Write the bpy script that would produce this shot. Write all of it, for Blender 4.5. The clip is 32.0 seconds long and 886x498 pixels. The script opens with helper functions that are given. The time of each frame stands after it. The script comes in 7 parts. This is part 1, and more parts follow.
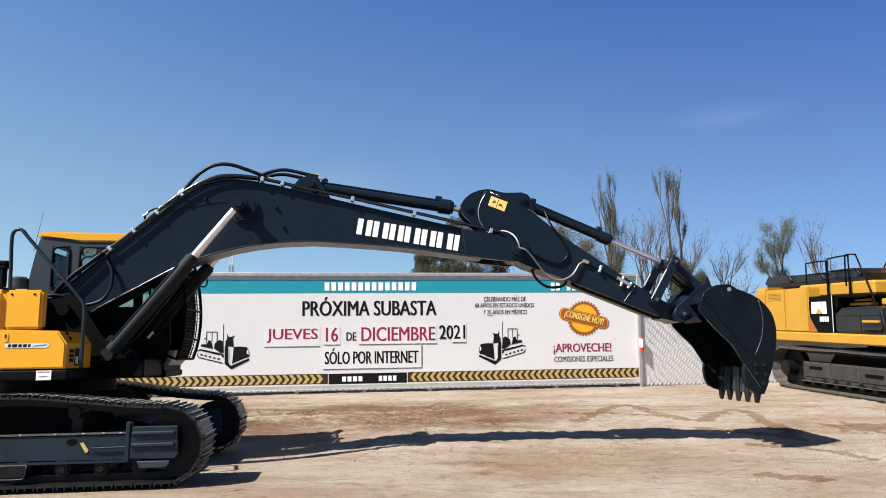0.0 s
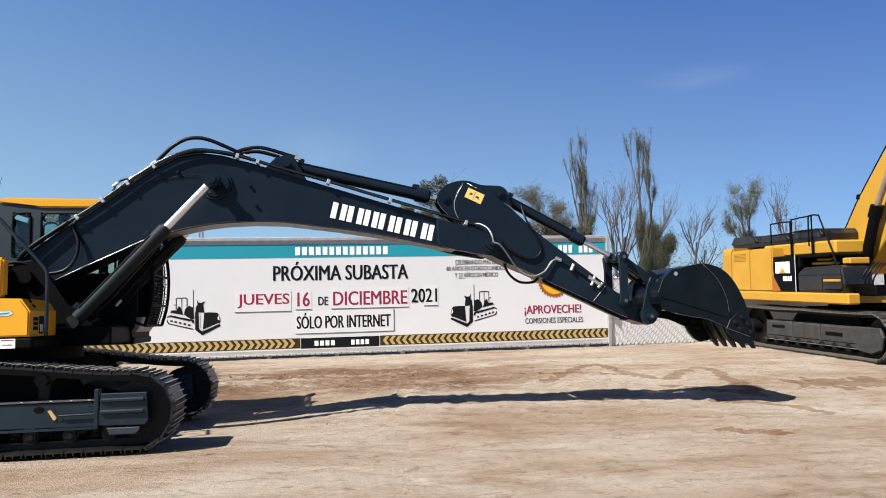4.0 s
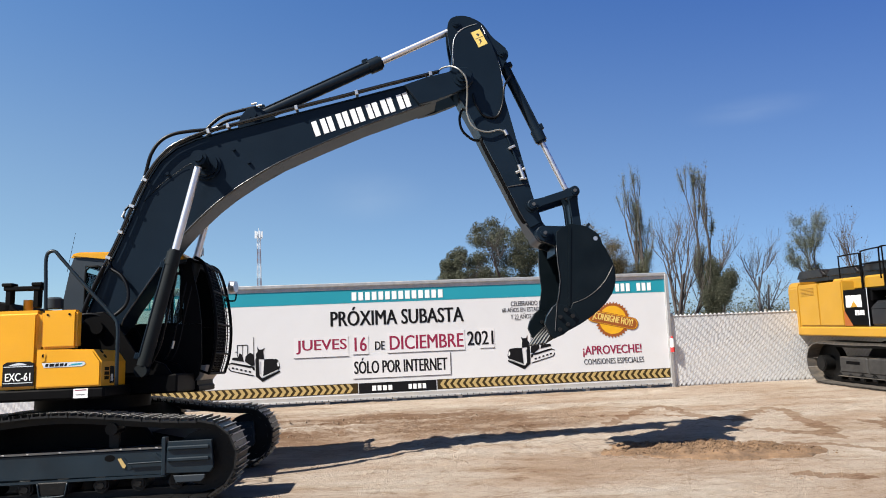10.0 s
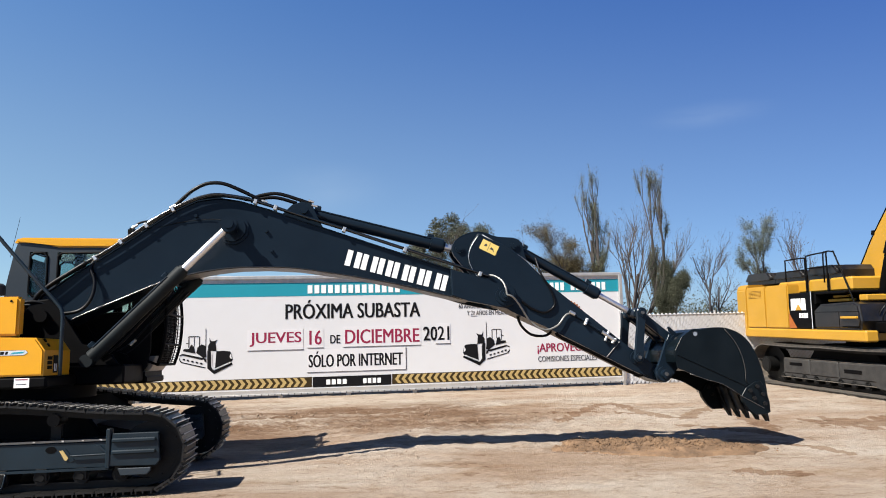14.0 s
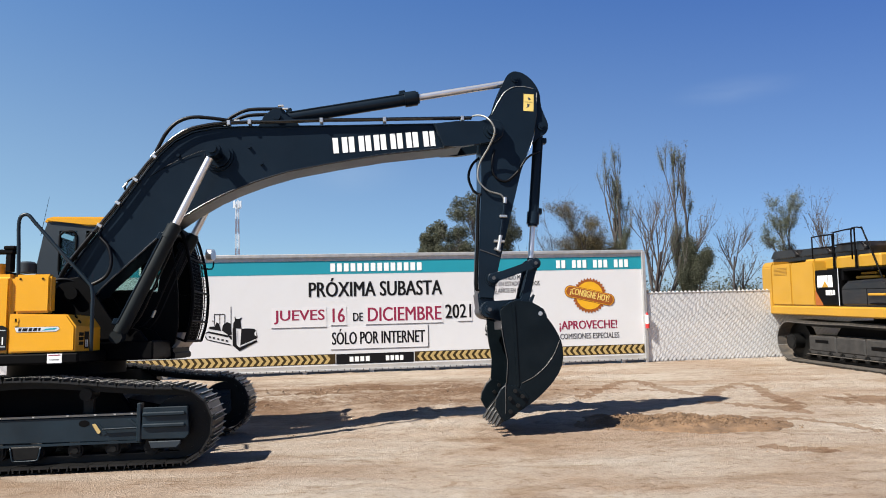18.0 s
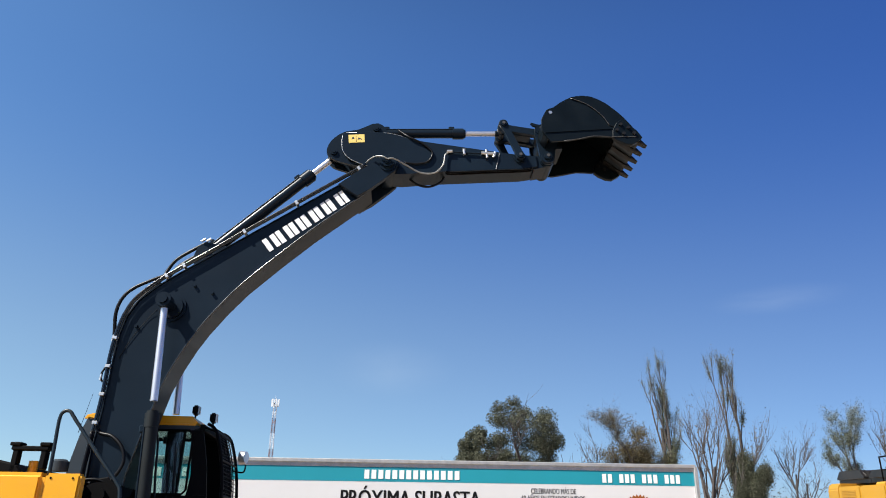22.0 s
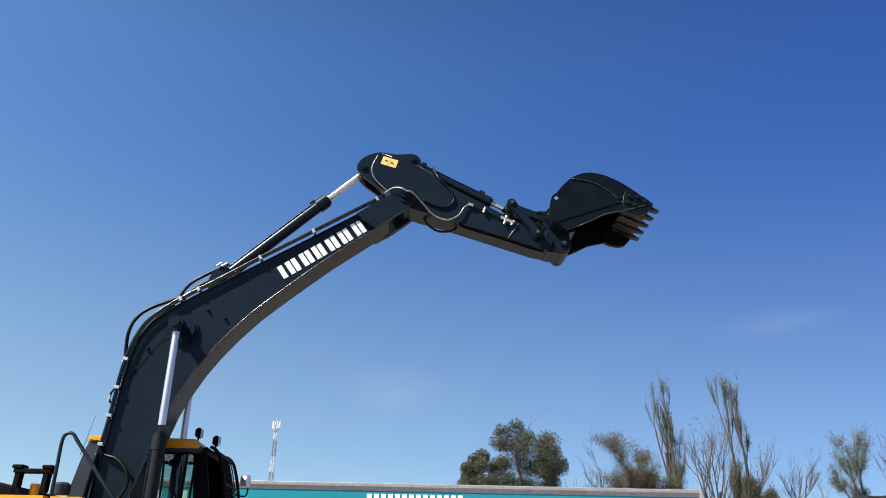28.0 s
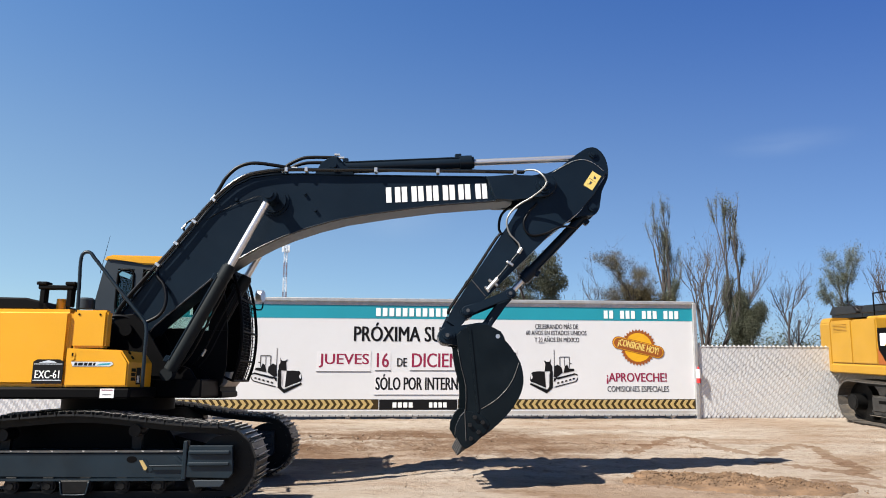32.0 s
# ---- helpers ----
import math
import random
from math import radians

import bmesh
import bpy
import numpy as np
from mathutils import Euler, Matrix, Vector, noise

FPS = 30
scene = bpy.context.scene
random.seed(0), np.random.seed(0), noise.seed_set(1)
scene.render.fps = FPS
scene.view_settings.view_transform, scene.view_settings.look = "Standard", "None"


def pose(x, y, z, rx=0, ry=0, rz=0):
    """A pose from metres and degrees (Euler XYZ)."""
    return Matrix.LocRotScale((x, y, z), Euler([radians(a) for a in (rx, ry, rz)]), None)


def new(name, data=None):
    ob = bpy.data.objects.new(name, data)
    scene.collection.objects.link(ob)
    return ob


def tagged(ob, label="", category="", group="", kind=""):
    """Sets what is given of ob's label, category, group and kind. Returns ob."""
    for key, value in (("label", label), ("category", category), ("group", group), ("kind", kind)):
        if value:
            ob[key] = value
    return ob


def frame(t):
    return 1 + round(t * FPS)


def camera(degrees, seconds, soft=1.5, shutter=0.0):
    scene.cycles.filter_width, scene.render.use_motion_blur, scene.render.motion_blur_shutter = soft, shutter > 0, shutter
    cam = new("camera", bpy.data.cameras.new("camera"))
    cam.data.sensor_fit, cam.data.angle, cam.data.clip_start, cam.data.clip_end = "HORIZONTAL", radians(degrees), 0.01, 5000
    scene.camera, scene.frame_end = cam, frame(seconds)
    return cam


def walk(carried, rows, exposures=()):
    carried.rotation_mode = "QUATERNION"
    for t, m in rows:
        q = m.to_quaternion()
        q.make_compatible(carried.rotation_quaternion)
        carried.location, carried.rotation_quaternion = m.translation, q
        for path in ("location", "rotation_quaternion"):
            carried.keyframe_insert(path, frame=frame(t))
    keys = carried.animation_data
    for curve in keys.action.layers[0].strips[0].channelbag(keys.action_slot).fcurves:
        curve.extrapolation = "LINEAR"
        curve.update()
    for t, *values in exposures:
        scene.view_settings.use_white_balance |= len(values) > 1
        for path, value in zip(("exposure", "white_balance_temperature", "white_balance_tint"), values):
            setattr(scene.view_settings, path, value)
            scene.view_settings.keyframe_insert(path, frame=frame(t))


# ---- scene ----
cam = camera(64.5, 32.0, soft=1.0)
walk(cam, [
    (0, pose(-0.012, 0.017, 1.780, 95.57, 0.45, -1.39)),
    (0.5, pose(0.011, 0.021, 1.782, 92.72, 0.90, -1.95)),
    (1, pose(0.024, 0.018, 1.780, 92.79, 0.77, -2.22)),
    (1.5, pose(0.026, 0.014, 1.778, 92.95, 0.46, -2.42)),
    (2, pose(0.027, 0.012, 1.778, 92.83, 0.75, -2.42)),
    (2.5, pose(0.026, 0.014, 1.778, 93.17, 1.32, -2.72)),
    (3, pose(0.027, 0.017, 1.779, 93.04, 1.22, -2.79)),
    (3.5, pose(0.027, 0.018, 1.778, 92.87, 0.90, -3.43)),
    (5.5, pose(0.026, 0.019, 1.777, 91.77, 1.64, -3.67)),
    (6, pose(0.027, 0.018, 1.776, 91.82, 1.96, -3.78)),
    (6.5, pose(0.027, 0.017, 1.776, 91.91, 2.17, -3.85)),
    (7, pose(0.026, 0.014, 1.775, 91.83, 2.55, -3.64)),
    (7.5, pose(0.022, 0.011, 1.773, 92.38, 2.83, -3.14)),
    (8, pose(0.015, 0.006, 1.772, 92.96, 2.84, -2.20)),
    (8.5, pose(0.011, 0.004, 1.773, 93.65, 2.97, -1.61)),
    (9, pose(0.007, 0.001, 1.772, 94.78, 2.35, -0.84)),
    (9.5, pose(0.001, 0.002, 1.780, 94.78, 2.49, -0.11)),
    (10, pose(-0.004, 0.002, 1.786, 96.13, 2.30, 0.87)),
    (10.5, pose(-0.006, -0.004, 1.788, 97.58, 2.03, 1.15)),
    (11, pose(-0.000, -0.008, 1.789, 99.01, 1.92, 1.10)),
    (11.5, pose(-0.002, -0.011, 1.787, 97.31, 1.48, 1.05)),
    (12, pose(0.005, -0.007, 1.786, 96.82, 1.26, 0.95)),
    (12.5, pose(0.010, -0.005, 1.786, 96.89, 0.94, 0.15)),
    (13, pose(0.012, 0.002, 1.788, 96.67, 1.16, -0.94)),
    (13.5, pose(0.018, 0.005, 1.788, 96.21, 1.24, -2.12)),
    (14, pose(0.021, 0.007, 1.785, 95.64, 1.20, -2.59)),
    (14.5, pose(0.022, 0.007, 1.779, 95.30, 0.90, -2.93)),
    (16.5, pose(0.020, 0.005, 1.774, 93.86, 1.43, -2.19)),
    (17, pose(0.013, 0.003, 1.770, 93.69, 1.72, -1.83)),
    (17.5, pose(0.006, -0.000, 1.765, 93.89, 1.66, -1.14)),
    (18, pose(0.001, -0.003, 1.760, 93.96, 1.29, -0.87)),
    (18.5, pose(-0.005, -0.005, 1.759, 93.94, 1.10, -0.28)),
    (19, pose(-0.010, -0.005, 1.761, 94.14, 1.04, -0.02)),
    (19.5, pose(-0.013, -0.008, 1.759, 94.87, 1.14, 1.21)),
    (20, pose(-0.019, -0.012, 1.761, 96.60, 0.27, 2.41)),
    (20.5, pose(-0.020, -0.014, 1.769, 99.96, -0.05, 2.48)),
    (21, pose(-0.013, -0.012, 1.779, 104.86, 0.08, 2.50)),
    (21.5, pose(-0.006, -0.011, 1.790, 107.58, -0.37, 2.46)),
    (22, pose(-0.000, -0.010, 1.796, 110.35, -0.64, 2.07)),
    (22.5, pose(-0.001, -0.009, 1.805, 112.67, -0.97, 2.00)),
    (23, pose(-0.000, -0.009, 1.810, 114.07, -1.61, 1.84)),
    (23.5, pose(-0.002, -0.012, 1.814, 114.11, -2.05, 1.62)),
    (24, pose(-0.006, -0.015, 1.814, 114.36, -1.75, 1.51)),
    (24.5, pose(-0.012, -0.014, 1.812, 114.71, -1.81, 1.04)),
    (25, pose(-0.020, -0.013, 1.809, 113.72, -1.09, 1.35)),
    (25.5, pose(-0.024, -0.014, 1.807, 113.74, -0.98, 1.33)),
    (27.5, pose(-0.027, -0.016, 1.803, 113.03, -0.95, 1.81)),
    (28, pose(-0.029, -0.019, 1.800, 112.12, -0.85, 2.20)),
    (28.5, pose(-0.028, -0.016, 1.794, 111.66, -1.03, 2.12)),
    (29, pose(-0.024, -0.013, 1.788, 110.80, -0.87, 1.99)),
    (29.5, pose(-0.022, -0.008, 1.781, 108.82, -0.92, 1.91)),
    (30, pose(-0.023, -0.002, 1.772, 105.44, -0.71, 2.07)),
    (30.5, pose(-0.027, 0.002, 1.762, 103.40, -0.48, 2.36)),
    (31, pose(-0.029, 0.007, 1.751, 101.99, -0.82, 2.06)),
    (31.5, pose(-0.033, 0.008, 1.743, 99.71, -0.37, 2.28)),
    (32, pose(-0.037, 0.009, 1.735, 97.87, -0.32, 2.63)),
], exposures=[(0, 1.12), (6, 1.10), (9, 1.08), (13, 1.12), (18, 1.07), (20, 1.10), (23, 1.16), (29, 1.16), (30.3, 1.16), (31, 1.22), (31.5, 1.17), (32, 1.13)])

# ---- world, sun, exposure ----
WISP_A, WISP_B = (0.394, 0.882, 0.258), (-0.110, 0.977, 0.184)
SUN_WAY = Vector((0.557, 0.352, -0.765)).normalized()
world = bpy.data.worlds.new("sky")
scene.world = world
world.use_nodes = True
wt = world.node_tree
wt.nodes.clear()
sky = wt.nodes.new("ShaderNodeTexSky")
sky.sky_type = "NISHITA"
sky.sun_disc = False
sky.sun_elevation = radians(50)
sky.sun_rotation = radians(238)
sky.altitude = 3000
sky.air_density = 0.9
sky.dust_density = 6.0
sky.ozone_density = 5.0
wbg = wt.nodes.new("ShaderNodeBackground")
wbg.inputs["Strength"].default_value = 0.0725
wout = wt.nodes.new("ShaderNodeOutputWorld")
hue = wt.nodes.new("ShaderNodeHueSaturation")
hue.inputs["Saturation"].default_value = 1.06
wt.links.new(sky.outputs[0], hue.inputs["Color"])
haze = wt.nodes.new("ShaderNodeMix")
haze.data_type = "RGBA"
# the haze thickens and pales towards the horizon
coord = wt.nodes.new("ShaderNodeTexCoord")
axes = wt.nodes.new("ShaderNodeSeparateXYZ")
wt.links.new(coord.outputs["Generated"], axes.inputs[0])
height = wt.nodes.new("ShaderNodeMapRange")
height.interpolation_type = "SMOOTHSTEP"
height.inputs["From Min"].default_value = 0.05
height.inputs["From Max"].default_value = 0.60
height.inputs["To Min"].default_value = 0.46
height.inputs["To Max"].default_value = 0.24
wt.links.new(axes.outputs[2], height.inputs[0])
wt.links.new(height.outputs[0], haze.inputs[0])
tone = wt.nodes.new("ShaderNodeMix")
tone.data_type = "RGBA"
tone.inputs[6].default_value = (1.88, 2.60, 3.20, 1)
tone.inputs[7].default_value = (0.26, 1.25, 4.5, 1)
rise = wt.nodes.new("ShaderNodeMapRange")
rise.interpolation_type = "SMOOTHSTEP"
rise.inputs["From Min"].default_value = 0.10
rise.inputs["From Max"].default_value = 0.54
wt.links.new(axes.outputs[2], rise.inputs[0])
wt.links.new(rise.outputs[0], tone.inputs[0])
wt.links.new(tone.outputs[2], haze.inputs[7])
wt.links.new(hue.outputs[0], haze.inputs[6])
# paler towards the sun's side, deeper away from it and overhead
side = wt.nodes.new("ShaderNodeClamp")
side.inputs["Min"].default_value, side.inputs["Max"].default_value = -0.7, 0.7
wt.links.new(axes.outputs[0], side.inputs[0])
spread3 = wt.nodes.new("ShaderNodeVectorMath")
spread3.operation = "MULTIPLY_ADD"
spread3.inputs[1].default_value = (-0.74, -0.63, -0.22)
spread3.inputs[2].default_value = (0.955, 1.02, 1.055)
lift = wt.nodes.new("ShaderNodeMapRange")
lift.inputs["From Min"].default_value, lift.inputs["From Max"].default_value = 0.12, 0.62
lift.inputs["To Min"].default_value, lift.inputs["To Max"].default_value = 0.52, 1.0
wt.links.new(axes.outputs[2], lift.inputs[0])
sway = wt.nodes.new("ShaderNodeMath")
sway.operation = "MULTIPLY"
wt.links.new(side.outputs[0], sway.inputs[0])
wt.links.new(lift.outputs[0], sway.inputs[1])
wt.links.new(sway.outputs[0], spread3.inputs[0])
deep = wt.nodes.new("ShaderNodeMapRange")
deep.interpolation_type = "SMOOTHSTEP"
deep.data_type = "FLOAT_VECTOR"
deep.inputs[7].default_value, deep.inputs[8].default_value = (0.55, 0.55, 0.55), (1, 1, 1)
deep.inputs[9].default_value, deep.inputs[10].default_value = (1, 1, 1), (0.34, 0.24, 0.18)
wt.links.new(axes.outputs[2], deep.inputs[6])
sided = wt.nodes.new("ShaderNodeVectorMath")
sided.operation = "MULTIPLY"
wt.links.new(haze.outputs[2], sided.inputs[0])
wt.links.new(spread3.outputs[0], sided.inputs[1])
domed = wt.nodes.new("ShaderNodeVectorMath")
domed.operation = "MULTIPLY"
wt.links.new(sided.outputs[0], domed.inputs[0])
wt.links.new(deep.outputs[1], domed.inputs[1])


def wisp(under, way, size, gain, seed):
    """A faint streak of high cloud round one direction."""
    off = wt.nodes.new("ShaderNodeVectorMath")
    off.operation = "SUBTRACT"
    off.inputs[1].default_value = Vector(way).normalized()
    wt.links.new(coord.outputs["Generated"], off.inputs[0])
    turn = wt.nodes.new("ShaderNodeMapping")
    turn.inputs["Rotation"].default_value = (0, radians(20), 0)
    turn.inputs["Scale"].default_value = (1 / size[0], 1 / size[0], 1 / size[1])
    wt.links.new(off.outputs[0], turn.inputs[0])
    far = wt.nodes.new("ShaderNodeVectorMath")
    far.operation = "LENGTH"
    wt.links.new(turn.outputs[0], far.inputs[0])
    fade = wt.nodes.new("ShaderNodeMapRange")
    fade.interpolation_type = "SMOOTHSTEP"
    fade.inputs["From Min"].default_value, fade.inputs["From Max"].default_value = 0.0, 1.0
    fade.inputs["To Min"].default_value, fade.inputs["To Max"].default_value = gain, 0.0
    wt.links.new(far.outputs["Value"], fade.inputs[0])
    fleck = wt.nodes.new("ShaderNodeTexNoise")
    fleck.inputs["Scale"].default_value = seed
    fleck.inputs["Detail"].default_value = 5
    wt.links.new(turn.outputs[0], fleck.inputs["Vector"])
    both = wt.nodes.new("ShaderNodeMath")
    both.operation = "MULTIPLY"
    wt.links.new(fade.outputs[0], both.inputs[0])
    wt.links.new(fleck.outputs[0], both.inputs[1])
    veil = wt.nodes.new("ShaderNodeMix")
    veil.data_type = "RGBA"
    veil.inputs[7].default_value = (4.6, 5.4, 6.2, 1)
    wt.links.new(both.outputs[0], veil.inputs[0])
    wt.links.new(under, veil.inputs[6])
    return veil.outputs[2]


clouded = wisp(domed.outputs[0], WISP_A, (0.10, 0.022), 0.12, 1.7)
clouded = wisp(clouded, WISP_B, (0.10, 0.045), 0.14, 1.4)
wt.links.new(clouded, wbg.inputs[0])
wt.links.new(wbg.outputs[0], wout.inputs[0])
sun_data = bpy.data.lights.new("sun", "SUN")
sun_data.energy = 5.0
sun_data.angle = radians(0.53)
sun_data.color = (1.0, 0.95, 0.87)
sun = new("sun", sun_data)
sun.rotation_euler = SUN_WAY.to_track_quat("-Z", "Y").to_euler()


# ---- materials ----
def material(name, color, rough=0.5, metal=0.0, vary=0.25, scale=8.0, bump=0.0, fine=80.0, coat=0.0, dust=0.0, dust_color=(0.36, 0.27, 0.18), island=0.0, spec=0.5):
    m = bpy.data.materials.new(name)
    m.use_nodes = True
    t = m.node_tree
    n, l = t.nodes, t.links
    b = n["Principled BSDF"]
    b.inputs["Roughness"].default_value = rough
    b.inputs["Metallic"].default_value = metal
    b.inputs["Specular IOR Level"].default_value = spec
    b.inputs["Coat Weight"].default_value = coat
    b.inputs["Coat Roughness"].default_value = 0.12
    tc = n.new("ShaderNodeTexCoord")
    big = n.new("ShaderNodeTexNoise")
    big.inputs["Scale"].default_value = scale
    big.inputs["Detail"].default_value = 6
    l.new(tc.outputs["Object"], big.inputs["Vector"])
    small = n.new("ShaderNodeTexNoise")
    small.inputs["Scale"].default_value = fine
    small.inputs["Detail"].default_value = 4
    l.new(tc.outputs["Object"], small.inputs["Vector"])
    mul = n.new("ShaderNodeMath")
    mul.operation = "MULTIPLY_ADD"
    mul.inputs[1].default_value = 0.35
    l.new(small.outputs[0], mul.inputs[0])
    l.new(big.outputs[0], mul.inputs[2])
    if island:
        oi = n.new("ShaderNodeObjectInfo")
        add = n.new("ShaderNodeMath")
        add.operation = "MULTIPLY_ADD"
        add.inputs[1].default_value = island
        l.new(oi.outputs["Random"], add.inputs[0])
        l.new(mul.outputs[0], add.inputs[2])
        mul = add
    ramp = n.new("ShaderNodeValToRGB")
    c = Vector(color)
    ramp.color_ramp.elements[0].position = 0.4
    ramp.color_ramp.elements[1].position = 0.95
    ramp.color_ramp.elements[0].color = (*(c * (1 - vary)), 1)
    ramp.color_ramp.elements[1].color = (*[min(1, v) for v in c * (1 + vary)], 1)
    l.new(mul.outputs[0], ramp.inputs[0])
    col = ramp.outputs[0]
    if dust:
        dn = n.new("ShaderNodeTexNoise")
        dn.inputs["Scale"].default_value = 3.1
        dn.inputs["Detail"].default_value = 8
        dn.inputs["Roughness"].default_value = 0.7
        l.new(tc.outputs["Object"], dn.inputs["Vector"])
        dr = n.new("ShaderNodeMapRange")
        dr.inputs["From Min"].default_value = 0.45
        dr.inputs["From Max"].default_value = 0.8
        dr.inputs["To Max"].default_value = dust
        l.new(dn.outputs[0], dr.inputs[0])
        mix = n.new("ShaderNodeMix")
        mix.data_type = "RGBA"
        mix.inputs[7].default_value = (*dust_color, 1)
        l.new(dr.outputs[0], mix.inputs[0])
        l.new(col, mix.inputs[6])
        col = mix.outputs[2]
        rr = n.new("ShaderNodeMapRange")
        rr.inputs["To Min"].default_value = rough
        rr.inputs["To Max"].default_value = min(1, rough + 0.5)
        l.new(dr.outputs[0], rr.inputs[0])
        l.new(rr.outputs[0], b.inputs["Roughness"])
    l.new(col, b.inputs["Base Color"])
    if bump:
        bp = n.new("ShaderNodeBump")
        bp.inputs["Strength"].default_value = bump
        bp.inputs["Distance"].default_value = 0.02
        l.new(mul.outputs[0], bp.inputs["Height"])
        l.new(bp.outputs[0], b.inputs["Normal"])
    return m


PAINT = material("dark_slate_paint", (0.0060, 0.0116, 0.0190), 0.30, vary=0.25, scale=1.2, coat=0.0, dust=0.004, spec=0.15)
PAINT_WORN = material("worn_slate_paint", (0.0030, 0.0058, 0.0080), 0.36, vary=0.3, scale=3, dust=0.006, spec=0.14)
YELLOW = material("orange_yellow_paint", (0.64, 0.305, 0.010), 0.36, vary=0.06, scale=1.5, coat=0.08, dust=0.05, spec=0.35)
CAT_Y = material("warm_yellow_paint", (0.385, 0.205, 0.018), 0.45, vary=0.08, scale=1.5, dust=0.07, spec=0.35)
BLACK = material("black_paint", (0.0014, 0.0014, 0.0017), 0.55, vary=0.3, scale=5, dust=0.003, spec=0.08)
HOOD = material("glossy_black_hood", (0.006, 0.006, 0.007), 0.3, vary=0.3, scale=3, dust=0.05, spec=0.5)
# brownish rod colour with the shade it stands in already mixed in
SHADED_ROD = material("shaded_piston_rod", (0.23, 0.18, 0.13), 0.5, 0.3, vary=0.2, scale=6)
RUBBER = material("black_rubber_hose", (0.0022, 0.0024, 0.0034), 0.40, vary=0.3, scale=12, spec=0.2)
CHROME = material("polished_rod", (0.70, 0.70, 0.72), 0.38, 0.9, vary=0.05, scale=6)
STEEL = material("zinc_steel", (0.62, 0.62, 0.60), 0.38, 0.9, vary=0.15, scale=20)
HOSE_GREY = material("grey_hose", (0.24, 0.24, 0.225), 0.4, 0.4, vary=0.1, scale=20)
CYLINDER = material("matte_slate_cylinder", (0.0050, 0.0085, 0.0105), 0.6, vary=0.3, scale=5, dust=0.01, spec=0.2)
TRACK = material("dusty_track_steel", (0.004, 0.004, 0.004), 0.5, 0.3, vary=0.4, scale=14, bump=0.2, dust=0.008, island=0.3, spec=0.3)
SHOE = material("scuffed_track_shoe", (0.012, 0.012, 0.012), 0.4, 0.5, vary=0.5, scale=14, bump=0.2, dust=0.03, island=0.3)
TRACK_TAN = material("mud_caked_track_steel", (0.05, 0.045, 0.04), 0.7, 0.2, vary=0.4, scale=10, bump=0.3, dust=0.4, island=0.3)
GROUSER = material("bright_worn_grouser", (0.30, 0.295, 0.28), 0.45, 0.1, vary=0.5, scale=14, dust=0.3, island=0.3)
FRAME_PAINT = material("scuffed_slate_paint", (0.0065, 0.0145, 0.022), 0.4, vary=0.3, scale=4, dust=0.015, spec=0.3)
GLOSS = material("glossy_slate_edge", (0.004, 0.007, 0.010), 0.22, vary=0.2, scale=6, coat=0.3, spec=0.6)
CAB_SLATE = material("cab_slate_paint", (0.020, 0.028, 0.036), 0.45, vary=0.2, scale=2, dust=0.02, spec=0.35)
TOOTH = material("dark_worn_tooth", (0.010, 0.010, 0.010), 0.45, 0.4, vary=0.4, scale=14, dust=0.04)
TRACK_GREY = material("dusty_grey_track_frame", (0.020, 0.019, 0.018), 0.65, 0.0, vary=0.5, scale=8, bump=0.3, dust=0.10, dust_color=(0.16, 0.14, 0.12))
WORN = material("worn_bare_steel", (0.10, 0.10, 0.10), 0.4, 0.6, vary=0.3, scale=14, dust=0.2)
WHITE = material("white_decal", (0.82, 0.82, 0.80), 0.4, vary=0.03)
STICKER = material("yellow_decal", (0.68, 0.50, 0.14), 0.4, vary=0.06)
SILVER = material("silver_decal", (0.66, 0.68, 0.70), 0.3, 0.3, vary=0.06)
MAST_WHITE = material("weathered_white_paint", (0.50, 0.54, 0.58), 0.6, vary=0.1)
MAST_RED = material("faded_red_paint", (0.17, 0.13, 0.15), 0.6, vary=0.1)
RED = material("red_paint", (0.55, 0.03, 0.03), 0.45, vary=0.1)
VINYL = material("white_vinyl_banner", (0.625, 0.625, 0.63), 0.5, vary=0.03, scale=0.7, dust=0.05)
PAPER = material("white_patch_vinyl", (0.655, 0.645, 0.65), 0.45, vary=0.03, scale=2)
TEAL = material("teal_vinyl", (0.007, 0.25, 0.32), 0.5, vary=0.06, scale=1)
INK = material("black_print", (0.007, 0.007, 0.008), 0.6, vary=0.1, spec=0.12)
INK_RED = material("crimson_print", (0.25, 0.022, 0.06), 0.6, vary=0.1, spec=0.12)
INK_GREY = material("grey_print", (0.05, 0.05, 0.055), 0.6, vary=0.1, spec=0.12)
GOLD = material("gold_print", (0.44, 0.315, 0.12), 0.5, vary=0.12, scale=4)
BROWN_INK = material("dark_brown_print", (0.040, 0.026, 0.009), 0.6, vary=0.1, spec=0.15)
ORANGE = material("orange_print", (0.70, 0.36, 0.008), 0.5, vary=0.06)
RUST_INK = material("rust_print", (0.28, 0.075, 0.008), 0.5, vary=0.1)
PLANK = material("dusty_pale_plank", (0.36, 0.345, 0.325), 0.7, vary=0.15, scale=3, dust=0.3)
GALV = material("galvanised_steel", (0.45, 0.45, 0.45), 0.45, 0.6, vary=0.2, scale=6, dust=0.25)
SLAT = material("white_plastic_slat", (0.61, 0.615, 0.62), 0.5, vary=0.05, scale=3, dust=0.06, island=0.1)
WIRE = material("zinc_wire", (0.42, 0.43, 0.44), 0.45, 0.5, vary=0.1)
BARK = material("grey_brown_bark", (0.048, 0.041, 0.039), 0.9, vary=0.35, scale=4, bump=0.3)
LAMP = material("lamp_lens", (0.75, 0.76, 0.78), 0.12, 0.6, vary=0.05)


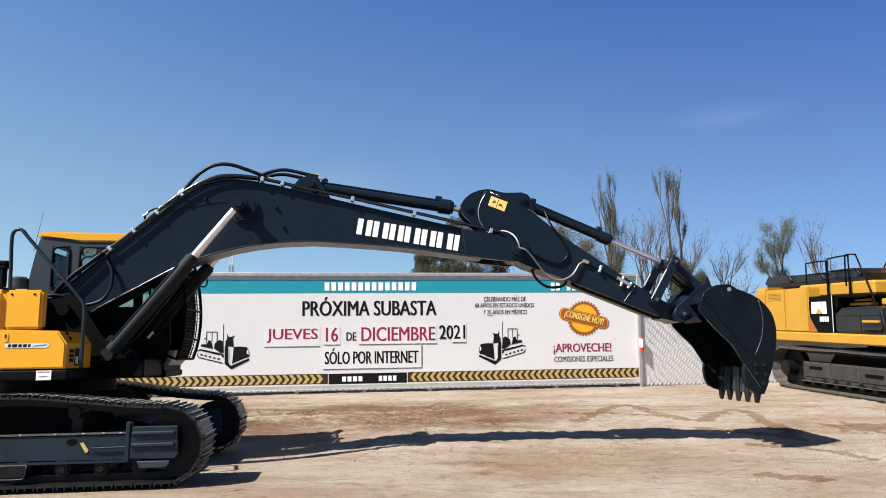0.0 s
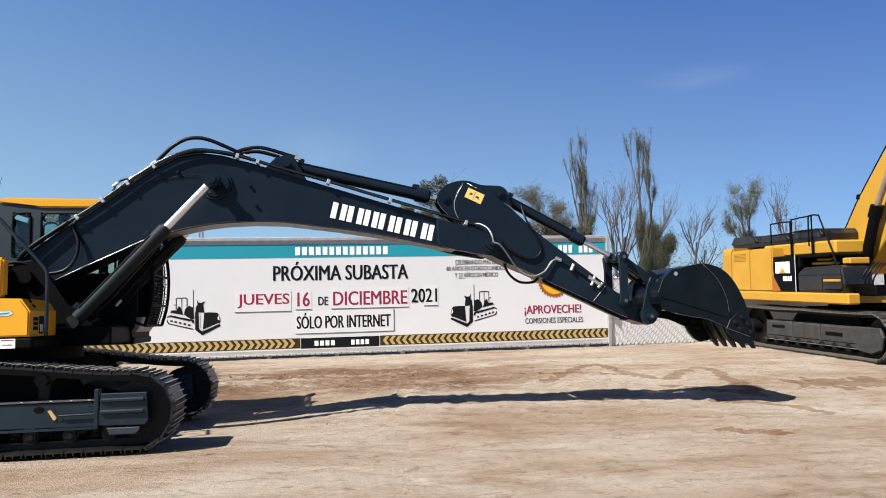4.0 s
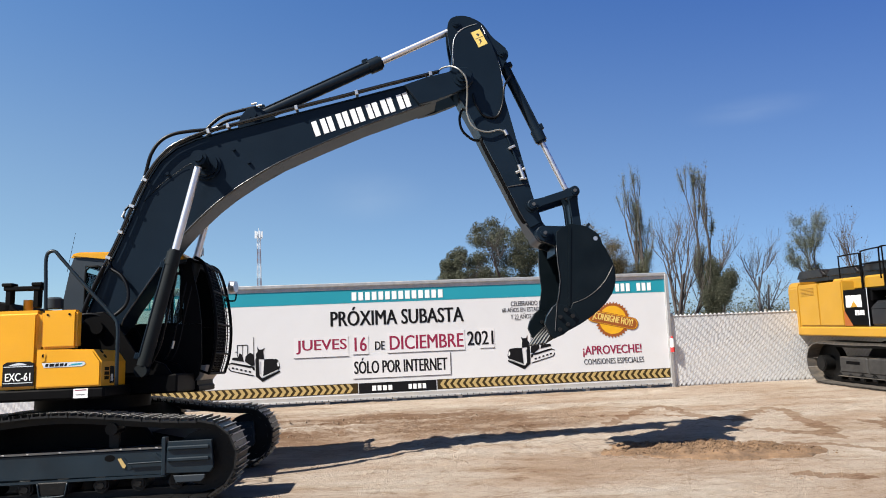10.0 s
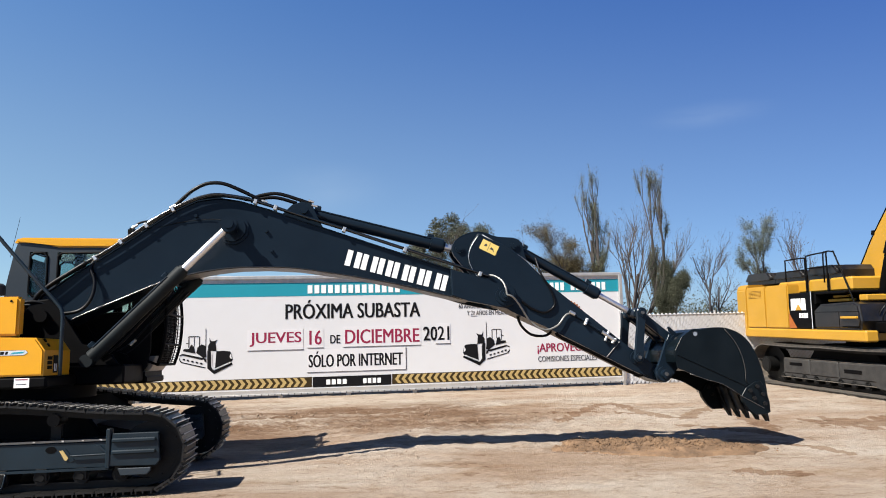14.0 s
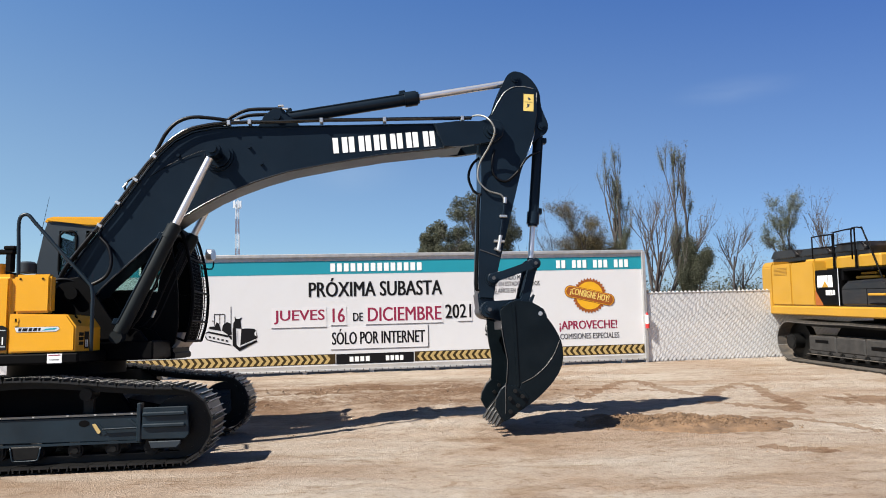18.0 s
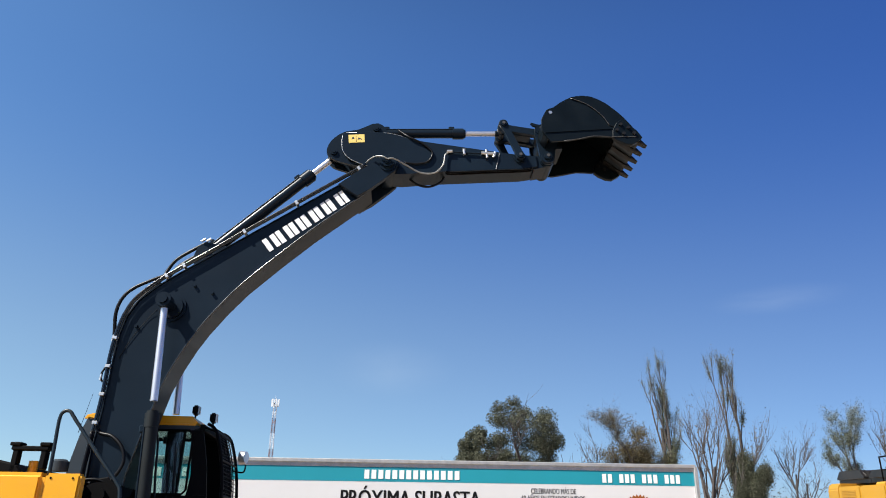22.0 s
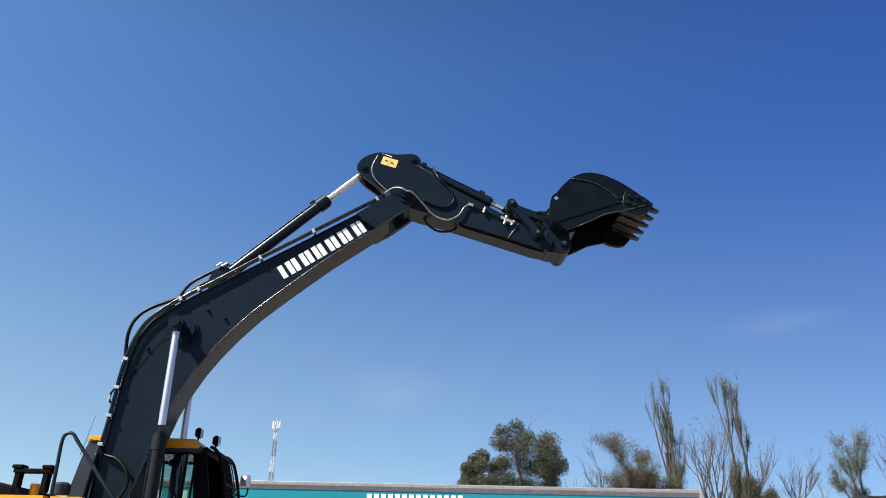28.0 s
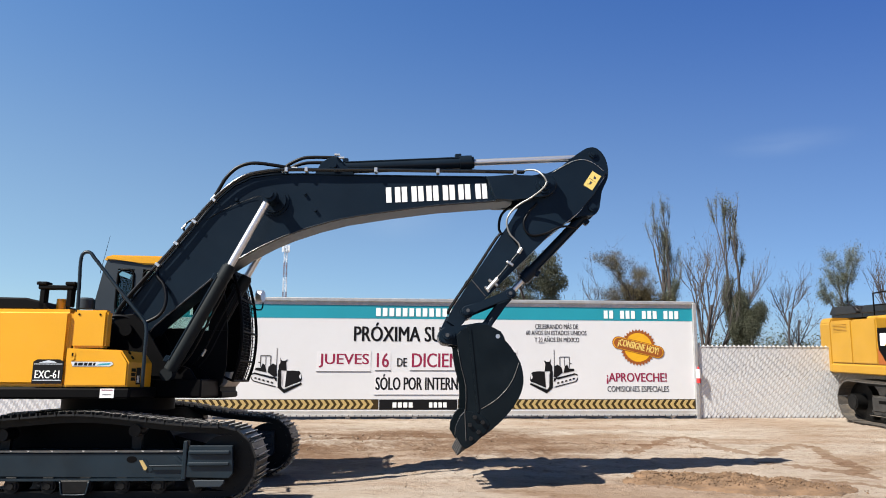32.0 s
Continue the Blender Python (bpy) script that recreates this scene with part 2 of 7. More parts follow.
def leaf_material(name, a, b):
    m = bpy.data.materials.new(name)
    m.use_nodes = True
    n, l = m.node_tree.nodes, m.node_tree.links
    p = n["Principled BSDF"]
    p.inputs["Roughness"].default_value = 0.6
    p.inputs["Specular IOR Level"].default_value = 0.25
    g = n.new("ShaderNodeNewGeometry")
    r = n.new("ShaderNodeValToRGB")
    r.color_ramp.elements[0].color = (*a, 1)
    r.color_ramp.elements[1].color = (*b, 1)
    l.new(g.outputs["Random Per Island"], r.inputs[0])
    l.new(r.outputs[0], p.inputs["Base Color"])
    tr = n.new("ShaderNodeBsdfTranslucent")
    l.new(r.outputs[0], tr.inputs[0])
    mx = n.new("ShaderNodeMixShader")
    mx.inputs[0].default_value = 0.25
    l.new(p.outputs[0], mx.inputs[1])
    l.new(tr.outputs[0], mx.inputs[2])
    l.new(mx.outputs[0], n["Material Output"].inputs[0])
    return m


LEAF_EUC = leaf_material("dark_olive_leaves", (0.022, 0.028, 0.016), (0.12, 0.125, 0.085))
LEAF_DRY = leaf_material("brownish_leaves", (0.035, 0.030, 0.014), (0.15, 0.12, 0.06))
LEAF_POP = leaf_material("grey_green_leaves", (0.045, 0.053, 0.034), (0.185, 0.20, 0.135))


def glass_material():
    m = bpy.data.materials.new("tinted_cab_glass")
    m.use_nodes = True
    n, l = m.node_tree.nodes, m.node_tree.links
    n.clear()
    out = n.new("ShaderNodeOutputMaterial")
    tr = n.new("ShaderNodeBsdfTransparent")
    tr.inputs[0].default_value = (0.72, 0.82, 0.80, 1)
    gl = n.new("ShaderNodeBsdfGlossy")
    gl.inputs["Roughness"].default_value = 0.02
    fr = n.new("ShaderNodeFresnel")
    fr.inputs[0].default_value = 1.5
    mx = n.new("ShaderNodeMixShader")
    l.new(fr.outputs[0], mx.inputs[0])
    l.new(tr.outputs[0], mx.inputs[1])
    l.new(gl.outputs[0], mx.inputs[2])
    l.new(mx.outputs[0], out.inputs[0])
    return m


GLASS = glass_material()


def soil_material(name, wet=(1, 1, 1)):
    m = bpy.data.materials.new(name)
    m.use_nodes = True
    t = m.node_tree
    n, l = t.nodes, t.links
    b = n["Principled BSDF"]
    b.inputs["Roughness"].default_value = 0.95
    b.inputs["Specular IOR Level"].default_value = 0.15
    tc = n.new("ShaderNodeTexCoord")

    def noise_tex(scale, detail=6, rough=0.6, stretch=None, dist=0.0):
        x = n.new("ShaderNodeTexNoise")
        x.inputs["Scale"].default_value = scale
        x.inputs["Detail"].default_value = detail
        x.inputs["Roughness"].default_value = rough
        x.inputs["Distortion"].default_value = dist
        if stretch:
            mp = n.new("ShaderNodeMapping")
            mp.inputs["Scale"].default_value = stretch
            mp.inputs["Rotation"].default_value = (0, 0, radians(6))
            l.new(tc.outputs["Object"], mp.inputs[0])
            l.new(mp.outputs[0], x.inputs["Vector"])
        else:
            l.new(tc.outputs["Object"], x.inputs["Vector"])
        return x.outputs[0]

    def ramp(src, stops):
        r = n.new("ShaderNodeValToRGB")
        e = r.color_ramp.elements
        e[0].position, e[0].color = stops[0][0], (*stops[0][1], 1)
        e[1].position, e[1].color = stops[-1][0], (*stops[-1][1], 1)
        for p, c in stops[1:-1]:
            q = e.new(p)
            q.color = (*c, 1)
        l.new(src, r.inputs[0])
        return r.outputs[0]

    def mixed(kind, f, a, c):
        x = n.new("ShaderNodeMix")
        x.data_type = "RGBA"
        x.blend_type = kind
        if isinstance(f, float):
            x.inputs[0].default_value = f
        else:
            l.new(f, x.inputs[0])
        l.new(a, x.inputs[6])
        l.new(c, x.inputs[7])
        return x.outputs[2]

    base = ramp(noise_tex(0.5, 8, 0.62, (0.5, 1.25, 1), 0.3), [(0.38, (0.345, 0.262, 0.195)), (0.48, (0.405, 0.335, 0.268)), (0.60, (0.465, 0.415, 0.352))])
    # long wheel lines, short tread marks, crumbs, patches and sand grain
    lines = ramp(noise_tex(1.1, 10, 0.7, (0.10, 1.9, 1), 0.25), [(0.36, (0.76, 0.69, 0.62)), (0.47, (1, 1, 1)), (0.66, (1.10, 1.10, 1.11))])
    streak = ramp(noise_tex(2.4, 14, 0.82, (0.9, 1.9, 1), 0.7), [(0.37, (0.64, 0.55, 0.47)), (0.46, (1, 1, 1)), (0.75, (1.10, 1.10, 1.10))])
    speck = ramp(noise_tex(9, 14, 0.85, (0.7, 1.3, 1), 0.6), [(0.375, (0.46, 0.36, 0.28)), (0.43, (1, 1, 1))])
    smear = ramp(noise_tex(3.6, 12, 0.78, (0.65, 1.5, 1), 0.9), [(0.38, (0.56, 0.46, 0.38)), (0.45, (1, 1, 1)), (0.7, (1.06, 1.06, 1.07))])
    patch = ramp(noise_tex(0.9, 10, 0.75, (0.6, 1.5, 1), 0.5), [(0.38, (0.74, 0.65, 0.56)), (0.50, (1, 1, 1))])
    grain = ramp(noise_tex(34, 12, 0.85), [(0.34, (0.60, 0.55, 0.50)), (0.5, (0.98, 0.98, 0.98)), (0.7, (1.18, 1.18, 1.18))])
    # churned brown belt beside the machine, paler hard ground beyond
    sep = n.new("ShaderNodeSeparateXYZ")
    l.new(tc.outputs["Object"], sep.inputs[0])

    def band(src, a, b, c0, d0):
        up_, dn_ = n.new("ShaderNodeMapRange"), n.new("ShaderNodeMapRange")
        for q, lo_, hi_, t0, t1 in ((up_, a, b, 0, 1), (dn_, c0, d0, 1, 0)):
            q.interpolation_type = "SMOOTHSTEP"
            q.inputs["From Min"].default_value, q.inputs["From Max"].default_value = lo_, hi_
            q.inputs["To Min"].default_value, q.inputs["To Max"].default_value = t0, t1
            l.new(src, q.inputs[0])
        mm = n.new("ShaderNodeMath")
        mm.operation = "MULTIPLY"
        l.new(up_.outputs[0], mm.inputs[0])
        l.new(dn_.outputs[0], mm.inputs[1])
        return mm.outputs[0]

    def times(a, c1):
        mm = n.new("ShaderNodeMath")
        mm.operation = "MULTIPLY"
        l.new(a, mm.inputs[0])
        l.new(c1, mm.inputs[1])
        return mm.outputs[0]

    belt = times(band(sep.outputs[0], -9.0, -4.5, 0.8, 3.2), band(sep.outputs[1], 10.6, 12.2, 14.4, 15.8))
    tear = noise_tex(0.9, 12, 0.78, (0.5, 1.8, 1), 0.8)
    tr_ = n.new("ShaderNodeMapRange")
    tr_.inputs["From Min"].default_value, tr_.inputs["From Max"].default_value = 0.41, 0.53
    l.new(tear, tr_.inputs[0])
    belt = times(belt, tr_.outputs[0])
    brown = n.new("ShaderNodeRGB")
    brown.outputs[0].default_value = (0.20, 0.130, 0.084, 1)
    base = mixed("MIX", belt, base, brown.outputs[0])
    c = mixed("MULTIPLY", 0.42, base, lines)
    c = mixed("MULTIPLY", 0.70, c, streak)
    c = mixed("MULTIPLY", 0.7, c, smear)
    c = mixed("MULTIPLY", 0.75, c, patch)
    c = mixed("MULTIPLY", 0.85, c, speck)
    c = mixed("MULTIPLY", 0.8, c, grain)
    tint = n.new("ShaderNodeRGB")
    tint.outputs[0].default_value = (*wet, 1)
    c = mixed("MULTIPLY", 1.0, c, tint.outputs[0])
    l.new(c, b.inputs["Base Color"])
    h1 = noise_tex(6.5, 14, 0.8, (0.7, 1.5, 1))
    h2 = noise_tex(45, 4, 0.7)
    ad = n.new("ShaderNodeMath")
    ad.operation = "MULTIPLY_ADD"
    ad.inputs[1].default_value = 0.25
    l.new(h2, ad.inputs[0])
    l.new(h1, ad.inputs[2])
    bp = n.new("ShaderNodeBump")
    bp.inputs["Strength"].default_value = 0.7
    bp.inputs["Distance"].default_value = 0.06
    l.new(ad.outputs[0], bp.inputs["Height"])
    l.new(bp.outputs[0], b.inputs["Normal"])
    return m


SOIL = soil_material("dry_sandy_soil", (0.715, 0.695, 0.678))
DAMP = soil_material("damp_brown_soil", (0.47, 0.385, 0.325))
LOOSE = material("loose_brown_soil", (0.14, 0.085, 0.047), 0.95, vary=0.55, scale=4, bump=0.35, fine=40)


# ---- mesh helpers ----
def part(name, bm, mat, parent=None, label="", smooth=False):
    me = bpy.data.meshes.new(name)
    if smooth:
        for fc in bm.faces:
            fc.smooth = True
    bm.to_mesh(me)
    bm.free()
    me.materials.append(mat)
    ob = new(name, me)
    if parent is not None:
        ob.parent = parent
    if label:
        tagged(ob, label)
    return ob


def share(name, src, m, parent):
    ob = new(name, src.data)
    ob.parent = parent
    ob.matrix_basis = m
    return ob


def thing(name, label, category, m=None, group="", kind=""):
    e = new(name)
    tagged(e, label, category, group, kind)
    if m is not None:
        e.matrix_basis = m
    return e


def bevelled(bm, geom_faces, width, seg=1):
    edges = list({e for fc in geom_faces for e in fc.edges})
    bmesh.ops.bevel(bm, geom=edges, offset=width, segments=seg, affect="EDGES", clamp_overlap=True)


def box(bm, x0, x1, y0, y1, z0, z1, bevel=0.0, seg=1):
    vs = [bm.verts.new((x, y, z)) for z in (z0, z1) for y in (y0, y1) for x in (x0, x1)]
    fs = [bm.faces.new([vs[i] for i in q]) for q in ((0, 2, 3, 1), (4, 5, 7, 6), (0, 1, 5, 4), (2, 6, 7, 3), (0, 4, 6, 2), (1, 3, 7, 5))]
    if bevel:
        bevelled(bm, fs, bevel, seg)
    return bm


def prism(bm, pts, y0, y1, bevel=0.0, seg=1):
    """A solid from an outline in x and z, between y0 and y1."""
    area = sum(a[0] * b[1] - b[0] * a[1] for a, b in zip(pts, pts[1:] + pts[:1]))
    if area < 0:
        pts = pts[::-1]
    a = [bm.verts.new((p[0], y0, p[1])) for p in pts]
    b = [bm.verts.new((p[0], y1, p[1])) for p in pts]
    k = len(pts)
    fs = [bm.faces.new(a), bm.faces.new(b[::-1])]
    fs += [bm.faces.new((a[(i + 1) % k], a[i], b[i], b[(i + 1) % k])) for i in range(k)]
    if bevel:
        bevelled(bm, fs[:2], bevel, seg)
    return bm


def rod(bm, p0, p1, r0, r1=None, seg=16, caps=True):
    p0, p1 = Vector(p0), Vector(p1)
    r1 = r0 if r1 is None else r1
    u = (p1 - p0).normalized().orthogonal().normalized()
    w = (p1 - p0).normalized().cross(u)
    rows = []
    for c, r in ((p0, r0), (p1, r1)):
        rows.append([bm.verts.new(c + r * (math.cos(2 * math.pi * i / seg) * u + math.sin(2 * math.pi * i / seg) * w)) for i in range(seg)])
    for i in range(seg):
        fc = bm.faces.new((rows[0][i], rows[0][(i + 1) % seg], rows[1][(i + 1) % seg], rows[1][i]))
        fc.smooth = True
    if caps:
        # the caps have corners of their own, so that the round side stays round
        bm.faces.new([bm.verts.new(v.co) for v in rows[0][::-1]])
        bm.faces.new([bm.verts.new(v.co) for v in rows[1]])
    return bm


def smooth_points(pts, steps=6):
    pts = [Vector(p) for p in pts]
    out = []
    for i in range(len(pts) - 1):
        p0, p1, p2, p3 = pts[max(i - 1, 0)], pts[i], pts[i + 1], pts[min(i + 2, len(pts) - 1)]
        for k in range(steps):
            s = k / steps
            out.append(0.5 * (2 * p1 + (p2 - p0) * s + (2 * p0 - 5 * p1 + 4 * p2 - p3) * s * s + (3 * p1 - p0 - 3 * p2 + p3) * s ** 3))
    out.append(pts[-1])
    return out


def tube(bm, pts, r, seg=8, steps=6):
    pts = smooth_points(pts, steps) if steps > 1 else [Vector(p) for p in pts]
    u = None
    rows = []
    for i, p in enumerate(pts):
        d = (pts[min(i + 1, len(pts) - 1)] - pts[max(i - 1, 0)]).normalized()
        u = d.orthogonal().normalized() if u is None else (u - d * u.dot(d)).normalized()
        w = d.cross(u)
        rows.append([bm.verts.new(p + r * (math.cos(2 * math.pi * k / seg) * u + math.sin(2 * math.pi * k / seg) * w)) for k in range(seg)])
    for a, b in zip(rows, rows[1:]):
        for k in range(seg):
            fc = bm.faces.new((a[k], a[(k + 1) % seg], b[(k + 1) % seg], b[k]))
            fc.smooth = True
    bm.faces.new(rows[0][::-1])
    bm.faces.new(rows[-1])
    return bm


def B():
    return bmesh.new()


def lettering(name, string, x, z, width, height, mat, parent, y=-0.004, turn=0.0, label="", depth=0.002, bold=0.024):
    """Words as a thin mesh on a face that looks along -y; x, z: their lower left corner."""
    cu = bpy.data.curves.new(name, "FONT")
    cu.body = string
    cu.extrude = 0.01
    cu.offset = 0.0
    cu.resolution_u = 3
    tmp = bpy.data.objects.new(name, cu)
    scene.collection.objects.link(tmp)
    bpy.context.view_layer.update()
    me = bpy.data.meshes.new_from_object(tmp.evaluated_get(bpy.context.evaluated_depsgraph_get()))
    bpy.data.objects.remove(tmp)
    xs = [v.co.x for v in me.vertices]
    ys = [v.co.y for v in me.vertices]
    sx, sy = width / (max(xs) - min(xs)), height / (max(ys) - min(ys))
    cx, cz = width / 2, height / 2
    ca, sa = math.cos(radians(turn)), math.sin(radians(turn))
    for v in me.vertices:
        px, pz = (v.co.x - min(xs)) * sx - cx, (v.co.y - min(ys)) * sy - cz
        v.co = (x + cx + px * ca - pz * sa, y - (depth if v.co.z > 0 else 0), z + cz + px * sa + pz * ca)
    # heavier strokes: the same letters again, a little to either side and behind
    bm = bmesh.new()
    for dx, dy in ((0.0, 0.0), (bold * height, 0.0006), (-bold * height, 0.0012)):
        k = len(bm.verts)
        bm.from_mesh(me)
        bm.verts.ensure_lookup_table()
        for v in bm.verts[k:]:
            v.co.x += dx
            v.co.y += dy
    bm.to_mesh(me)
    bm.free()
    me.materials.clear()
    me.materials.append(mat)
    ob = new(name, me)
    ob.parent = parent
    if label:
        tagged(ob, label)
    return ob


def bars(bm, x, z, width, height, count, fill=0.62, y=-0.004, skip=()):
    """Plain upright bars in place of writing that is not spelled out."""
    pitch = width / count
    for i in range(count):
        if i in skip:
            continue
        box(bm, x + i * pitch + pitch * (1 - fill) / 2, x + (i + 1) * pitch - pitch * (1 - fill) / 2, y - 0.002, y, z, z + height)
    return bm


def bar_parts(parent, mat, x, z, width, height, count, fill=0.7, y=-0.004, skip=()):
    pitch = width / count
    first = None
    for i in range(count):
        if i in skip:
            continue
        m = Matrix.Translation((x + (i + 0.5) * pitch, y, z))
        if first is None:
            first = part("bar", box(B(), -pitch * fill / 2, pitch * fill / 2, -0.002, 0.0, 0.0, height), mat, parent)
            first.matrix_basis = m
        else:
            share("bar", first, m, parent)


# ---- ground ----
FOOT = Vector((-4.41, 8.894, 0.0))
HEAD, LEAN = 0.095, -0.052
MACHINE = Matrix.Translation(FOOT) @ Matrix.Rotation(HEAD, 4, "Z") @ Matrix.Rotation(LEAN, 4, "X")


def ease(v, a, b):
    s = min(1.0, max(0.0, (v - a) / (b - a)))
    return s * s * (3 - 2 * s)


def ground_height(x, y):
    dx, dy = x - FOOT.x, y - FOOT.y
    u = dx * math.cos(HEAD) + dy * math.sin(HEAD)
    w = -dx * math.sin(HEAD) + dy * math.cos(HEAD)
    mask = (1 - ease(abs(w), 1.7, 4.2)) * (1 - ease(abs(u + 0.2), 2.5, 4.5))
    z = mask * (math.sin(LEAN) * max(-1.8, min(1.8, w)) - 0.045)
    p = Vector((x * 0.8, y * 1.3, 0))
    churn = math.exp(-((x + 1.0) / 4.6) ** 2 - ((y - 12.2) / 2.4) ** 2)
    lumpy = max(0.0, noise.noise(p * 0.9 + Vector((5, 2, 0))) + 0.25)
    rough = 0.018 * noise.noise(p) + (0.012 + 0.022 * churn) * noise.noise(p * 3.7) + (0.010 + 0.014 * lumpy + 0.032 * churn) * noise.noise(p * 8.3) + (0.007 + 0.010 * lumpy + 0.020 * churn) * noise.noise(p * 17)
    clear = 1 - mask
    z += clear * rough * (0.5 + 0.5 * (1 - ease(y, 14, 22)))
    # wheel ruts that run along the yard
    for y0, amp in ((12.5, 0.012), (13.1, 0.012), (11.2, 0.010), (7.4, 0.010), (6.6, 0.010), (14.4, 0.008)):
        d = y - y0 - 0.35 * math.sin(x * 0.25 + y0)
        z -= clear * amp * math.exp(-(d / 0.16) ** 2)
    return z - 0.004


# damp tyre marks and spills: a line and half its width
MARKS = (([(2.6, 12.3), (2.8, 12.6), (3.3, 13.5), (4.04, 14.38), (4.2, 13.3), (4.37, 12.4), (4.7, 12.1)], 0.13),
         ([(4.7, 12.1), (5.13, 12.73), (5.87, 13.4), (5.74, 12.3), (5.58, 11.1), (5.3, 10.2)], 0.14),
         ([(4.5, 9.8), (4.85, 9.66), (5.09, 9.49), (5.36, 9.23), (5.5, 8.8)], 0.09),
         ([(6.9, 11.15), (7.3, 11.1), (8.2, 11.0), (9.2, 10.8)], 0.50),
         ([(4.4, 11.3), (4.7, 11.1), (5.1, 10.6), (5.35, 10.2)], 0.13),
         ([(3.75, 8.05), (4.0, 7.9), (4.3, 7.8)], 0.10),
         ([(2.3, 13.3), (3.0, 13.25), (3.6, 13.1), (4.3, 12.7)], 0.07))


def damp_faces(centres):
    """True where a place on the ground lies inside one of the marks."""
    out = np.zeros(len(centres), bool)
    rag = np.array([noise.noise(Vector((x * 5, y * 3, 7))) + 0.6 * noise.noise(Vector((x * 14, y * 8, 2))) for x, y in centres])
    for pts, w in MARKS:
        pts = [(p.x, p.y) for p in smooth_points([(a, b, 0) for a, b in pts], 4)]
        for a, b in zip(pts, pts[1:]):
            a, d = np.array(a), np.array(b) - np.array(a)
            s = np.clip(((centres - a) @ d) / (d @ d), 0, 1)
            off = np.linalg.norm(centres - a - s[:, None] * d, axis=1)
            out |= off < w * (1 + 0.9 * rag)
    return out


def build_ground():
    bm = B()
    xs = [-900, -300, -120, -60, -30, -18] + [-12 + 0.25 * i for i in range(20)] + [-7 + 0.065 * i for i in range(252)] + [9.4 + 0.2 * i for i in range(23)] + [18, 30, 60, 120, 300, 900]
    ys = [-900, -300, -60, -15, -3, 1.5] + [3.2 + 0.16 * i for i in range(17)] + [5.9 + 0.065 * i for i in range(150)] + [15.7 + 0.16 * i for i in range(21)] + [20, 22, 26, 40, 80, 200, 600, 2500]
    grid = [[bm.verts.new((x, y, ground_height(x, y) if -13 < x < 17 and 2 < y < 20 else 0.0)) for x in xs] for y in ys]
    for a, b in zip(grid, grid[1:]):
        for i in range(len(xs) - 1):
            fc = bm.faces.new((a[i], a[i + 1], b[i + 1], b[i]))
            fc.smooth = True
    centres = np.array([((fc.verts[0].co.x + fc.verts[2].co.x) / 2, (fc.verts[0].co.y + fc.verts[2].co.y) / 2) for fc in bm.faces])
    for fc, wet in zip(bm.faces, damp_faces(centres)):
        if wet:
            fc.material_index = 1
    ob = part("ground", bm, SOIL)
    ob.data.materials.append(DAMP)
    return ob


tagged(build_ground(), "dry sandy yard ground with wheel ruts and damp tyre marks", "ground", kind="structure")


def clods(bm, rnd, cx, cy, rx, ry, count, lo, hi, top=ground_height):
    for _ in range(count):
        a, r = rnd.uniform(0, 6.283), rnd.random() ** 0.6
        x, y = cx + rx * r * math.cos(a), cy + ry * r * math.sin(a)
        s = (lo + (hi - lo) * rnd.random() ** 2.5) * (1.3 - 0.5 * r)
        m = Matrix.Translation((x, y, top(x, y) + s * 0.3)) @ Euler((rnd.uniform(0, 3), rnd.uniform(0, 3), 0)).to_matrix().to_4x4()
        vs = [bm.verts.new(m @ Vector((s * q[0] * rnd.uniform(0.7, 1.2), s * q[1] * rnd.uniform(0.7, 1.2), s * q[2] * rnd.uniform(0.5, 1.0)))) for q in ((1, 0, 0), (-1, 0, 0), (0, 1, 0), (0, -1, 0), (0, 0, 1), (0, 0, -1))]
        for t in ((0, 2, 4), (2, 1, 4), (1, 3, 4), (3, 0, 4), (2, 0, 5), (1, 2, 5), (3, 1, 5), (0, 3, 5)):
            bm.faces.new([vs[i] for i in t])


def heap_height(x, y):
    q = ((x - 3.3) / 1.35) ** 2 + ((y - 9.55 + 0.22 * (x - 3.3)) / 0.68) ** 2
    q += 0.5 * noise.noise(Vector((x * 2.2, y * 2.2, 3)))
    lump = 1 + 0.7 * noise.noise(Vector((x * 4, y * 4, 0))) + 0.5 * noise.noise(Vector((x * 11, y * 11, 0)))
    return ground_height(x, y) + max(0.0, 1 - q) * 0.07 * lump - (0.03 if q > 1 else 0.0) + 0.006


def build_loose_soil():
    rnd = random.Random(5)
    bm = B()
    n = 80
    grid = [[bm.verts.new((1.75 + 3.3 * i / n, 8.6 + 1.9 * j / (n // 2), heap_height(1.75 + 3.3 * i / n, 8.6 + 1.9 * j / (n // 2)))) for i in range(n + 1)] for j in range(n // 2 + 1)]
    for a, b in zip(grid, grid[1:]):
        for i in range(n):
            bm.faces.new((a[i], a[i + 1], b[i + 1], b[i]))
    for k in range(6):
        x = 2.45 + 0.34 * k
        clods(bm, rnd, x, 9.55 - 0.22 * (x - 3.3), 0.5, 0.54 - 0.06 * abs(k - 2.5), 480, 0.004, 0.021, heap_height)
    clods(bm, rnd, 3.3, 9.5, 1.5, 0.8, 260, 0.005, 0.014)
    clods(bm, rnd, 4.4, 9.15, 0.45, 0.25, 60, 0.008, 0.03)
    return part("loose_soil", bm, LOOSE)


HEAP = tagged(build_loose_soil(), "low heap of freshly dug brown soil and clods", "soil", kind="stuff")


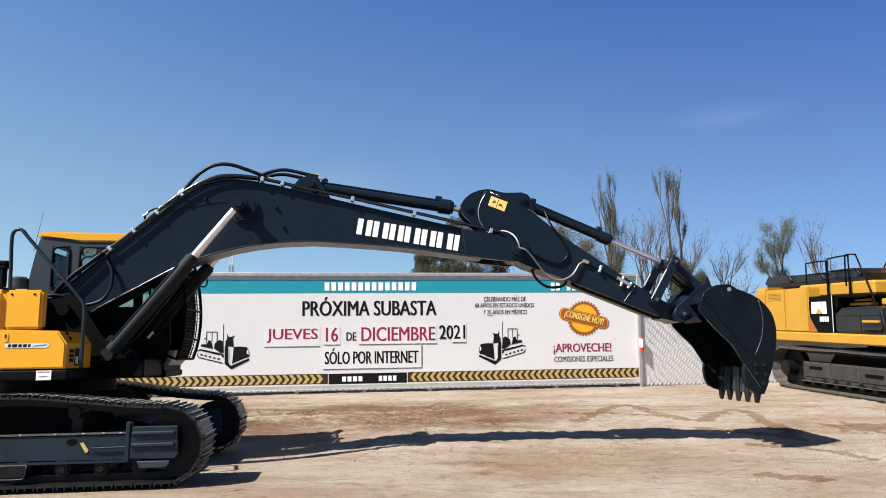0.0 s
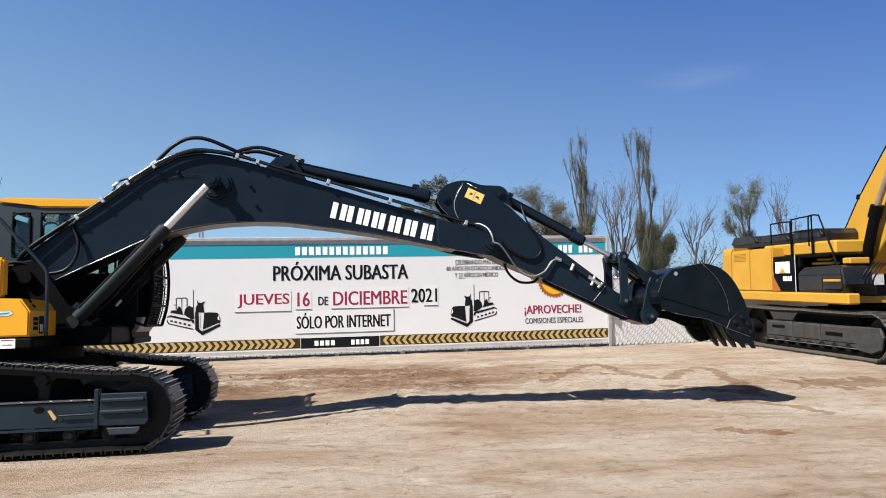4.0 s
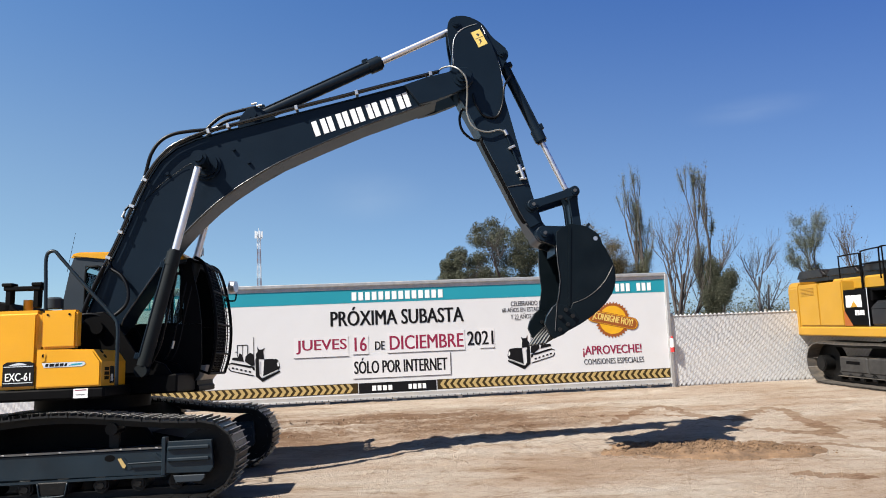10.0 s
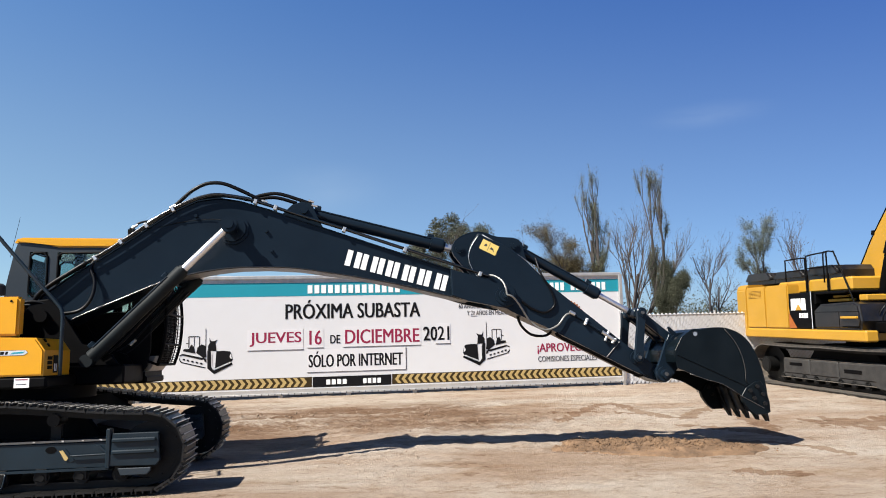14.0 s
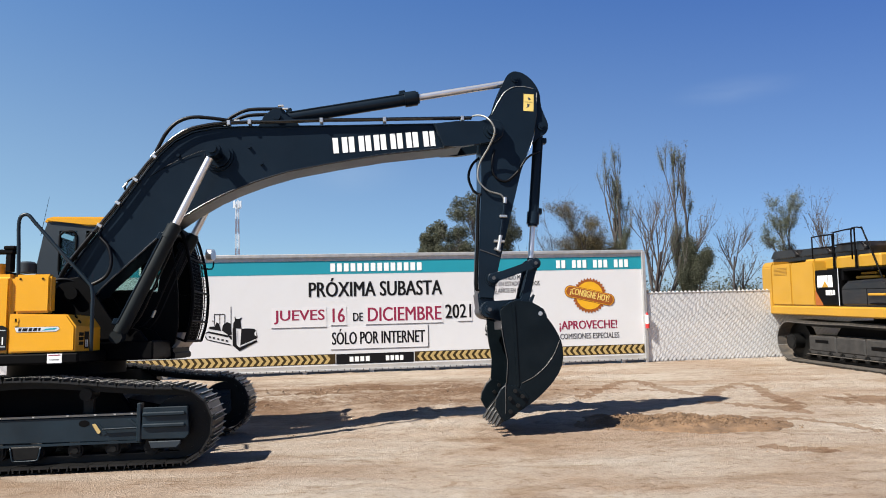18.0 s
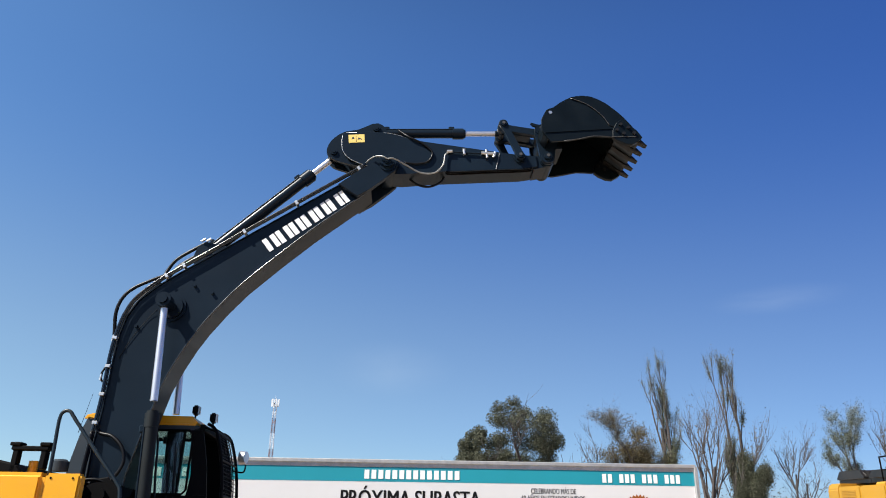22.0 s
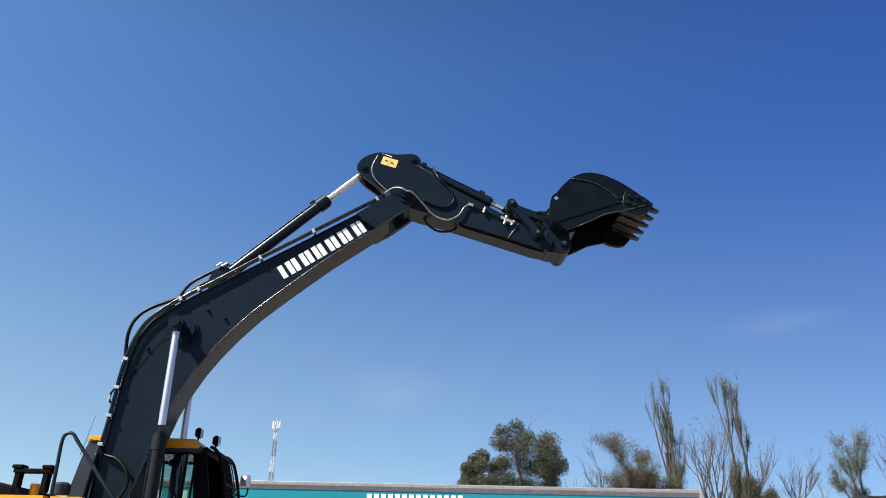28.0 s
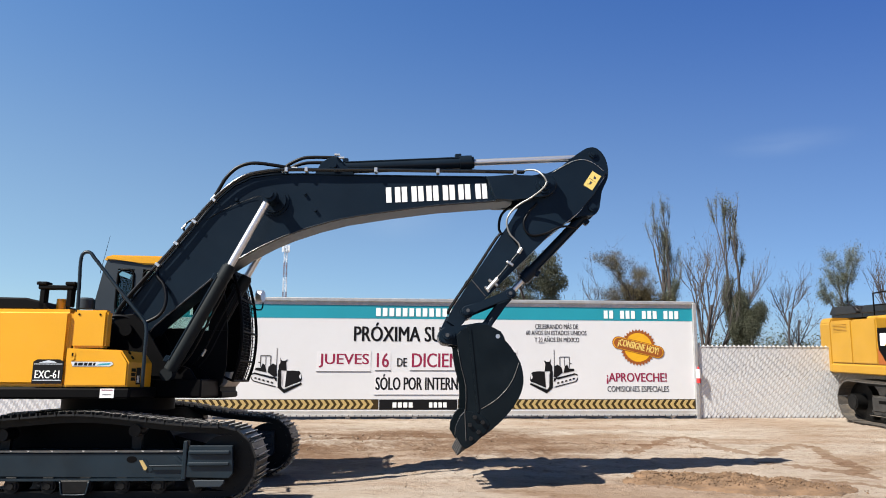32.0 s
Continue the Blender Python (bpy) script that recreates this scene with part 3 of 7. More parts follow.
def build_pushed_soil():
    rnd = random.Random(12)
    bm = B()
    n = 18

    def top(x, y):
        q = (x / 0.34) ** 2 + (y / 0.62) ** 2 + 0.6 * noise.noise(Vector((x * 5, y * 5, 1)))
        return max(0.0, 1 - q) * 0.11 * (1 + 0.7 * noise.noise(Vector((x * 12, y * 12, 0)))) - (0.04 if q > 1 else 0.0)

    grid = [[bm.verts.new((-0.45 + 0.9 * i / n, -0.8 + 1.6 * j / n, top(-0.45 + 0.9 * i / n, -0.8 + 1.6 * j / n))) for i in range(n + 1)] for j in range(n + 1)]
    for a, b in zip(grid, grid[1:]):
        for i in range(n):
            bm.faces.new((a[i], a[i + 1], b[i + 1], b[i]))
    clods(bm, rnd, 0, 0, 0.36, 0.62, 420, 0.004, 0.020, lambda x, y: max(0.0, top(x, y)))
    return part("pushed_soil", bm, LOOSE)


PUSHED = tagged(build_pushed_soil(), "loose brown soil pushed ahead of the bucket teeth", "soil", kind="stuff")


CRUMB = material("dry_soil_crumb", (0.20, 0.145, 0.10), 0.95, vary=0.4, scale=4, bump=0.3, fine=40)


def build_clumps():
    rnd = random.Random(9)
    bm = B()
    clods(bm, rnd, 0.5, 11.2, 4.5, 1.2, 110, 0.005, 0.020)
    clods(bm, rnd, 2.0, 12.5, 5.0, 1.2, 60, 0.005, 0.018)
    clods(bm, rnd, 0.0, 8.5, 6.0, 2.6, 220, 0.004, 0.012)
    clods(bm, rnd, 4.0, 7.9, 0.5, 0.25, 50, 0.005, 0.016)
    clods(bm, rnd, -2.2, 13.6, 3.0, 1.6, 160, 0.006, 0.026)
    clods(bm, rnd, -1.2, 9.6, 2.4, 0.7, 90, 0.005, 0.018)
    return part("soil_clumps", bm, CRUMB)


tagged(build_clumps(), "scattered small dry soil clumps", "soil", kind="stuff")


# ---- billboard ----
TILT = 0.1247
WALL = Matrix.Rotation(TILT, 4, "Z") @ Matrix.Translation((0, 17.29, 0))
LEFT_END, RIGHT_END = -6.05, 7.64


def flat(bm, pts, y=-0.004, d=0.002):
    return prism(bm, pts, y - d, y)


def build_billboard():
    e = thing("billboard", "long white auction banner with teal band on grey frame", "billboard", WALL)
    w = RIGHT_END - LEFT_END
    part("banner", box(B(), LEFT_END, RIGHT_END, 0.0, 0.04, 0.17, 2.80), VINYL, e, "white printed vinyl banner")
    part("teal_band", box(B(), LEFT_END, RIGHT_END, -0.003, 0.0, 2.39, 2.715), TEAL, e, "teal band")
    part("top_rail", box(B(), LEFT_END - 0.04, RIGHT_END + 0.05, -0.05, 0.09, 2.80, 2.885, 0.012), GALV, e)
    part("top_edge", box(B(), LEFT_END, RIGHT_END, -0.012, 0.0, 2.725, 2.80), GALV, e)
    part("bottom_rail", box(B(), LEFT_END - 0.04, RIGHT_END + 0.03, -0.06, 0.09, 0.055, 0.10, 0.008), GALV, e)
    part("bottom_edge", box(B(), LEFT_END, RIGHT_END, -0.014, 0.0, 0.10, 0.185), PLANK, e, "dusty pale base plank")
    bm = B()
    box(bm, RIGHT_END + 0.002, RIGHT_END + 0.09, -0.06, 0.09, -0.03, 2.84, 0.01)
    part("end_post", bm, GALV, e)
    part("end_post", box(B(), LEFT_END - 0.09, LEFT_END - 0.002, -0.06, 0.09, -0.03, 2.84, 0.01), GALV, e)
    foot = part("foot", box(B(), -0.05, 0.05, -0.02, 0.3, -0.03, 0.055), GALV, e)
    foot.matrix_basis = Matrix.Translation((LEFT_END + 0.3, 0, 0))
    for i in range(1, 9):
        share("foot", foot, Matrix.Translation((LEFT_END + 0.3 + i * 1.6, 0, 0)), e)
    bm = B()
    for i in range(90):
        box(bm, LEFT_END + 0.1 + i * 0.152, LEFT_END + 0.12 + i * 0.152, -0.064, -0.058, 0.06, 0.095)
    tagged(part("lacing", bm, INK_GREY, e), kind="stuff")
    # writing
    bar_parts(e, WHITE, -0.34, 2.45, 2.28, 0.20, 14, 0.7, -0.008)
    bar_parts(e, WHITE, 5.34, 2.44, 1.96, 0.20, 14, 0.7, -0.008, (2, 6, 10))
    bar_parts(e, WHITE, -5.75, 2.44, 1.96, 0.20, 14, 0.7, -0.008, (2, 6, 10))
    lettering("word", "PRÓXIMA SUBASTA", -0.83, 1.84, 3.24, 0.455, INK, e)
    patch = part("patch", box(B(), -1.72, -0.42, -0.006, -0.003, 1.12, 1.60), PAPER, e, "pasted white patch")
    part("patch", box(B(), -0.32, 0.06, -0.006, -0.003, 1.15, 1.60), PAPER, e)
    part("patch", box(B(), 0.52, 2.42, -0.006, -0.003, 1.15, 1.64), PAPER, e)
    part("patch", box(B(), -0.33, 2.04, -0.006, -0.003, 0.57, 1.10), PAPER, e)
    part("patch", box(B(), 2.80, 3.16, -0.006, -0.003, 1.17, 1.66), PAPER, e)
    # grey strips paint the thin shade below and beside the patches
    shade = B()
    for x0, x1, z in ((-1.72, -0.42, 1.12), (-0.32, 0.06, 1.15), (0.52, 2.42, 1.15), (-0.33, 2.04, 0.57), (2.80, 3.16, 1.17)):
        box(shade, x0, x1, -0.010, -0.004, z - 0.012, z)
    box(shade, 2.04, 2.055, -0.010, -0.004, 0.57, 1.10)
    part("patch_edges", shade, INK_GREY, e)
    lettering("word", "JUEVES", -1.66, 1.21, 1.19, 0.33, INK_RED, e, -0.007)
    lettering("word", "16", -0.27, 1.22, 0.28, 0.34, INK_RED, e, -0.007)
    lettering("word", "DE", 0.22, 1.24, 0.23, 0.20, INK, e)
    lettering("word", "DICIEMBRE", 0.58, 1.22, 1.80, 0.34, INK_RED, e, -0.007)
    lettering("word", "2021", 2.49, 1.25, 0.64, 0.34, INK, e, -0.007)
    lettering("word", "SÓLO POR INTERNET", -0.29, 0.68, 2.25, 0.38, INK, e, -0.007)
    lettering("word", "CELEBRANDO MÁS DE", 3.62, 2.17, 1.08, 0.15, INK_GREY, e, bold=0.012)
    lettering("word", "60 AÑOS EN ESTADOS UNIDOS", 3.39, 2.02, 1.52, 0.135, INK_GREY, e, bold=0.012)
    lettering("word", "Y 20 AÑOS EN MÉXICO", 3.60, 1.85, 1.12, 0.14, INK_GREY, e, bold=0.012)
    part("patch", box(B(), 3.68, 3.86, -0.0038, -0.003, 1.835, 2.0), PAPER, e)
    part("underline", box(B(), 3.70, 3.84, -0.008, -0.004, 1.825, 1.835), INK, e)
    lettering("word", "¡APROVECHE!", 5.40, 0.83, 1.52, 0.27, INK_RED, e)
    lettering("word", "COMISIONES ESPECIALES", 5.41, 0.64, 1.56, 0.14, INK_GREY, e, bold=0.012)
    # badge with a toothed rim and a ribbon
    cx, cz = 6.22, 1.73
    star = []
    for i in range(64):
        a = 2 * math.pi * i / 64
        r = 0.46 if i % 2 else 0.405
        star.append((cx + r * math.cos(a), cz + r * math.sin(a)))
    badge = part("badge", flat(B(), star), RUST_INK, e, "round orange badge with a toothed rim")
    part("disc", flat(B(), [(cx + 0.355 * math.cos(i * math.pi / 20), cz + 0.355 * math.sin(i * math.pi / 20)) for i in range(40)], -0.006), ORANGE, badge)
    ca, sa = math.cos(radians(-13)), math.sin(radians(-13))

    def pill(hw, hh):
        pts = [(hw + hh * math.cos(a), hh * math.sin(a)) for a in (-1.57 + 3.14 * k / 8 for k in range(9))]
        pts += [(-hw - hh * math.cos(a), -hh * math.sin(a)) for a in (-1.57 + 3.14 * k / 8 for k in range(9))]
        return [(cx + p * ca - q * sa, cz + p * sa + q * ca) for p, q in pts]

    part("ribbon", flat(B(), pill(0.52, 0.155), -0.008), RUST_INK, badge)
    part("ribbon_rim", flat(B(), pill(0.512, 0.14), -0.0095), ORANGE, badge)
    part("ribbon_face", flat(B(), pill(0.505, 0.127), -0.012), RUST_INK, badge)
    lettering("word", "¡CONSIGNE HOY!", cx - 0.52, cz - 0.105, 1.04, 0.21, STICKER, badge, -0.0145, -13, bold=0.03)
    # chevrons
    bm = B()
    box(bm, LEFT_END, -0.22, -0.004, -0.001, 0.22, 0.46)
    box(bm, 1.70, RIGHT_END, -0.004, -0.001, 0.22, 0.46)
    part("stripe_band", bm, BROWN_INK, e)
    part("name_panel", box(B(), -0.20, 1.68, -0.004, -0.001, 0.21, 0.455), INK, e)
    bar_parts(e, WHITE, 0.10, 0.265, 0.52, 0.12, 4, 0.72, -0.006)
    bar_parts(e, WHITE, 0.98, 0.265, 0.46, 0.12, 4, 0.72, -0.006)

    def chevron(s):
        return flat(B(), [(0.0, 0.235), (s * 0.085, 0.235), (s * 0.165, 0.34), (s * 0.085, 0.445), (0.0, 0.445), (s * 0.08, 0.34)], -0.006)

    for s, x0, x1 in ((1, LEFT_END + 0.02, -0.40), (-1, RIGHT_END - 0.02, 1.88)):
        first = part("chevron", chevron(s), GOLD, e)
        first.matrix_basis = Matrix.Translation((x0, 0, 0))
        x = x0 + s * 0.158
        while s * (x1 - x) > 0:
            share("chevron", first, Matrix.Translation((x, 0, 0)), e)
            x += s * 0.158
    # bulldozer prints: a solid blade with a pale notch and edge, a stack, an open cab, a tracked belt
    for ox, sgn in ((3.47, 1), (-2.05, -1)):
        bm = B()
        f = lambda *q: flat(bm, [(ox + sgn * a, 0.60 + b) for a, b in q])
        f((0.0, 0.33), (0.03, 0.47), (0.07, 0.52), (0.22, 0.535), (0.37, 0.53), (0.40, 0.105), (0.04, 0.255))
        f((0.0, 0.225), (0.415, 0.055), (0.43, 0.08), (0.02, 0.25))
        f((0.415, 0.0), (0.57, 0.135), (0.575, 0.55), (0.50, 0.55), (0.48, 0.16), (0.40, 0.075), (0.02, 0.235), (0.0, 0.21))
        f((0.37, 0.53), (0.39, 0.72), (0.35, 0.80), (0.42, 0.765), (0.49, 0.765), (0.53, 0.84), (0.52, 0.72), (0.56, 0.66), (0.56, 0.55))
        f((0.606, 0.48), (0.618, 0.48), (0.618, 1.06), (0.606, 1.06))
        f((0.59, 0.40), (0.66, 0.38), (0.82, 0.50), (0.80, 0.62), (0.70, 0.70), (0.62, 0.66))
        f((0.84, 0.49), (1.12, 0.55), (1.10, 0.60), (0.98, 0.60), (0.94, 0.70), (0.88, 0.66))
        for a0, b0, a1, b1 in ((0.745, 0.60, 0.762, 0.88), (0.76, 0.875, 0.99, 0.892), (0.985, 0.62, 1.0, 0.885), (0.865, 0.66, 0.876, 0.88), (1.0, 0.72, 1.05, 0.735)):
            f((a0, b0), (a1, b0), (a1, b1), (a0, b1))
        f((0.60, 0.365), (0.70, 0.34), (1.14, 0.455), (1.19, 0.43), (1.20, 0.455), (1.12, 0.49), (0.66, 0.38))
        f((0.60, 0.145), (0.66, 0.15), (1.16, 0.285), (1.20, 0.34), (1.19, 0.40), (1.175, 0.345), (1.14, 0.30), (0.62, 0.165))
        for a in (0.68, 0.78, 0.88, 0.98, 1.07):
            b = 0.225 + (a - 0.68) * 0.27
            f((a, b), (a + 0.05, b + 0.012), (a + 0.05, b + 0.05), (a, b + 0.04))
        f((0.59, 0.28), (0.63, 0.29), (0.66, 0.36), (0.60, 0.37))
        dozer = part("bulldozer_print", bm, INK, e, "black bulldozer print")
        for q in (((0.02, 0.34), (0.06, 0.36), (0.07, 0.41), (0.05, 0.455), (0.035, 0.47)), ((0.435, 0.095), (0.478, 0.165), (0.478, 0.50), (0.462, 0.50), (0.46, 0.18), (0.425, 0.115)), ((0.425, 0.098), (0.43, 0.118), (0.05, 0.275), (0.035, 0.262))):
            part("print_highlight", flat(B(), [(ox + sgn * a, 0.60 + b) for a, b in q], -0.0065), VINYL, dozer)
    return e


build_billboard()


# ---- fences ----
def build_fence(x0, x1, name_label):
    e = thing("chain_link_fence", name_label, "fence", WALL)
    bm, sl = B(), B()
    h, d, r = 1.765, 0.115, 0.003
    for k in range(int((x0 - h) / d), int(x1 / d) + 1):
        a = k * d
        lo, hi = max(x0, a), min(x1, a + h)
        if hi - lo < 0.02:
            continue
        # a strand falling to the right, before the slats
        vs = [bm.verts.new(v) for v in ((lo, -0.014, h - (lo - a) - r), (hi, -0.014, h - (hi - a) - r), (hi, -0.014, h - (hi - a) + r), (lo, -0.014, h - (lo - a) + r))]
        bm.faces.new(vs)
        # a slat rising to the right, woven in and out at each strand
        n = max(1, round((hi - lo) / (d / 2)))
        g = d * 0.482
        nodes = []
        for i in range(n + 1):
            p = lo + (hi - lo) * i / n
            z = p - a
            y = 0.0035 if (i + k) % 2 else -0.003
            nodes.append((sl.verts.new((p, y + 0.006, max(0.0, z - g))), sl.verts.new((p, y, min(h, z + g)))))
        for q0, q1 in zip(nodes, nodes[1:]):
            sl.faces.new((q0[0], q1[0], q1[1], q0[1]))
        # folded ends along the top and the bottom edge
        for z, up in ((h, 0.045), (0.02, -0.03)):
            x = a + (h if up > 0 else 0.0)
            if x0 < x < x1 - d:
                vs = [sl.verts.new(v) for v in ((x, -0.006, z), (x + d * 0.8, -0.006, z), (x + d * 0.4, 0.004, z + up))]
                sl.faces.new(vs if up > 0 else vs[::-1])
    tagged(part("wire_mesh", bm, WIRE, e), kind="stuff")
    tagged(part("slat_weave", sl, SLAT, e, "white plastic slats woven through the mesh"), kind="stuff")
    pst = part("post", rod(B(), (0, 0.05, -0.05), (0, 0.05, 1.85), 0.028, seg=10), GALV, e)
    pst.matrix_basis = Matrix.Translation((x0 + 0.05, 0, 0))
    x = x0 + 2.6
    while x < x1:
        share("post", pst, Matrix.Translation((x, 0, 0)), e)
        x += 2.55
    part("top_wire", rod(B(), (x0, 0.0, 1.755), (x1, 0.0, 1.755), 0.012, seg=6), GALV, e)
    return e


build_fence(RIGHT_END + 0.12, RIGHT_END + 13.5, "chain-link fence woven full of white plastic slats")
build_fence(LEFT_END - 13.0, LEFT_END - 0.12, "chain-link fence woven full of white plastic slats beside the banner")
ex = thing("fire_extinguisher", "small white and red extinguisher hung on the fence post", "extinguisher", WALL @ Matrix.Translation((RIGHT_END + 0.06, -0.108, 0.86)))
bm = rod(B(), (0, 0, 0.12), (0, 0, 0.34), 0.05, seg=12)
part("body", bm, WHITE, ex)
bm = rod(B(), (0, 0, 0.0), (0, 0, 0.12), 0.05, seg=12)
part("band", bm, RED, ex)
part("valve", rod(B(), (0, 0, 0.34), (0, 0, 0.40), 0.03, 0.02, seg=10), RED, ex)


# ---- tracks shared by both machines ----
def track_path(front, rear, zf, zr, rad, crown, pitch):
    """Places along one closed track: x, z and the turn of the shoe, in the machine's space."""
    pts = []
    n = 60
    for i in range(n):
        s = i / n
        pts.append((front + (rear - front) * s, zf - rad))
    for i in range(20):
        a = -math.pi / 2 - math.pi * i / 20
        pts.append((rear + rad * math.cos(a), zr + rad * math.sin(a)))
    for i in range(n):
        s = i / n
        sag = crown * ease(s, 0.0, 0.15) * (0.35 + 0.65 * ease(s, 0.1, 0.6)) * (1 - ease(s, 0.56, 1.04)) - 0.015 * math.sin(math.pi * ((s * 2) % 1.0))
        pts.append((rear + (front - rear) * s, zr + rad + (zf - zr) * s + sag))
    for i in range(20):
        a = math.pi / 2 - math.pi * i / 20
        pts.append((front + rad * math.cos(a), zf + rad * math.sin(a)))
    total = sum(math.dist(a, b) for a, b in zip(pts, pts[1:] + pts[:1]))
    count = round(total / pitch)
    step = total / count
    out, acc, need = [], 0.0, 0.0
    for a, b in zip(pts, pts[1:] + pts[:1]):
        d = math.dist(a, b)
        while need <= acc + d and len(out) < count:
            s = (need - acc) / d
            out.append((a[0] + (b[0] - a[0]) * s, a[1] + (b[1] - a[1]) * s, math.atan2(b[1] - a[1], b[0] - a[0])))
            need += step
        acc += d
    return out


def shoe_mesh(half, pitch):
    """One plate with three ribs, whose tips are worn bright."""
    p = pitch / 2 - 0.004
    top = []
    for x in (-p + 0.01, 0.0, p - 0.022):
        top += [(x - 0.002, 0.008), (x, 0.037), (x + 0.010, 0.037), (x + 0.014, 0.008)]
    bm = prism(B(), [(-p, -0.012), (-p, 0.008)] + top + [(p, 0.008), (p, -0.012)], -half, half)
    for fc in bm.faces:
        if fc.calc_center_median().z > 0.036:
            fc.material_index = 1
    return bm


def build_track(e, y, half, front, rear, zf, zr, rad, pitch, mat, far_dust, crown=0.0):
    tr = part("track", B(), TRACK, e)
    bm = B()
    places = track_path(front, rear, zf, zr, rad, crown, pitch)
    loops = []
    for x, z, a in places:
        nx, nz = -math.sin(a), math.cos(a)
        loops.append([bm.verts.new((x + nx * q, y + p, z + nz * q)) for p, q in ((-0.09, -0.014), (0.09, -0.014), (0.09, -0.09), (-0.09, -0.09))])
    for a, b in zip(loops, loops[1:] + loops[:1]):
        for i in range(4):
            bm.faces.new((a[i], a[(i + 1) % 4], b[(i + 1) % 4], b[i]))
    bmesh.ops.recalc_face_normals(bm, faces=bm.faces)
    bm.to_mesh(tr.data)
    bm.free()
    tr.name = "track"
    first = None
    for x, z, a in places:
        m = Matrix.Translation((x, y, z)) @ Matrix.Rotation(-a, 4, "Y")
        if first is None:
            first = part("shoe", shoe_mesh(half, pitch), mat, tr)
            first.data.materials.append(TRACK_TAN if far_dust else GROUSER)
            first.matrix_basis = m
        else:
            share("shoe", first, m, tr)
    return tr


# ---- excavator in front ----
def build_excavator():
    e = thing("excavator", "dark slate and orange-yellow crawler excavator digging in the yard", "excavator", MACHINE)
    zg = -0.025
    for s in (-1, 1):
        y = s * 1.19
        crown = 0.125 if s < 0 else 0.175
        build_track(e, y, 0.30, 1.52, -1.92, 0.425 + zg, 0.44 + zg, 0.385, 0.19, SHOE, False, crown)
        fr = B()
        prism(fr, [(-1.75, 0.25), (1.15, 0.22), (1.15, 0.53), (-1.75, 0.53)], y - 0.16, y + 0.16, 0.03)
        frame_part = part("track_frame", fr, FRAME_PAINT, e, "scuffed slate track frame")
        g = B()
        prism(g, [(1.15, 0.26), (1.18, 0.59), (1.64, 0.59), (1.66, 0.30), (1.62, 0.25)], y - 0.24, y - 0.20, 0.008)
        for z in (0.52, 0.40):
            box(g, 1.18, 1.62, y - 0.27, y - 0.24, z - 0.022, z + 0.022, 0.012)
        box(g, 1.12, 1.165, y - 0.25, y - 0.14, 0.24, 0.64, 0.008)
        part("idler_guard", g, FRAME_PAINT, frame_part)
        lug = B()
        rod(lug, (0.76, y - 0.19, 0.375), (1.12, y - 0.19, 0.38), 0.010, seg=8)
        prism(lug, [(1.0, 0.47), (1.04, 0.47), (1.12, 0.40), (1.12, 0.37)], y - 0.18, y - 0.155)
        prism(lug, [(0.64, 0.44), (0.70, 0.45), (0.80, 0.33), (0.76, 0.31)], y - 0.167, y - 0.157)
        part("step_bar", lug, FRAME_PAINT, frame_part)
        slot = B()
        prism(slot, [(0.56 + 0.055 * math.cos(a), 0.44 + 0.035 * math.sin(a)) for a in (k * math.pi / 8 for k in range(16))], y - 0.163, y - 0.155)
        part("slot", slot, BLACK, frame_part)
        part("tow_tag", prism(B(), [(0.645, 0.43), (0.68, 0.435), (0.735, 0.355), (0.72, 0.33), (0.70, 0.335)], y - 0.175, y - 0.167), GOLD, frame_part)
        for k in range(11):
            x = -1.5 + 0.26 * k + 0.09 * math.sin(k * 7.3)
            w = 0.012 + 0.014 * abs(math.sin(k * 3.1))
            part("paint_chip", prism(B(), [(x, 0.522), (x + w, 0.518), (x + w * 1.4, 0.5335), (x - 0.006, 0.5335)], y - 0.1775, y - 0.1745), GROUSER, frame_part)
        seam = B()
        part("scuffed_edge", box(B(), -1.7, 1.14, y - 0.175, y - 0.158, 0.515, 0.534), WORN, frame_part)
        box(seam, -1.7, 1.14, y - 0.185, y - 0.158, 0.222, 0.245)
        part("weld_strip", seam, FRAME_PAINT, frame_part)
        idler = rod(B(), (1.52, y - 0.09, 0.40), (1.52, y + 0.09, 0.40), 0.29, seg=28)
        rod(idler, (1.52, y - 0.14, 0.40), (1.52, y + 0.14, 0.40), 0.12, seg=16)
        part("idler", idler, TRACK, e)
        spr = rod(B(), (-1.92, y - 0.06, 0.45), (-1.92, y + 0.06, 0.45), 0.29, seg=24)
        rod(spr, (-1.92, y - 0.2, 0.47), (-1.92, y + 0.2, 0.47), 0.22, seg=20)
        part("sprocket", spr, TRACK, e)
        first = None
        for i in range(8):
            x = -1.45 + i * 0.385
            if first is None:
                rb = rod(B(), (0, -0.14, 0.165), (0, 0.14, 0.165), 0.08, seg=16)
                rod(rb, (0, -0.17, 0.165), (0, 0.17, 0.165), 0.035, seg=10)
                box(rb, -0.06, 0.06, -0.16, -0.145, 0.13, 0.26, 0.01)
                first = part("roller", rb, TRACK, e)
                first.matrix_basis = Matrix.Translation((x, y, 0))
            else:
                share("roller", first, Matrix.Translation((x, y, 0)), e)
        for x in (-0.85, 0.55):
            z = 0.645 + (0.75 if x > 0 else 0.35) * crown
            bm = rod(B(), (x, y - 0.12, z), (x, y + 0.12, z), 0.065, seg=14)
            box(bm, x - 0.05, x + 0.05, y - 0.03, y + 0.03, 0.52, z - 0.03)
            part("carrier_roller", bm, TRACK, e)
        guard = B()
        prism(guard, [(-0.12, 0.09), (0.12, 0.09), (0.15, 0.23), (-0.15, 0.23)], y - 0.2, y - 0.17, 0.01)
        guide = part("chain_guide", guard, TRACK, frame_part)
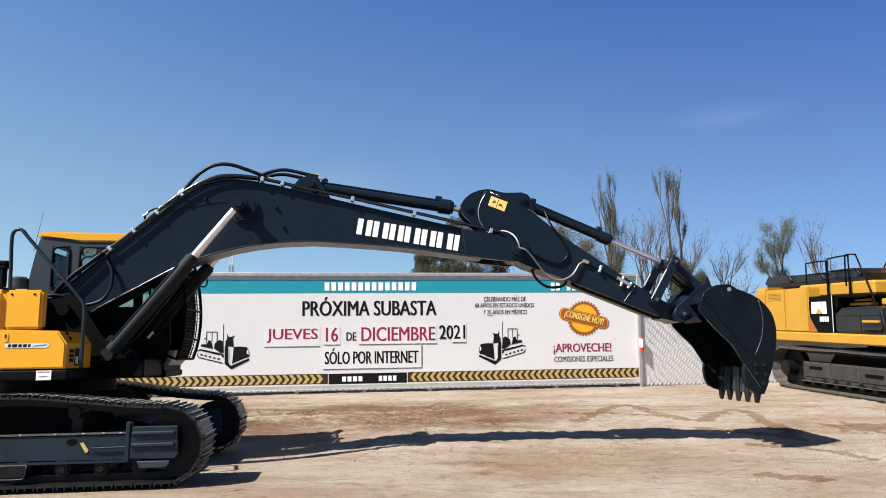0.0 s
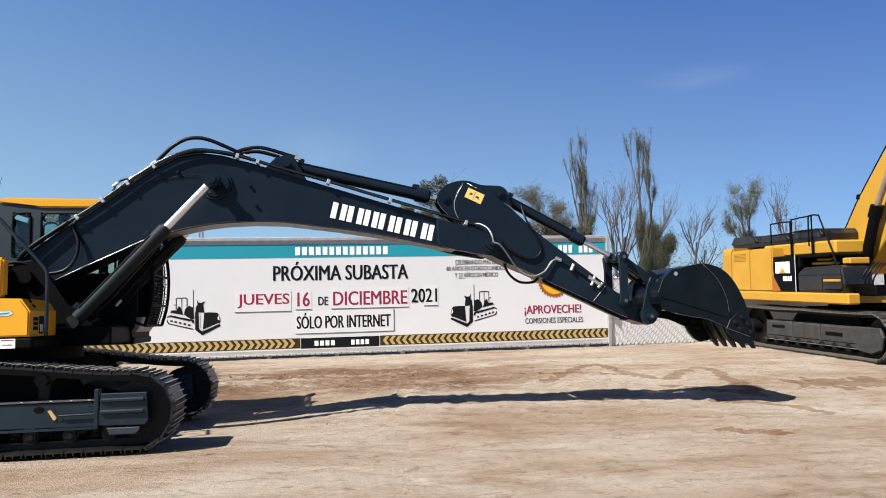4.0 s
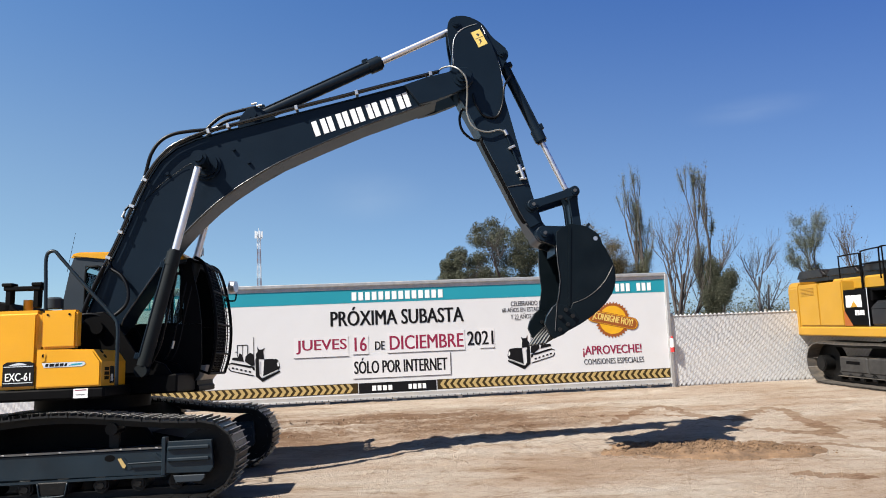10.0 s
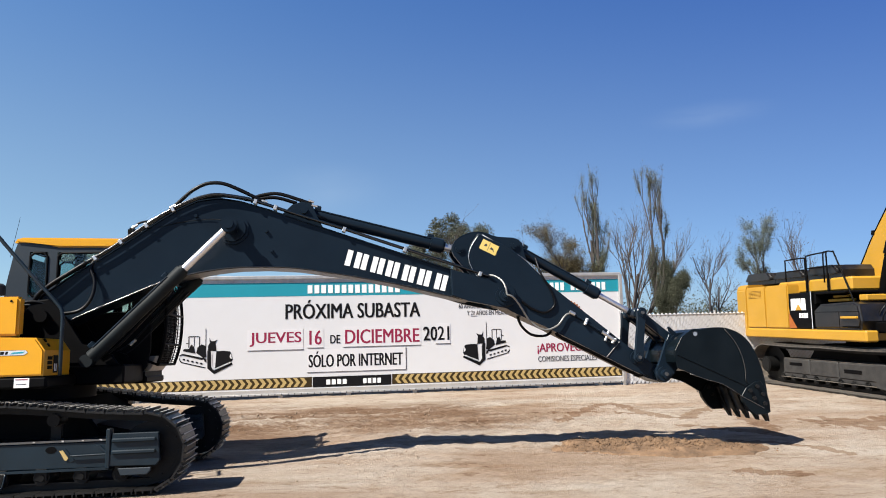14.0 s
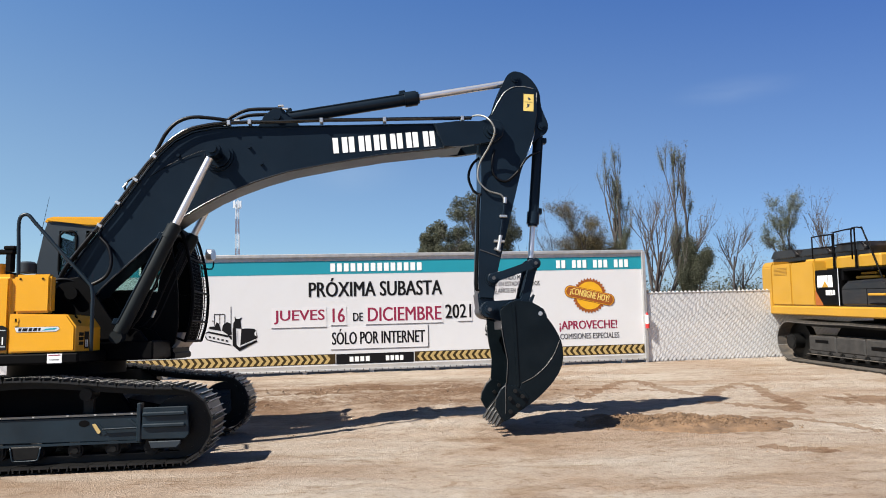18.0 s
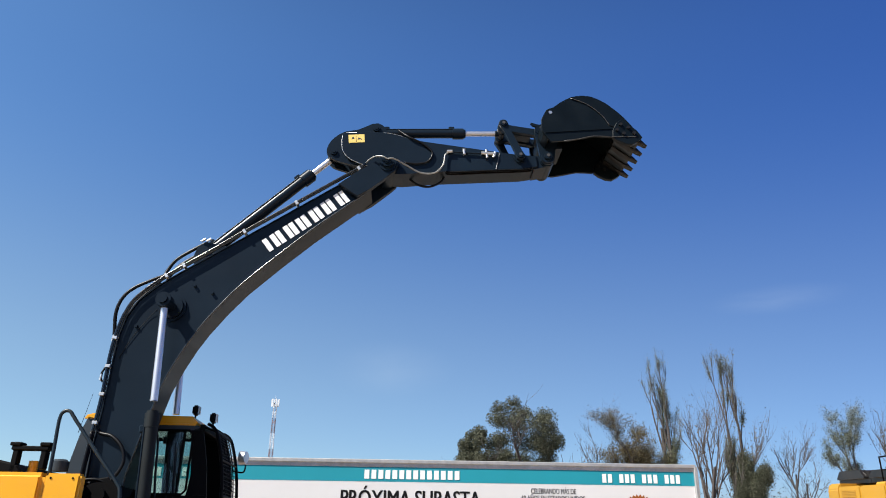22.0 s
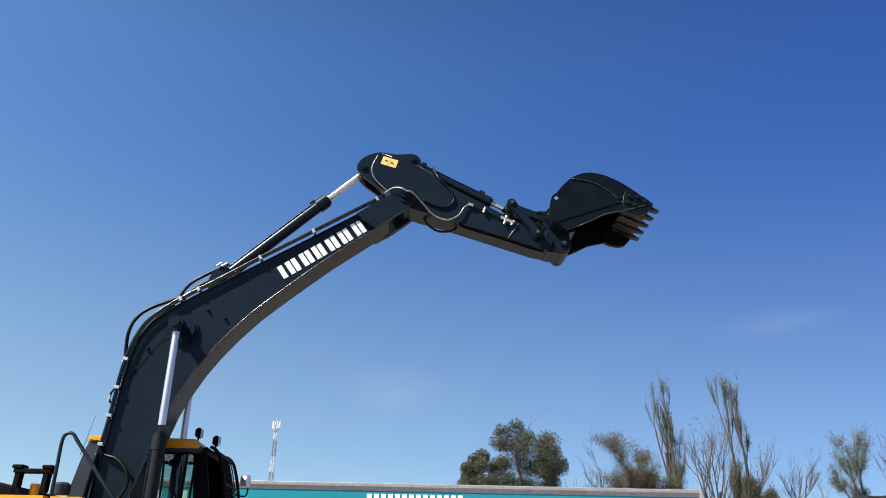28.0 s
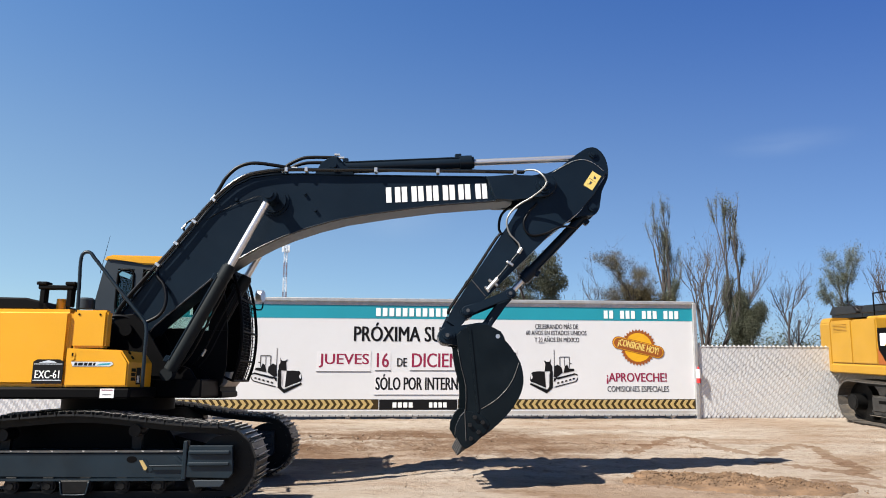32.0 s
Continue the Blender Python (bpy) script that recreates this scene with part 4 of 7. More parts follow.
        part("guide_lip", tube(B(), [(-0.15, y - 0.203, 0.22), (-0.13, y - 0.203, 0.11), (-0.10, y - 0.205, 0.085), (0.10, y - 0.205, 0.085), (0.13, y - 0.203, 0.11), (0.15, y - 0.203, 0.22)], 0.010, 6, 3), FRAME_PAINT, guide)
        part("idler_plate", prism(B(), [(1.27, 0.16), (1.53, 0.16), (1.57, 0.20), (1.57, 0.235), (1.24, 0.235)], y - 0.235, y - 0.205, 0.008), CAB_SLATE, frame_part)
    car = B()
    prism(car, [(-1.2, 0.45), (0.95, 0.45), (0.75, 0.74), (0.45, 0.92), (-0.75, 0.92), (-1.05, 0.74)], -0.86, 0.86, 0.03)
    prism(car, [(-1.5, 0.30), (1.2, 0.30), (1.2, 0.56), (0.6, 0.70), (-0.9, 0.70), (-1.5, 0.56)], -0.80, 0.80, 0.02)
    part("car_body", car, BLACK, e)
    part("swing_ring", rod(B(), (-0.15, 0, 0.92), (-0.15, 0, 1.07), 0.66, seg=40), BLACK, e)
    # upper structure
    dk = B()
    box(dk, -2.55, 0.46, -1.30, -0.45, 1.07, 1.20, 0.025)
    box(dk, -2.55, 0.30, -0.45, 1.32, 1.07, 1.20, 0.02)
    box(dk, 0.30, 0.98, -0.42, 0.42, 1.07, 1.30, 0.02)
    box(dk, 0.30, 1.02, 0.42, 1.32, 1.05, 1.14, 0.02)
    part("platform", dk, BLACK, e)
    cv = B()
    box(cv, -2.2, -0.245, -1.30, -0.50, 1.203, 2.06, 0.05, 3)
    cover = part("side_cover", cv, YELLOW, e, "orange-yellow side cover")
    tk = B()
    box(tk, -0.238, 0.14, -1.285, -1.14, 1.628, 2.05, 0.025, 2)
    part("fuel_tank_cover", tk, YELLOW, e)
    tb = B()
    prism(tb, [(-0.265, 1.203), (0.42, 1.203), (0.42, 1.475), (0.33, 1.605), (-0.265, 1.625)], -1.305, -0.56, 0.018, 2)
    tool = part("tool_box", tb, YELLOW, e, "orange-yellow tool box with sloped front")
    sh = B()
    prism(sh, [(-0.20, 1.475), (-0.18, 1.425), (0.22, 1.425), (0.26, 1.45), (0.24, 1.475)], -1.309, -1.305)
    part("silver_decal", sh, SILVER, tool)
    for k, (w0, w1) in enumerate(((0.0, 0.03), (0.042, 0.092), (0.104, 0.140), (0.152, 0.190), (0.202, 0.226))):
        part("decal_bar", flat(B(), [(-0.165 + w0, 1.434), (-0.165 + w1, 1.434), (-0.157 + w1, 1.466), (-0.157 + w0, 1.466)], -1.309), INK, tool)
    part("decal_flash", flat(B(), [(0.08, 1.437), (0.21, 1.445), (0.235, 1.463), (0.12, 1.456)], -1.309), TEAL, tool)
    part("decal_rim", flat(B(), [(-0.20, 1.478), (0.24, 1.478), (0.262, 1.452), (0.222, 1.422), (-0.18, 1.422)], -1.3062, 0.0008), INK_GREY, tool)
    for z in (1.29, 1.34, 1.39):
        part("front_vent", box(B(), 0.418, 0.424, -1.20, -1.08, z - 0.019, z + 0.019), BLACK, tool)
    part("front_label", box(B(), 0.418, 0.425, -1.05, -0.93, 1.23, 1.42), INK, tool, "black notice label")
    for y0 in (-1.03, -0.99):
        part("label_mark", box(B(), 0.425, 0.427, y0, y0 + 0.022, 1.25, 1.33), WHITE, tool)
    for x, z in ((0.350, 1.580), (0.387, 1.527)):
        part("slope_catch", rod(B(), (x, -1.12, z), (x + 0.008, -1.12, z + 0.006), 0.024, seg=10), BLACK, tool)
    lk = rod(B(), (-0.19, -1.312, 1.555), (-0.19, -1.30, 1.555), 0.03, seg=14)
    rod(lk, (-0.19, -1.312, 1.515), (-0.19, -1.30, 1.515), 0.026, seg=14)
    part("lock", lk, YELLOW, tool, "yellow double lock cap")
    part("key_slot", box(B(), -0.198, -0.182, -1.315, -1.312, 1.54, 1.57), BLACK, tool)
    plate = part("lot_plate", prism(B(), [(-0.605, 1.235), (-0.28, 1.235), (-0.28, 1.475), (-0.325, 1.50), (-0.56, 1.50), (-0.605, 1.475)], -1.306, -1.300), INK, cover, "black lot number plate")
    lettering("lot_number", "EXC-61", -0.575, 1.295, 0.26, 0.085, WHITE, plate, -1.306)
    for z in (1.27, 1.445):
        part("plate_line", box(B(), -0.595, -0.29, -1.309, -1.306, z, z + 0.008), SILVER, plate)
    part("plate_mark", flat(B(), [(-0.55, 1.462), (-0.35, 1.462), (-0.38, 1.478), (-0.44, 1.49), (-0.50, 1.477)], -1.306, 0.003), SILVER, plate)
    decal = part("white_decal", box(B(), 0.14, 0.29, -1.304, -1.30, 1.085, 1.185), WHITE, e, "white notice with a faded red heading")
    part("decal_heading", box(B(), 0.155, 0.275, -1.306, -1.304, 1.165, 1.175), INK_RED, decal)
    part("decal_text", bars(B(), 0.165, 1.115, 0.10, 0.012, 9, 0.5, -1.304), INK_GREY, decal)
    hr = B()
    tube(hr, [(-0.235, -1.2, 2.03), (-0.245, -1.2, 2.35), (-0.255, -1.2, 2.62), (-0.23, -1.2, 2.71), (-0.16, -1.2, 2.72), (-0.08, -1.2, 2.63), (0.2, -1.2, 2.30), (0.48, -1.2, 1.98), (0.545, -1.2, 1.86), (0.55, -1.2, 1.6), (0.55, -1.2, 1.2)], 0.020, 10, 5)
    part("handrail", hr, FRAME_PAINT, e, "bent tube handrail")
    hood = B()
    prism(hood, [(-2.2, 2.06), (-0.55, 2.06), (-0.62, 2.15), (-0.85, 2.20), (-2.2, 2.22)], -1.15, 0.3, 0.02)
    part("hood", hood, BLACK, e)
    mb = B()
    box(mb, -0.70, -0.64, -1.15, -1.05, 2.06, 2.36, 0.008)
    box(mb, -0.40, -0.34, -1.15, -1.05, 2.10, 2.36, 0.008)
    box(mb, -0.72, -0.32, -1.16, -1.04, 2.30, 2.345, 0.008)
    box(mb, -0.74, -0.62, -1.17, -1.03, 2.345, 2.385, 0.01)
    box(mb, -0.42, -0.30, -1.17, -1.03, 2.345, 2.385, 0.01)
    part("folded_mirror_bracket", mb, BLACK, e)
    part("filler_neck", rod(B(), (-0.52, -1.0, 2.05), (-0.52, -1.0, 2.20), 0.05, seg=14), YELLOW, e)
    bm = rod(B(), (-0.46, -0.5, 2.14), (-0.46, -0.5, 2.25), 0.10, seg=20)
    rod(bm, (-0.46, -0.5, 2.25), (-0.46, -0.5, 2.275), 0.10, 0.07, seg=20)
    part("air_pre_cleaner", bm, CAB_SLATE, e, "grey round air intake cap")
    for x in (-0.17, 0.06):
        part("cover_bolt", rod(B(), (x, -1.292, 2.0), (x, -1.284, 2.0), 0.012, seg=8), BLACK, e)
    # boom foot bracket and valves
    for s in (-0.30, 0.30):
        bk = B()
        prism(bk, [(-0.55, 1.20), (0.95, 1.20), (0.80, 1.42), (0.45, 1.55), (0.18, 2.0), (0.05, 2.10), (-0.12, 2.08), (-0.22, 1.95)], s - 0.03, s + 0.03, 0.012)
        part("boom_bracket", bk, BLACK, e)
    bm = rod(B(), (0, -0.40, 1.895), (0, 0.40, 1.895), 0.075, seg=18)
    part("boom_foot_pin", bm, BLACK, e)
    vb = B()
    box(vb, -0.9, -0.2, -0.42, 0.28, 1.2, 1.75, 0.03)
    box(vb, -0.15, 0.25, -0.75, -0.45, 1.2, 1.62, 0.02)
    part("control_valve", vb, BLACK, e)
    lines = [[(-0.5, y, 1.7), (-0.42, y, 1.95), (-0.25, y, 2.04), (-0.05, y, 2.0)] for y in (-0.24, -0.12, 0.0, 0.12)]
    lines.append([(-0.40, -0.36, 1.9), (-0.28, -0.34, 2.04), (-0.08, -0.32, 2.07), (0.10, -0.30, 2.0), (0.16, -0.30, 1.93)])
    for q in lines:
        part("hose", tube(B(), q, 0.022, 8, 5), RUBBER, e, "black hydraulic hose")
    # cab
    cab = part("cab", B(), BLACK, e, "black cab with yellow roof")
    low = [(-0.72, 1.14), (0.94, 1.14), (1.03, 1.26), (1.07, 1.48), (1.06, 1.95), (-0.75, 1.95)]
    cb = box(B(), -0.62, 1.0, 0.401, 1.279, 1.14, 1.20)
    cb.to_mesh(cab.data)
    part("cab_label", box(B(), 0.83, 0.95, 0.352, 0.356, 1.225, 1.255), SILVER, cab)
    cb.free()
    part("lower_wall", prism(B(), low, 0.36, 0.40), BLACK, cab)
    part("lower_wall", prism(B(), low, 1.28, 1.32), BLACK, cab)
    part("rear_wall", box(B(), -0.64, -0.58, 0.401, 1.279, 1.20, 2.30), BLACK, cab)
    for y in (0.36, 1.28):
        part("rear_pillar", prism(B(), [(-0.75, 1.951), (-0.47, 1.951), (-0.47, 2.78), (-0.40, 2.80), (-0.40, 2.895), (-0.62, 2.90), (-0.66, 2.78), (-0.75, 2.27)], y, y + 0.04), CAB_SLATE, cab)
        part("sill_panel", box(B(), -0.469, -0.131, y, y + 0.04, 1.951, 2.19), CAB_SLATE, cab)
        part("middle_pillar", box(B(), -0.245, -0.131, y, y + 0.04, 2.191, 2.779), CAB_SLATE, cab)
        q = 0.0 if y < 1 else -0.16
        part("front_pillar", prism(B(), [(0.80 + q, 1.951), (1.06, 1.951), (1.02, 2.30), (0.92, 2.75), (0.86, 2.80), (0.75 + q, 2.764), (0.80 + q, 2.45), (0.83 + q, 2.20)], y, y + 0.04), BLACK, cab)
        part("roof_beam", prism(B(), [(-0.469, 2.781), (0.859, 2.765), (0.85, 2.83), (-0.12, 2.835), (-0.28, 2.895), (-0.399, 2.895), (-0.399, 2.80)], y, y + 0.04), CAB_SLATE, cab)
        for x0, x1, z0, z1 in ((-0.46, -0.25, 2.20, 2.77), (-0.12, 0.79 + q, 1.96, 2.765)):
            c, w = 0.05, y - 0.002 if y < 1 else y + 0.042
            ring_points = [(x0 + c, w, z0), (x1 - c, w, z0), (x1, w, z0 + c), (x1, w, z1 - c), (x1 - c, w, z1), (x0 + c, w, z1), (x0, w, z1 - c), (x0, w, z0 + c), (x0 + c, w, z0), (x0 + c + 0.02, w, z0)]
            part("window_seal", tube(B(), ring_points, 0.016, 6, 1), BLACK, cab)
    part("window_post", box(B(), 0.66, 0.68, 0.36, 0.377, 1.951, 2.765), BLACK, cab)
    part("window_post", box(B(), 0.30, 0.42, 1.285, 1.315, 1.951, 2.765), BLACK, cab)
    rf = B()
    prism(rf, [(-0.66, 2.90), (-0.28, 2.897), (-0.12, 2.837), (0.80, 2.83), (0.83, 2.87), (0.75, 2.95), (-0.55, 2.97), (-0.63, 2.95)], 0.335, 1.345, 0.02, 2)
    part("front_header", box(B(), 0.862, 0.93, 0.36, 1.32, 2.765, 2.85, 0.01), BLACK, cab)
    part("roof", rf, YELLOW, cab, "orange-yellow cab roof")
    for q in ((-0.46, -0.25, 0.378, 0.384, 2.195, 2.775), (-0.125, 0.92, 0.378, 0.384, 1.955, 2.762), (-0.46, -0.25, 1.298, 1.304, 2.195, 2.775), (-0.125, 0.92, 1.298, 1.304, 1.955, 2.762), (-0.61, -0.604, 0.42, 1.26, 2.305, 2.75)):
        pane = part("window_pane", box(B(), *q), GLASS, cab)
        pane.visible_shadow = False
    part("ceiling", box(B(), -0.55, 0.84, 0.401, 1.279, 2.80, 2.829), BLACK, cab)
    # the windscreen is slid up under the ceiling
    ws = part("windscreen", box(B(), -0.45, 0.82, 0.44, 1.24, 2.772, 2.778), GLASS, cab)
    ws.visible_shadow = False
    st = B()
    box(st, -0.25, 0.22, 0.62, 1.08, 1.45, 1.60, 0.05)
    prism(st, [(-0.30, 1.58), (-0.12, 1.58), (-0.24, 2.15), (-0.36, 2.15)], 0.62, 1.08, 0.04)
    box(st, -0.1, 0.1, 0.75, 0.95, 1.2, 1.45)
    part("seat", st, BLACK, cab)
    lowf = B()
    prism(lowf, [(0.88, 1.15), (0.96, 1.15), (1.045, 1.26), (1.08, 1.40), (0.95, 1.40)], 0.6, 1.325, 0.01)
    part("front_lower_panel", lowf, GALV, cab)
    gd = B()
    prof = [(0.96, 2.86), (1.08, 2.76), (1.19, 2.40), (1.25, 1.95), (1.23, 1.55), (1.16, 1.28)]
    for y in (0.38, 1.30):
        tube(gd, [(a, y, b) for a, b in prof], 0.022, 8, 4)
    for a, b in prof[1:]:
        rod(gd, (a, 0.38, b), (a, 1.30, b), 0.016, seg=8)
    rod(gd, (1.02, 0.38, 1.34), (1.16, 0.38, 1.28), 0.016, seg=8)
    rod(gd, (0.90, 0.38, 2.82), (1.08, 0.38, 2.76), 0.016, seg=8)
    for y in (0.62, 0.84, 1.06):
        tube(gd, [(a, y, b) for a, b in prof], 0.009, 6, 4)
    guard_part = part("front_guard", gd, BLACK, cab, "black falling-object guard in front of the windscreen")
    gm = B()
    pr = smooth_points([(a, 0, b) for a, b in prof], 9)
    for p in pr[4::1]:
        rod(gm, (p.x, 0.40, p.z), (p.x, 1.28, p.z), 0.0045, seg=4, caps=False)
    for k in range(13):
        tube(gm, [(a, 0.42 + 0.046 * k, b) for a, b in prof[1:]], 0.006, 4, 3)
    part("guard_mesh", gm, BLACK, guard_part)
    for (x, y, z) in ((0.72, 0.62, 3.07), (0.97, 0.62, 2.97)):
        lb = B()
        box(lb, x - 0.05, x + 0.03, y - 0.07, y + 0.07, z - 0.06, z + 0.07, 0.02, 2)
        rod(lb, (x - 0.01, y, z - 0.16), (x - 0.01, y, z - 0.05), 0.012, seg=8)
        lamp_part = part("work_lamp", lb, BLACK, cab)
        part("lens", box(B(), x + 0.03, x + 0.036, y - 0.06, y + 0.06, z - 0.05, z + 0.06, 0.01), LAMP, lamp_part)
    mr = rod(B(), (1.22, 1.42, 2.55), (1.30, 1.40, 2.55), 0.095, 0.085, seg=24)
    mirror_part = part("convex_mirror", mr, CHROME, cab, "round chrome mirror")
    bm = B()
    tube(bm, [(1.15, 1.32, 2.35), (1.28, 1.40, 2.34), (1.30, 1.42, 2.45)], 0.012, 6, 3)
    part("mirror_arm", bm, BLACK, mirror_part)
    part("antenna", rod(B(), (-0.72, 0.40, 2.72), (-0.63, 0.40, 3.25), 0.004, 0.002, seg=6), BLACK, cab)

    # boom, from its foot pin to the arm pin on the x axis
    boom = part("boom", B(), PAINT, e, "bent dark slate boom")
    bm = B()
    outline = [(-0.16, 0.06), (-0.10, 0.22), (0.30, 0.50), (0.70, 0.74), (1.0, 0.935), (1.32, 1.15), (1.55, 1.29), (1.78, 1.39), (2.03, 1.42), (2.30, 1.37), (2.65, 1.255), (3.04, 1.105), (3.6, 0.895), (4.15, 0.69), (4.71, 0.485), (5.22, 0.295), (5.22, -0.03), (4.76, 0.095), (4.21, 0.245), (3.61, 0.375), (3.02, 0.485), (2.62, 0.52), (2.26, 0.525), (1.98, 0.505), (1.66, 0.455), (1.355, 0.38), (0.84, 0.18), (0.34, -0.02), (0.2, -0.10), (0.0, -0.16), (-0.12, -0.10)]
    prism(bm, outline, -0.20, 0.20, 0.01)
    bm.to_mesh(boom.data)
    bm.free()
    k = len(outline)
    tops, bots = outline[1:16], outline[16:29][::-1]
    for line, dz in ((tops, 0.012), (bots, -0.012)):
        off = []
        for i, p in enumerate(line):
            a, b = line[max(i - 1, 0)], line[min(i + 1, len(line) - 1)]
            d = Vector((b[0] - a[0], b[1] - a[1])).normalized()
            off.append((p[0] - d.y * dz, p[1] + d.x * dz))
        fl = B()
        rows4 = [[fl.verts.new(v) for v in ((p[0], -0.222, p[1]), (q[0], -0.222, q[1]), (q[0], 0.222, q[1]), (p[0], 0.222, p[1]))] for p, q in zip(line, off)]
        for a, b in zip(rows4, rows4[1:]):
            for i in range(4):
                fl.faces.new((a[i], a[(i + 1) % 4], b[(i + 1) % 4], b[i]))
        fl.faces.new(rows4[0])
        fl.faces.new(rows4[-1][::-1])
        bmesh.ops.recalc_face_normals(fl, faces=fl.faces)
        part("flange", fl, PAINT, boom)
    part("flange_edge", tube(B(), [(a, -0.228, b - 0.008) for a, b in bots], 0.013, 10, 4), GLOSS, boom)
    tip = B()
    for s in (-0.26, 0.26):
        prism(tip, [(4.98, 0.375), (5.28, 0.29), (5.56, 0.165), (5.72, 0.165), (5.83, 0.08), (5.85, -0.03), (5.78, -0.13), (5.66, -0.16), (5.45, -0.11), (5.2, -0.05), (4.98, 0.03)], s - 0.04, s + 0.04, 0.012)
    box(tip, 4.98, 5.23, -0.22, 0.22, 0.03, 0.28)
    part("tip_fork", tip, PAINT, boom)
    pn = rod(B(), (5.68, -0.38, 0), (5.68, 0.38, 0), 0.085, seg=20)
    rod(pn, (5.68, -0.41, 0), (5.68, 0.41, 0), 0.05, seg=12)
    rod(pn, (5.68, -0.32, 0), (5.68, 0.32, 0), 0.125, seg=24)
    apin = part("arm_pin", pn, PAINT, boom)
    part("pin_head", rod(B(), (5.68, -0.425, 0), (5.68, -0.408, 0), 0.036, seg=6), FRAME_PAINT, apin)
    pn = rod(B(), (2.205, -0.56, 1.016), (2.205, 0.56, 1.016), 0.075, seg=20)
    rod(pn, (2.205, -0.26, 1.016), (2.205, 0.26, 1.016), 0.165, seg=28)
    rod(pn, (2.205, -0.57, 1.016), (2.205, -0.40, 1.016), 0.098, seg=20)
    rod(pn, (2.205, 0.40, 1.016), (2.205, 0.57, 1.016), 0.098, seg=20)
    pin_part = part("cylinder_pin", pn, PAINT, boom)
    part("pin_head", rod(B(), (2.205, -0.60, 1.016), (2.205, -0.565, 1.016), 0.058, seg=16), PAINT, pin_part)
    part("pin_collar", rod(B(), (2.205, -0.225, 1.016), (2.205, -0.21, 1.016), 0.20, seg=32), PAINT, pin_part)
    part("grease_hose", tube(B(), [(2.12, -0.24, 1.16), (2.06, -0.26, 1.05), (2.09, -0.26, 0.93), (2.20, -0.25, 0.86), (2.29, -0.23, 0.90)], 0.007, 6, 5), RUBBER, boom)
    br = B()
    for s in (-0.13, 0.13):
        prism(br, [(2.80, 1.19), (2.95, 1.33), (3.08, 1.37), (3.2, 1.34), (3.35, 0.99), (3.1, 1.08)], s - 0.02, s + 0.02, 0.006)
    rod(br, (3.1, -0.19, 1.25), (3.1, 0.19, 1.25), 0.05, seg=14)
    part("arm_cylinder_bracket", br, PAINT, boom)
    for x, z in ((2.62, 0.98), (2.68, 0.72), (1.75, 1.2)):
        part("lifting_boss", rod(B(), (x, -0.235, z), (x, -0.195, z), 0.022, seg=10), PAINT, boom)
    # the maker's name as plain white strokes
    ax, az, dxx, dzz = 3.60, 0.50, 1.285, -0.395
    slope = math.atan2(dzz, dxx)
    length, hgt = 1.36, 0.21
    widths = (0.19, 0.20, 0.18, 0.20, 0.19, 0.21, 0.065)
    xx = 0.0
    gap = (length - sum(widths)) / 6
    for i, wd in enumerate(widths):
        for q0, q1 in (((0, 0.07), (wd - 0.07, wd)) if wd > 0.1 else ((0, wd),)):
            pts = [(q0, 0), (q1, 0), (q1, hgt), (q0, hgt)]
            pts = [(ax + (xx + p) * math.cos(slope) - q * math.sin(slope), az + (xx + p) * math.sin(slope) + q * math.cos(slope)) for p, q in pts]
            part("bar", prism(B(), pts, -0.205, -0.201), WHITE, boom)
        xx += wd + gap
    pipe_line = [(0.42, 0.625), (0.72, 0.80), (1.0, 0.985), (1.32, 1.205), (1.62, 1.365), (1.85, 1.445), (2.05, 1.465), (2.35, 1.41), (2.65, 1.315), (3.04, 1.17), (3.6, 0.975), (4.15, 0.77), (4.71, 0.565), (5.22, 0.375), (5.50, 0.27)]
    for y in (-0.262, -0.205):
        part("hydraulic_pipe", tube(B(), [(a, y, b) for a, b in pipe_line], 0.017, 8, 4), GLOSS, boom)
    part("pipe_end_hose", tube(B(), [(5.46, -0.20, 0.285), (5.55, -0.27, 0.275), (5.635, -0.36, 0.20), (5.67, -0.43, 0.09), (5.68, -0.435, 0.0)], 0.0125, 8, 5), HOSE_GREY, boom, "light grey braided hose")
    part("grease_line", tube(B(), [(a, -0.212, b + 0.005) for a, b in pipe_line[8:]], 0.009, 6, 3), RUBBER, boom)
    cl = None
    for (x, z, a) in ((0.55, 0.705, 0.58), (0.85, 0.895, 0.6), (1.15, 1.095, 0.6), (1.47, 1.295, 0.5), (2.5, 1.37, -0.33), (2.75, 1.285, -0.36), (3.62, 0.97, -0.36), (4.4, 0.68, -0.36), (5.38, 0.315, -0.36)):
        m = Matrix.Translation((x, -0.225, z)) @ Matrix.Rotation(-a, 4, "Y")
        if cl is None:
            cl = part("pipe_clamp", box(B(), -0.022, 0.022, -0.056, 0.065, -0.045, 0.020, 0.006), STEEL, boom)
            cl.matrix_basis = m
        else:
            share("pipe_clamp", cl, m, boom)
    for y in (-0.262, -0.215):
        part("foot_hose", tube(B(), [(0.46, y, 0.645), (0.28, y - 0.01, 0.53), (0.08, y - 0.02, 0.40), (-0.08, y - 0.02, 0.27), (-0.17, y - 0.02, 0.10)], 0.021, 8, 4), RUBBER, boom)
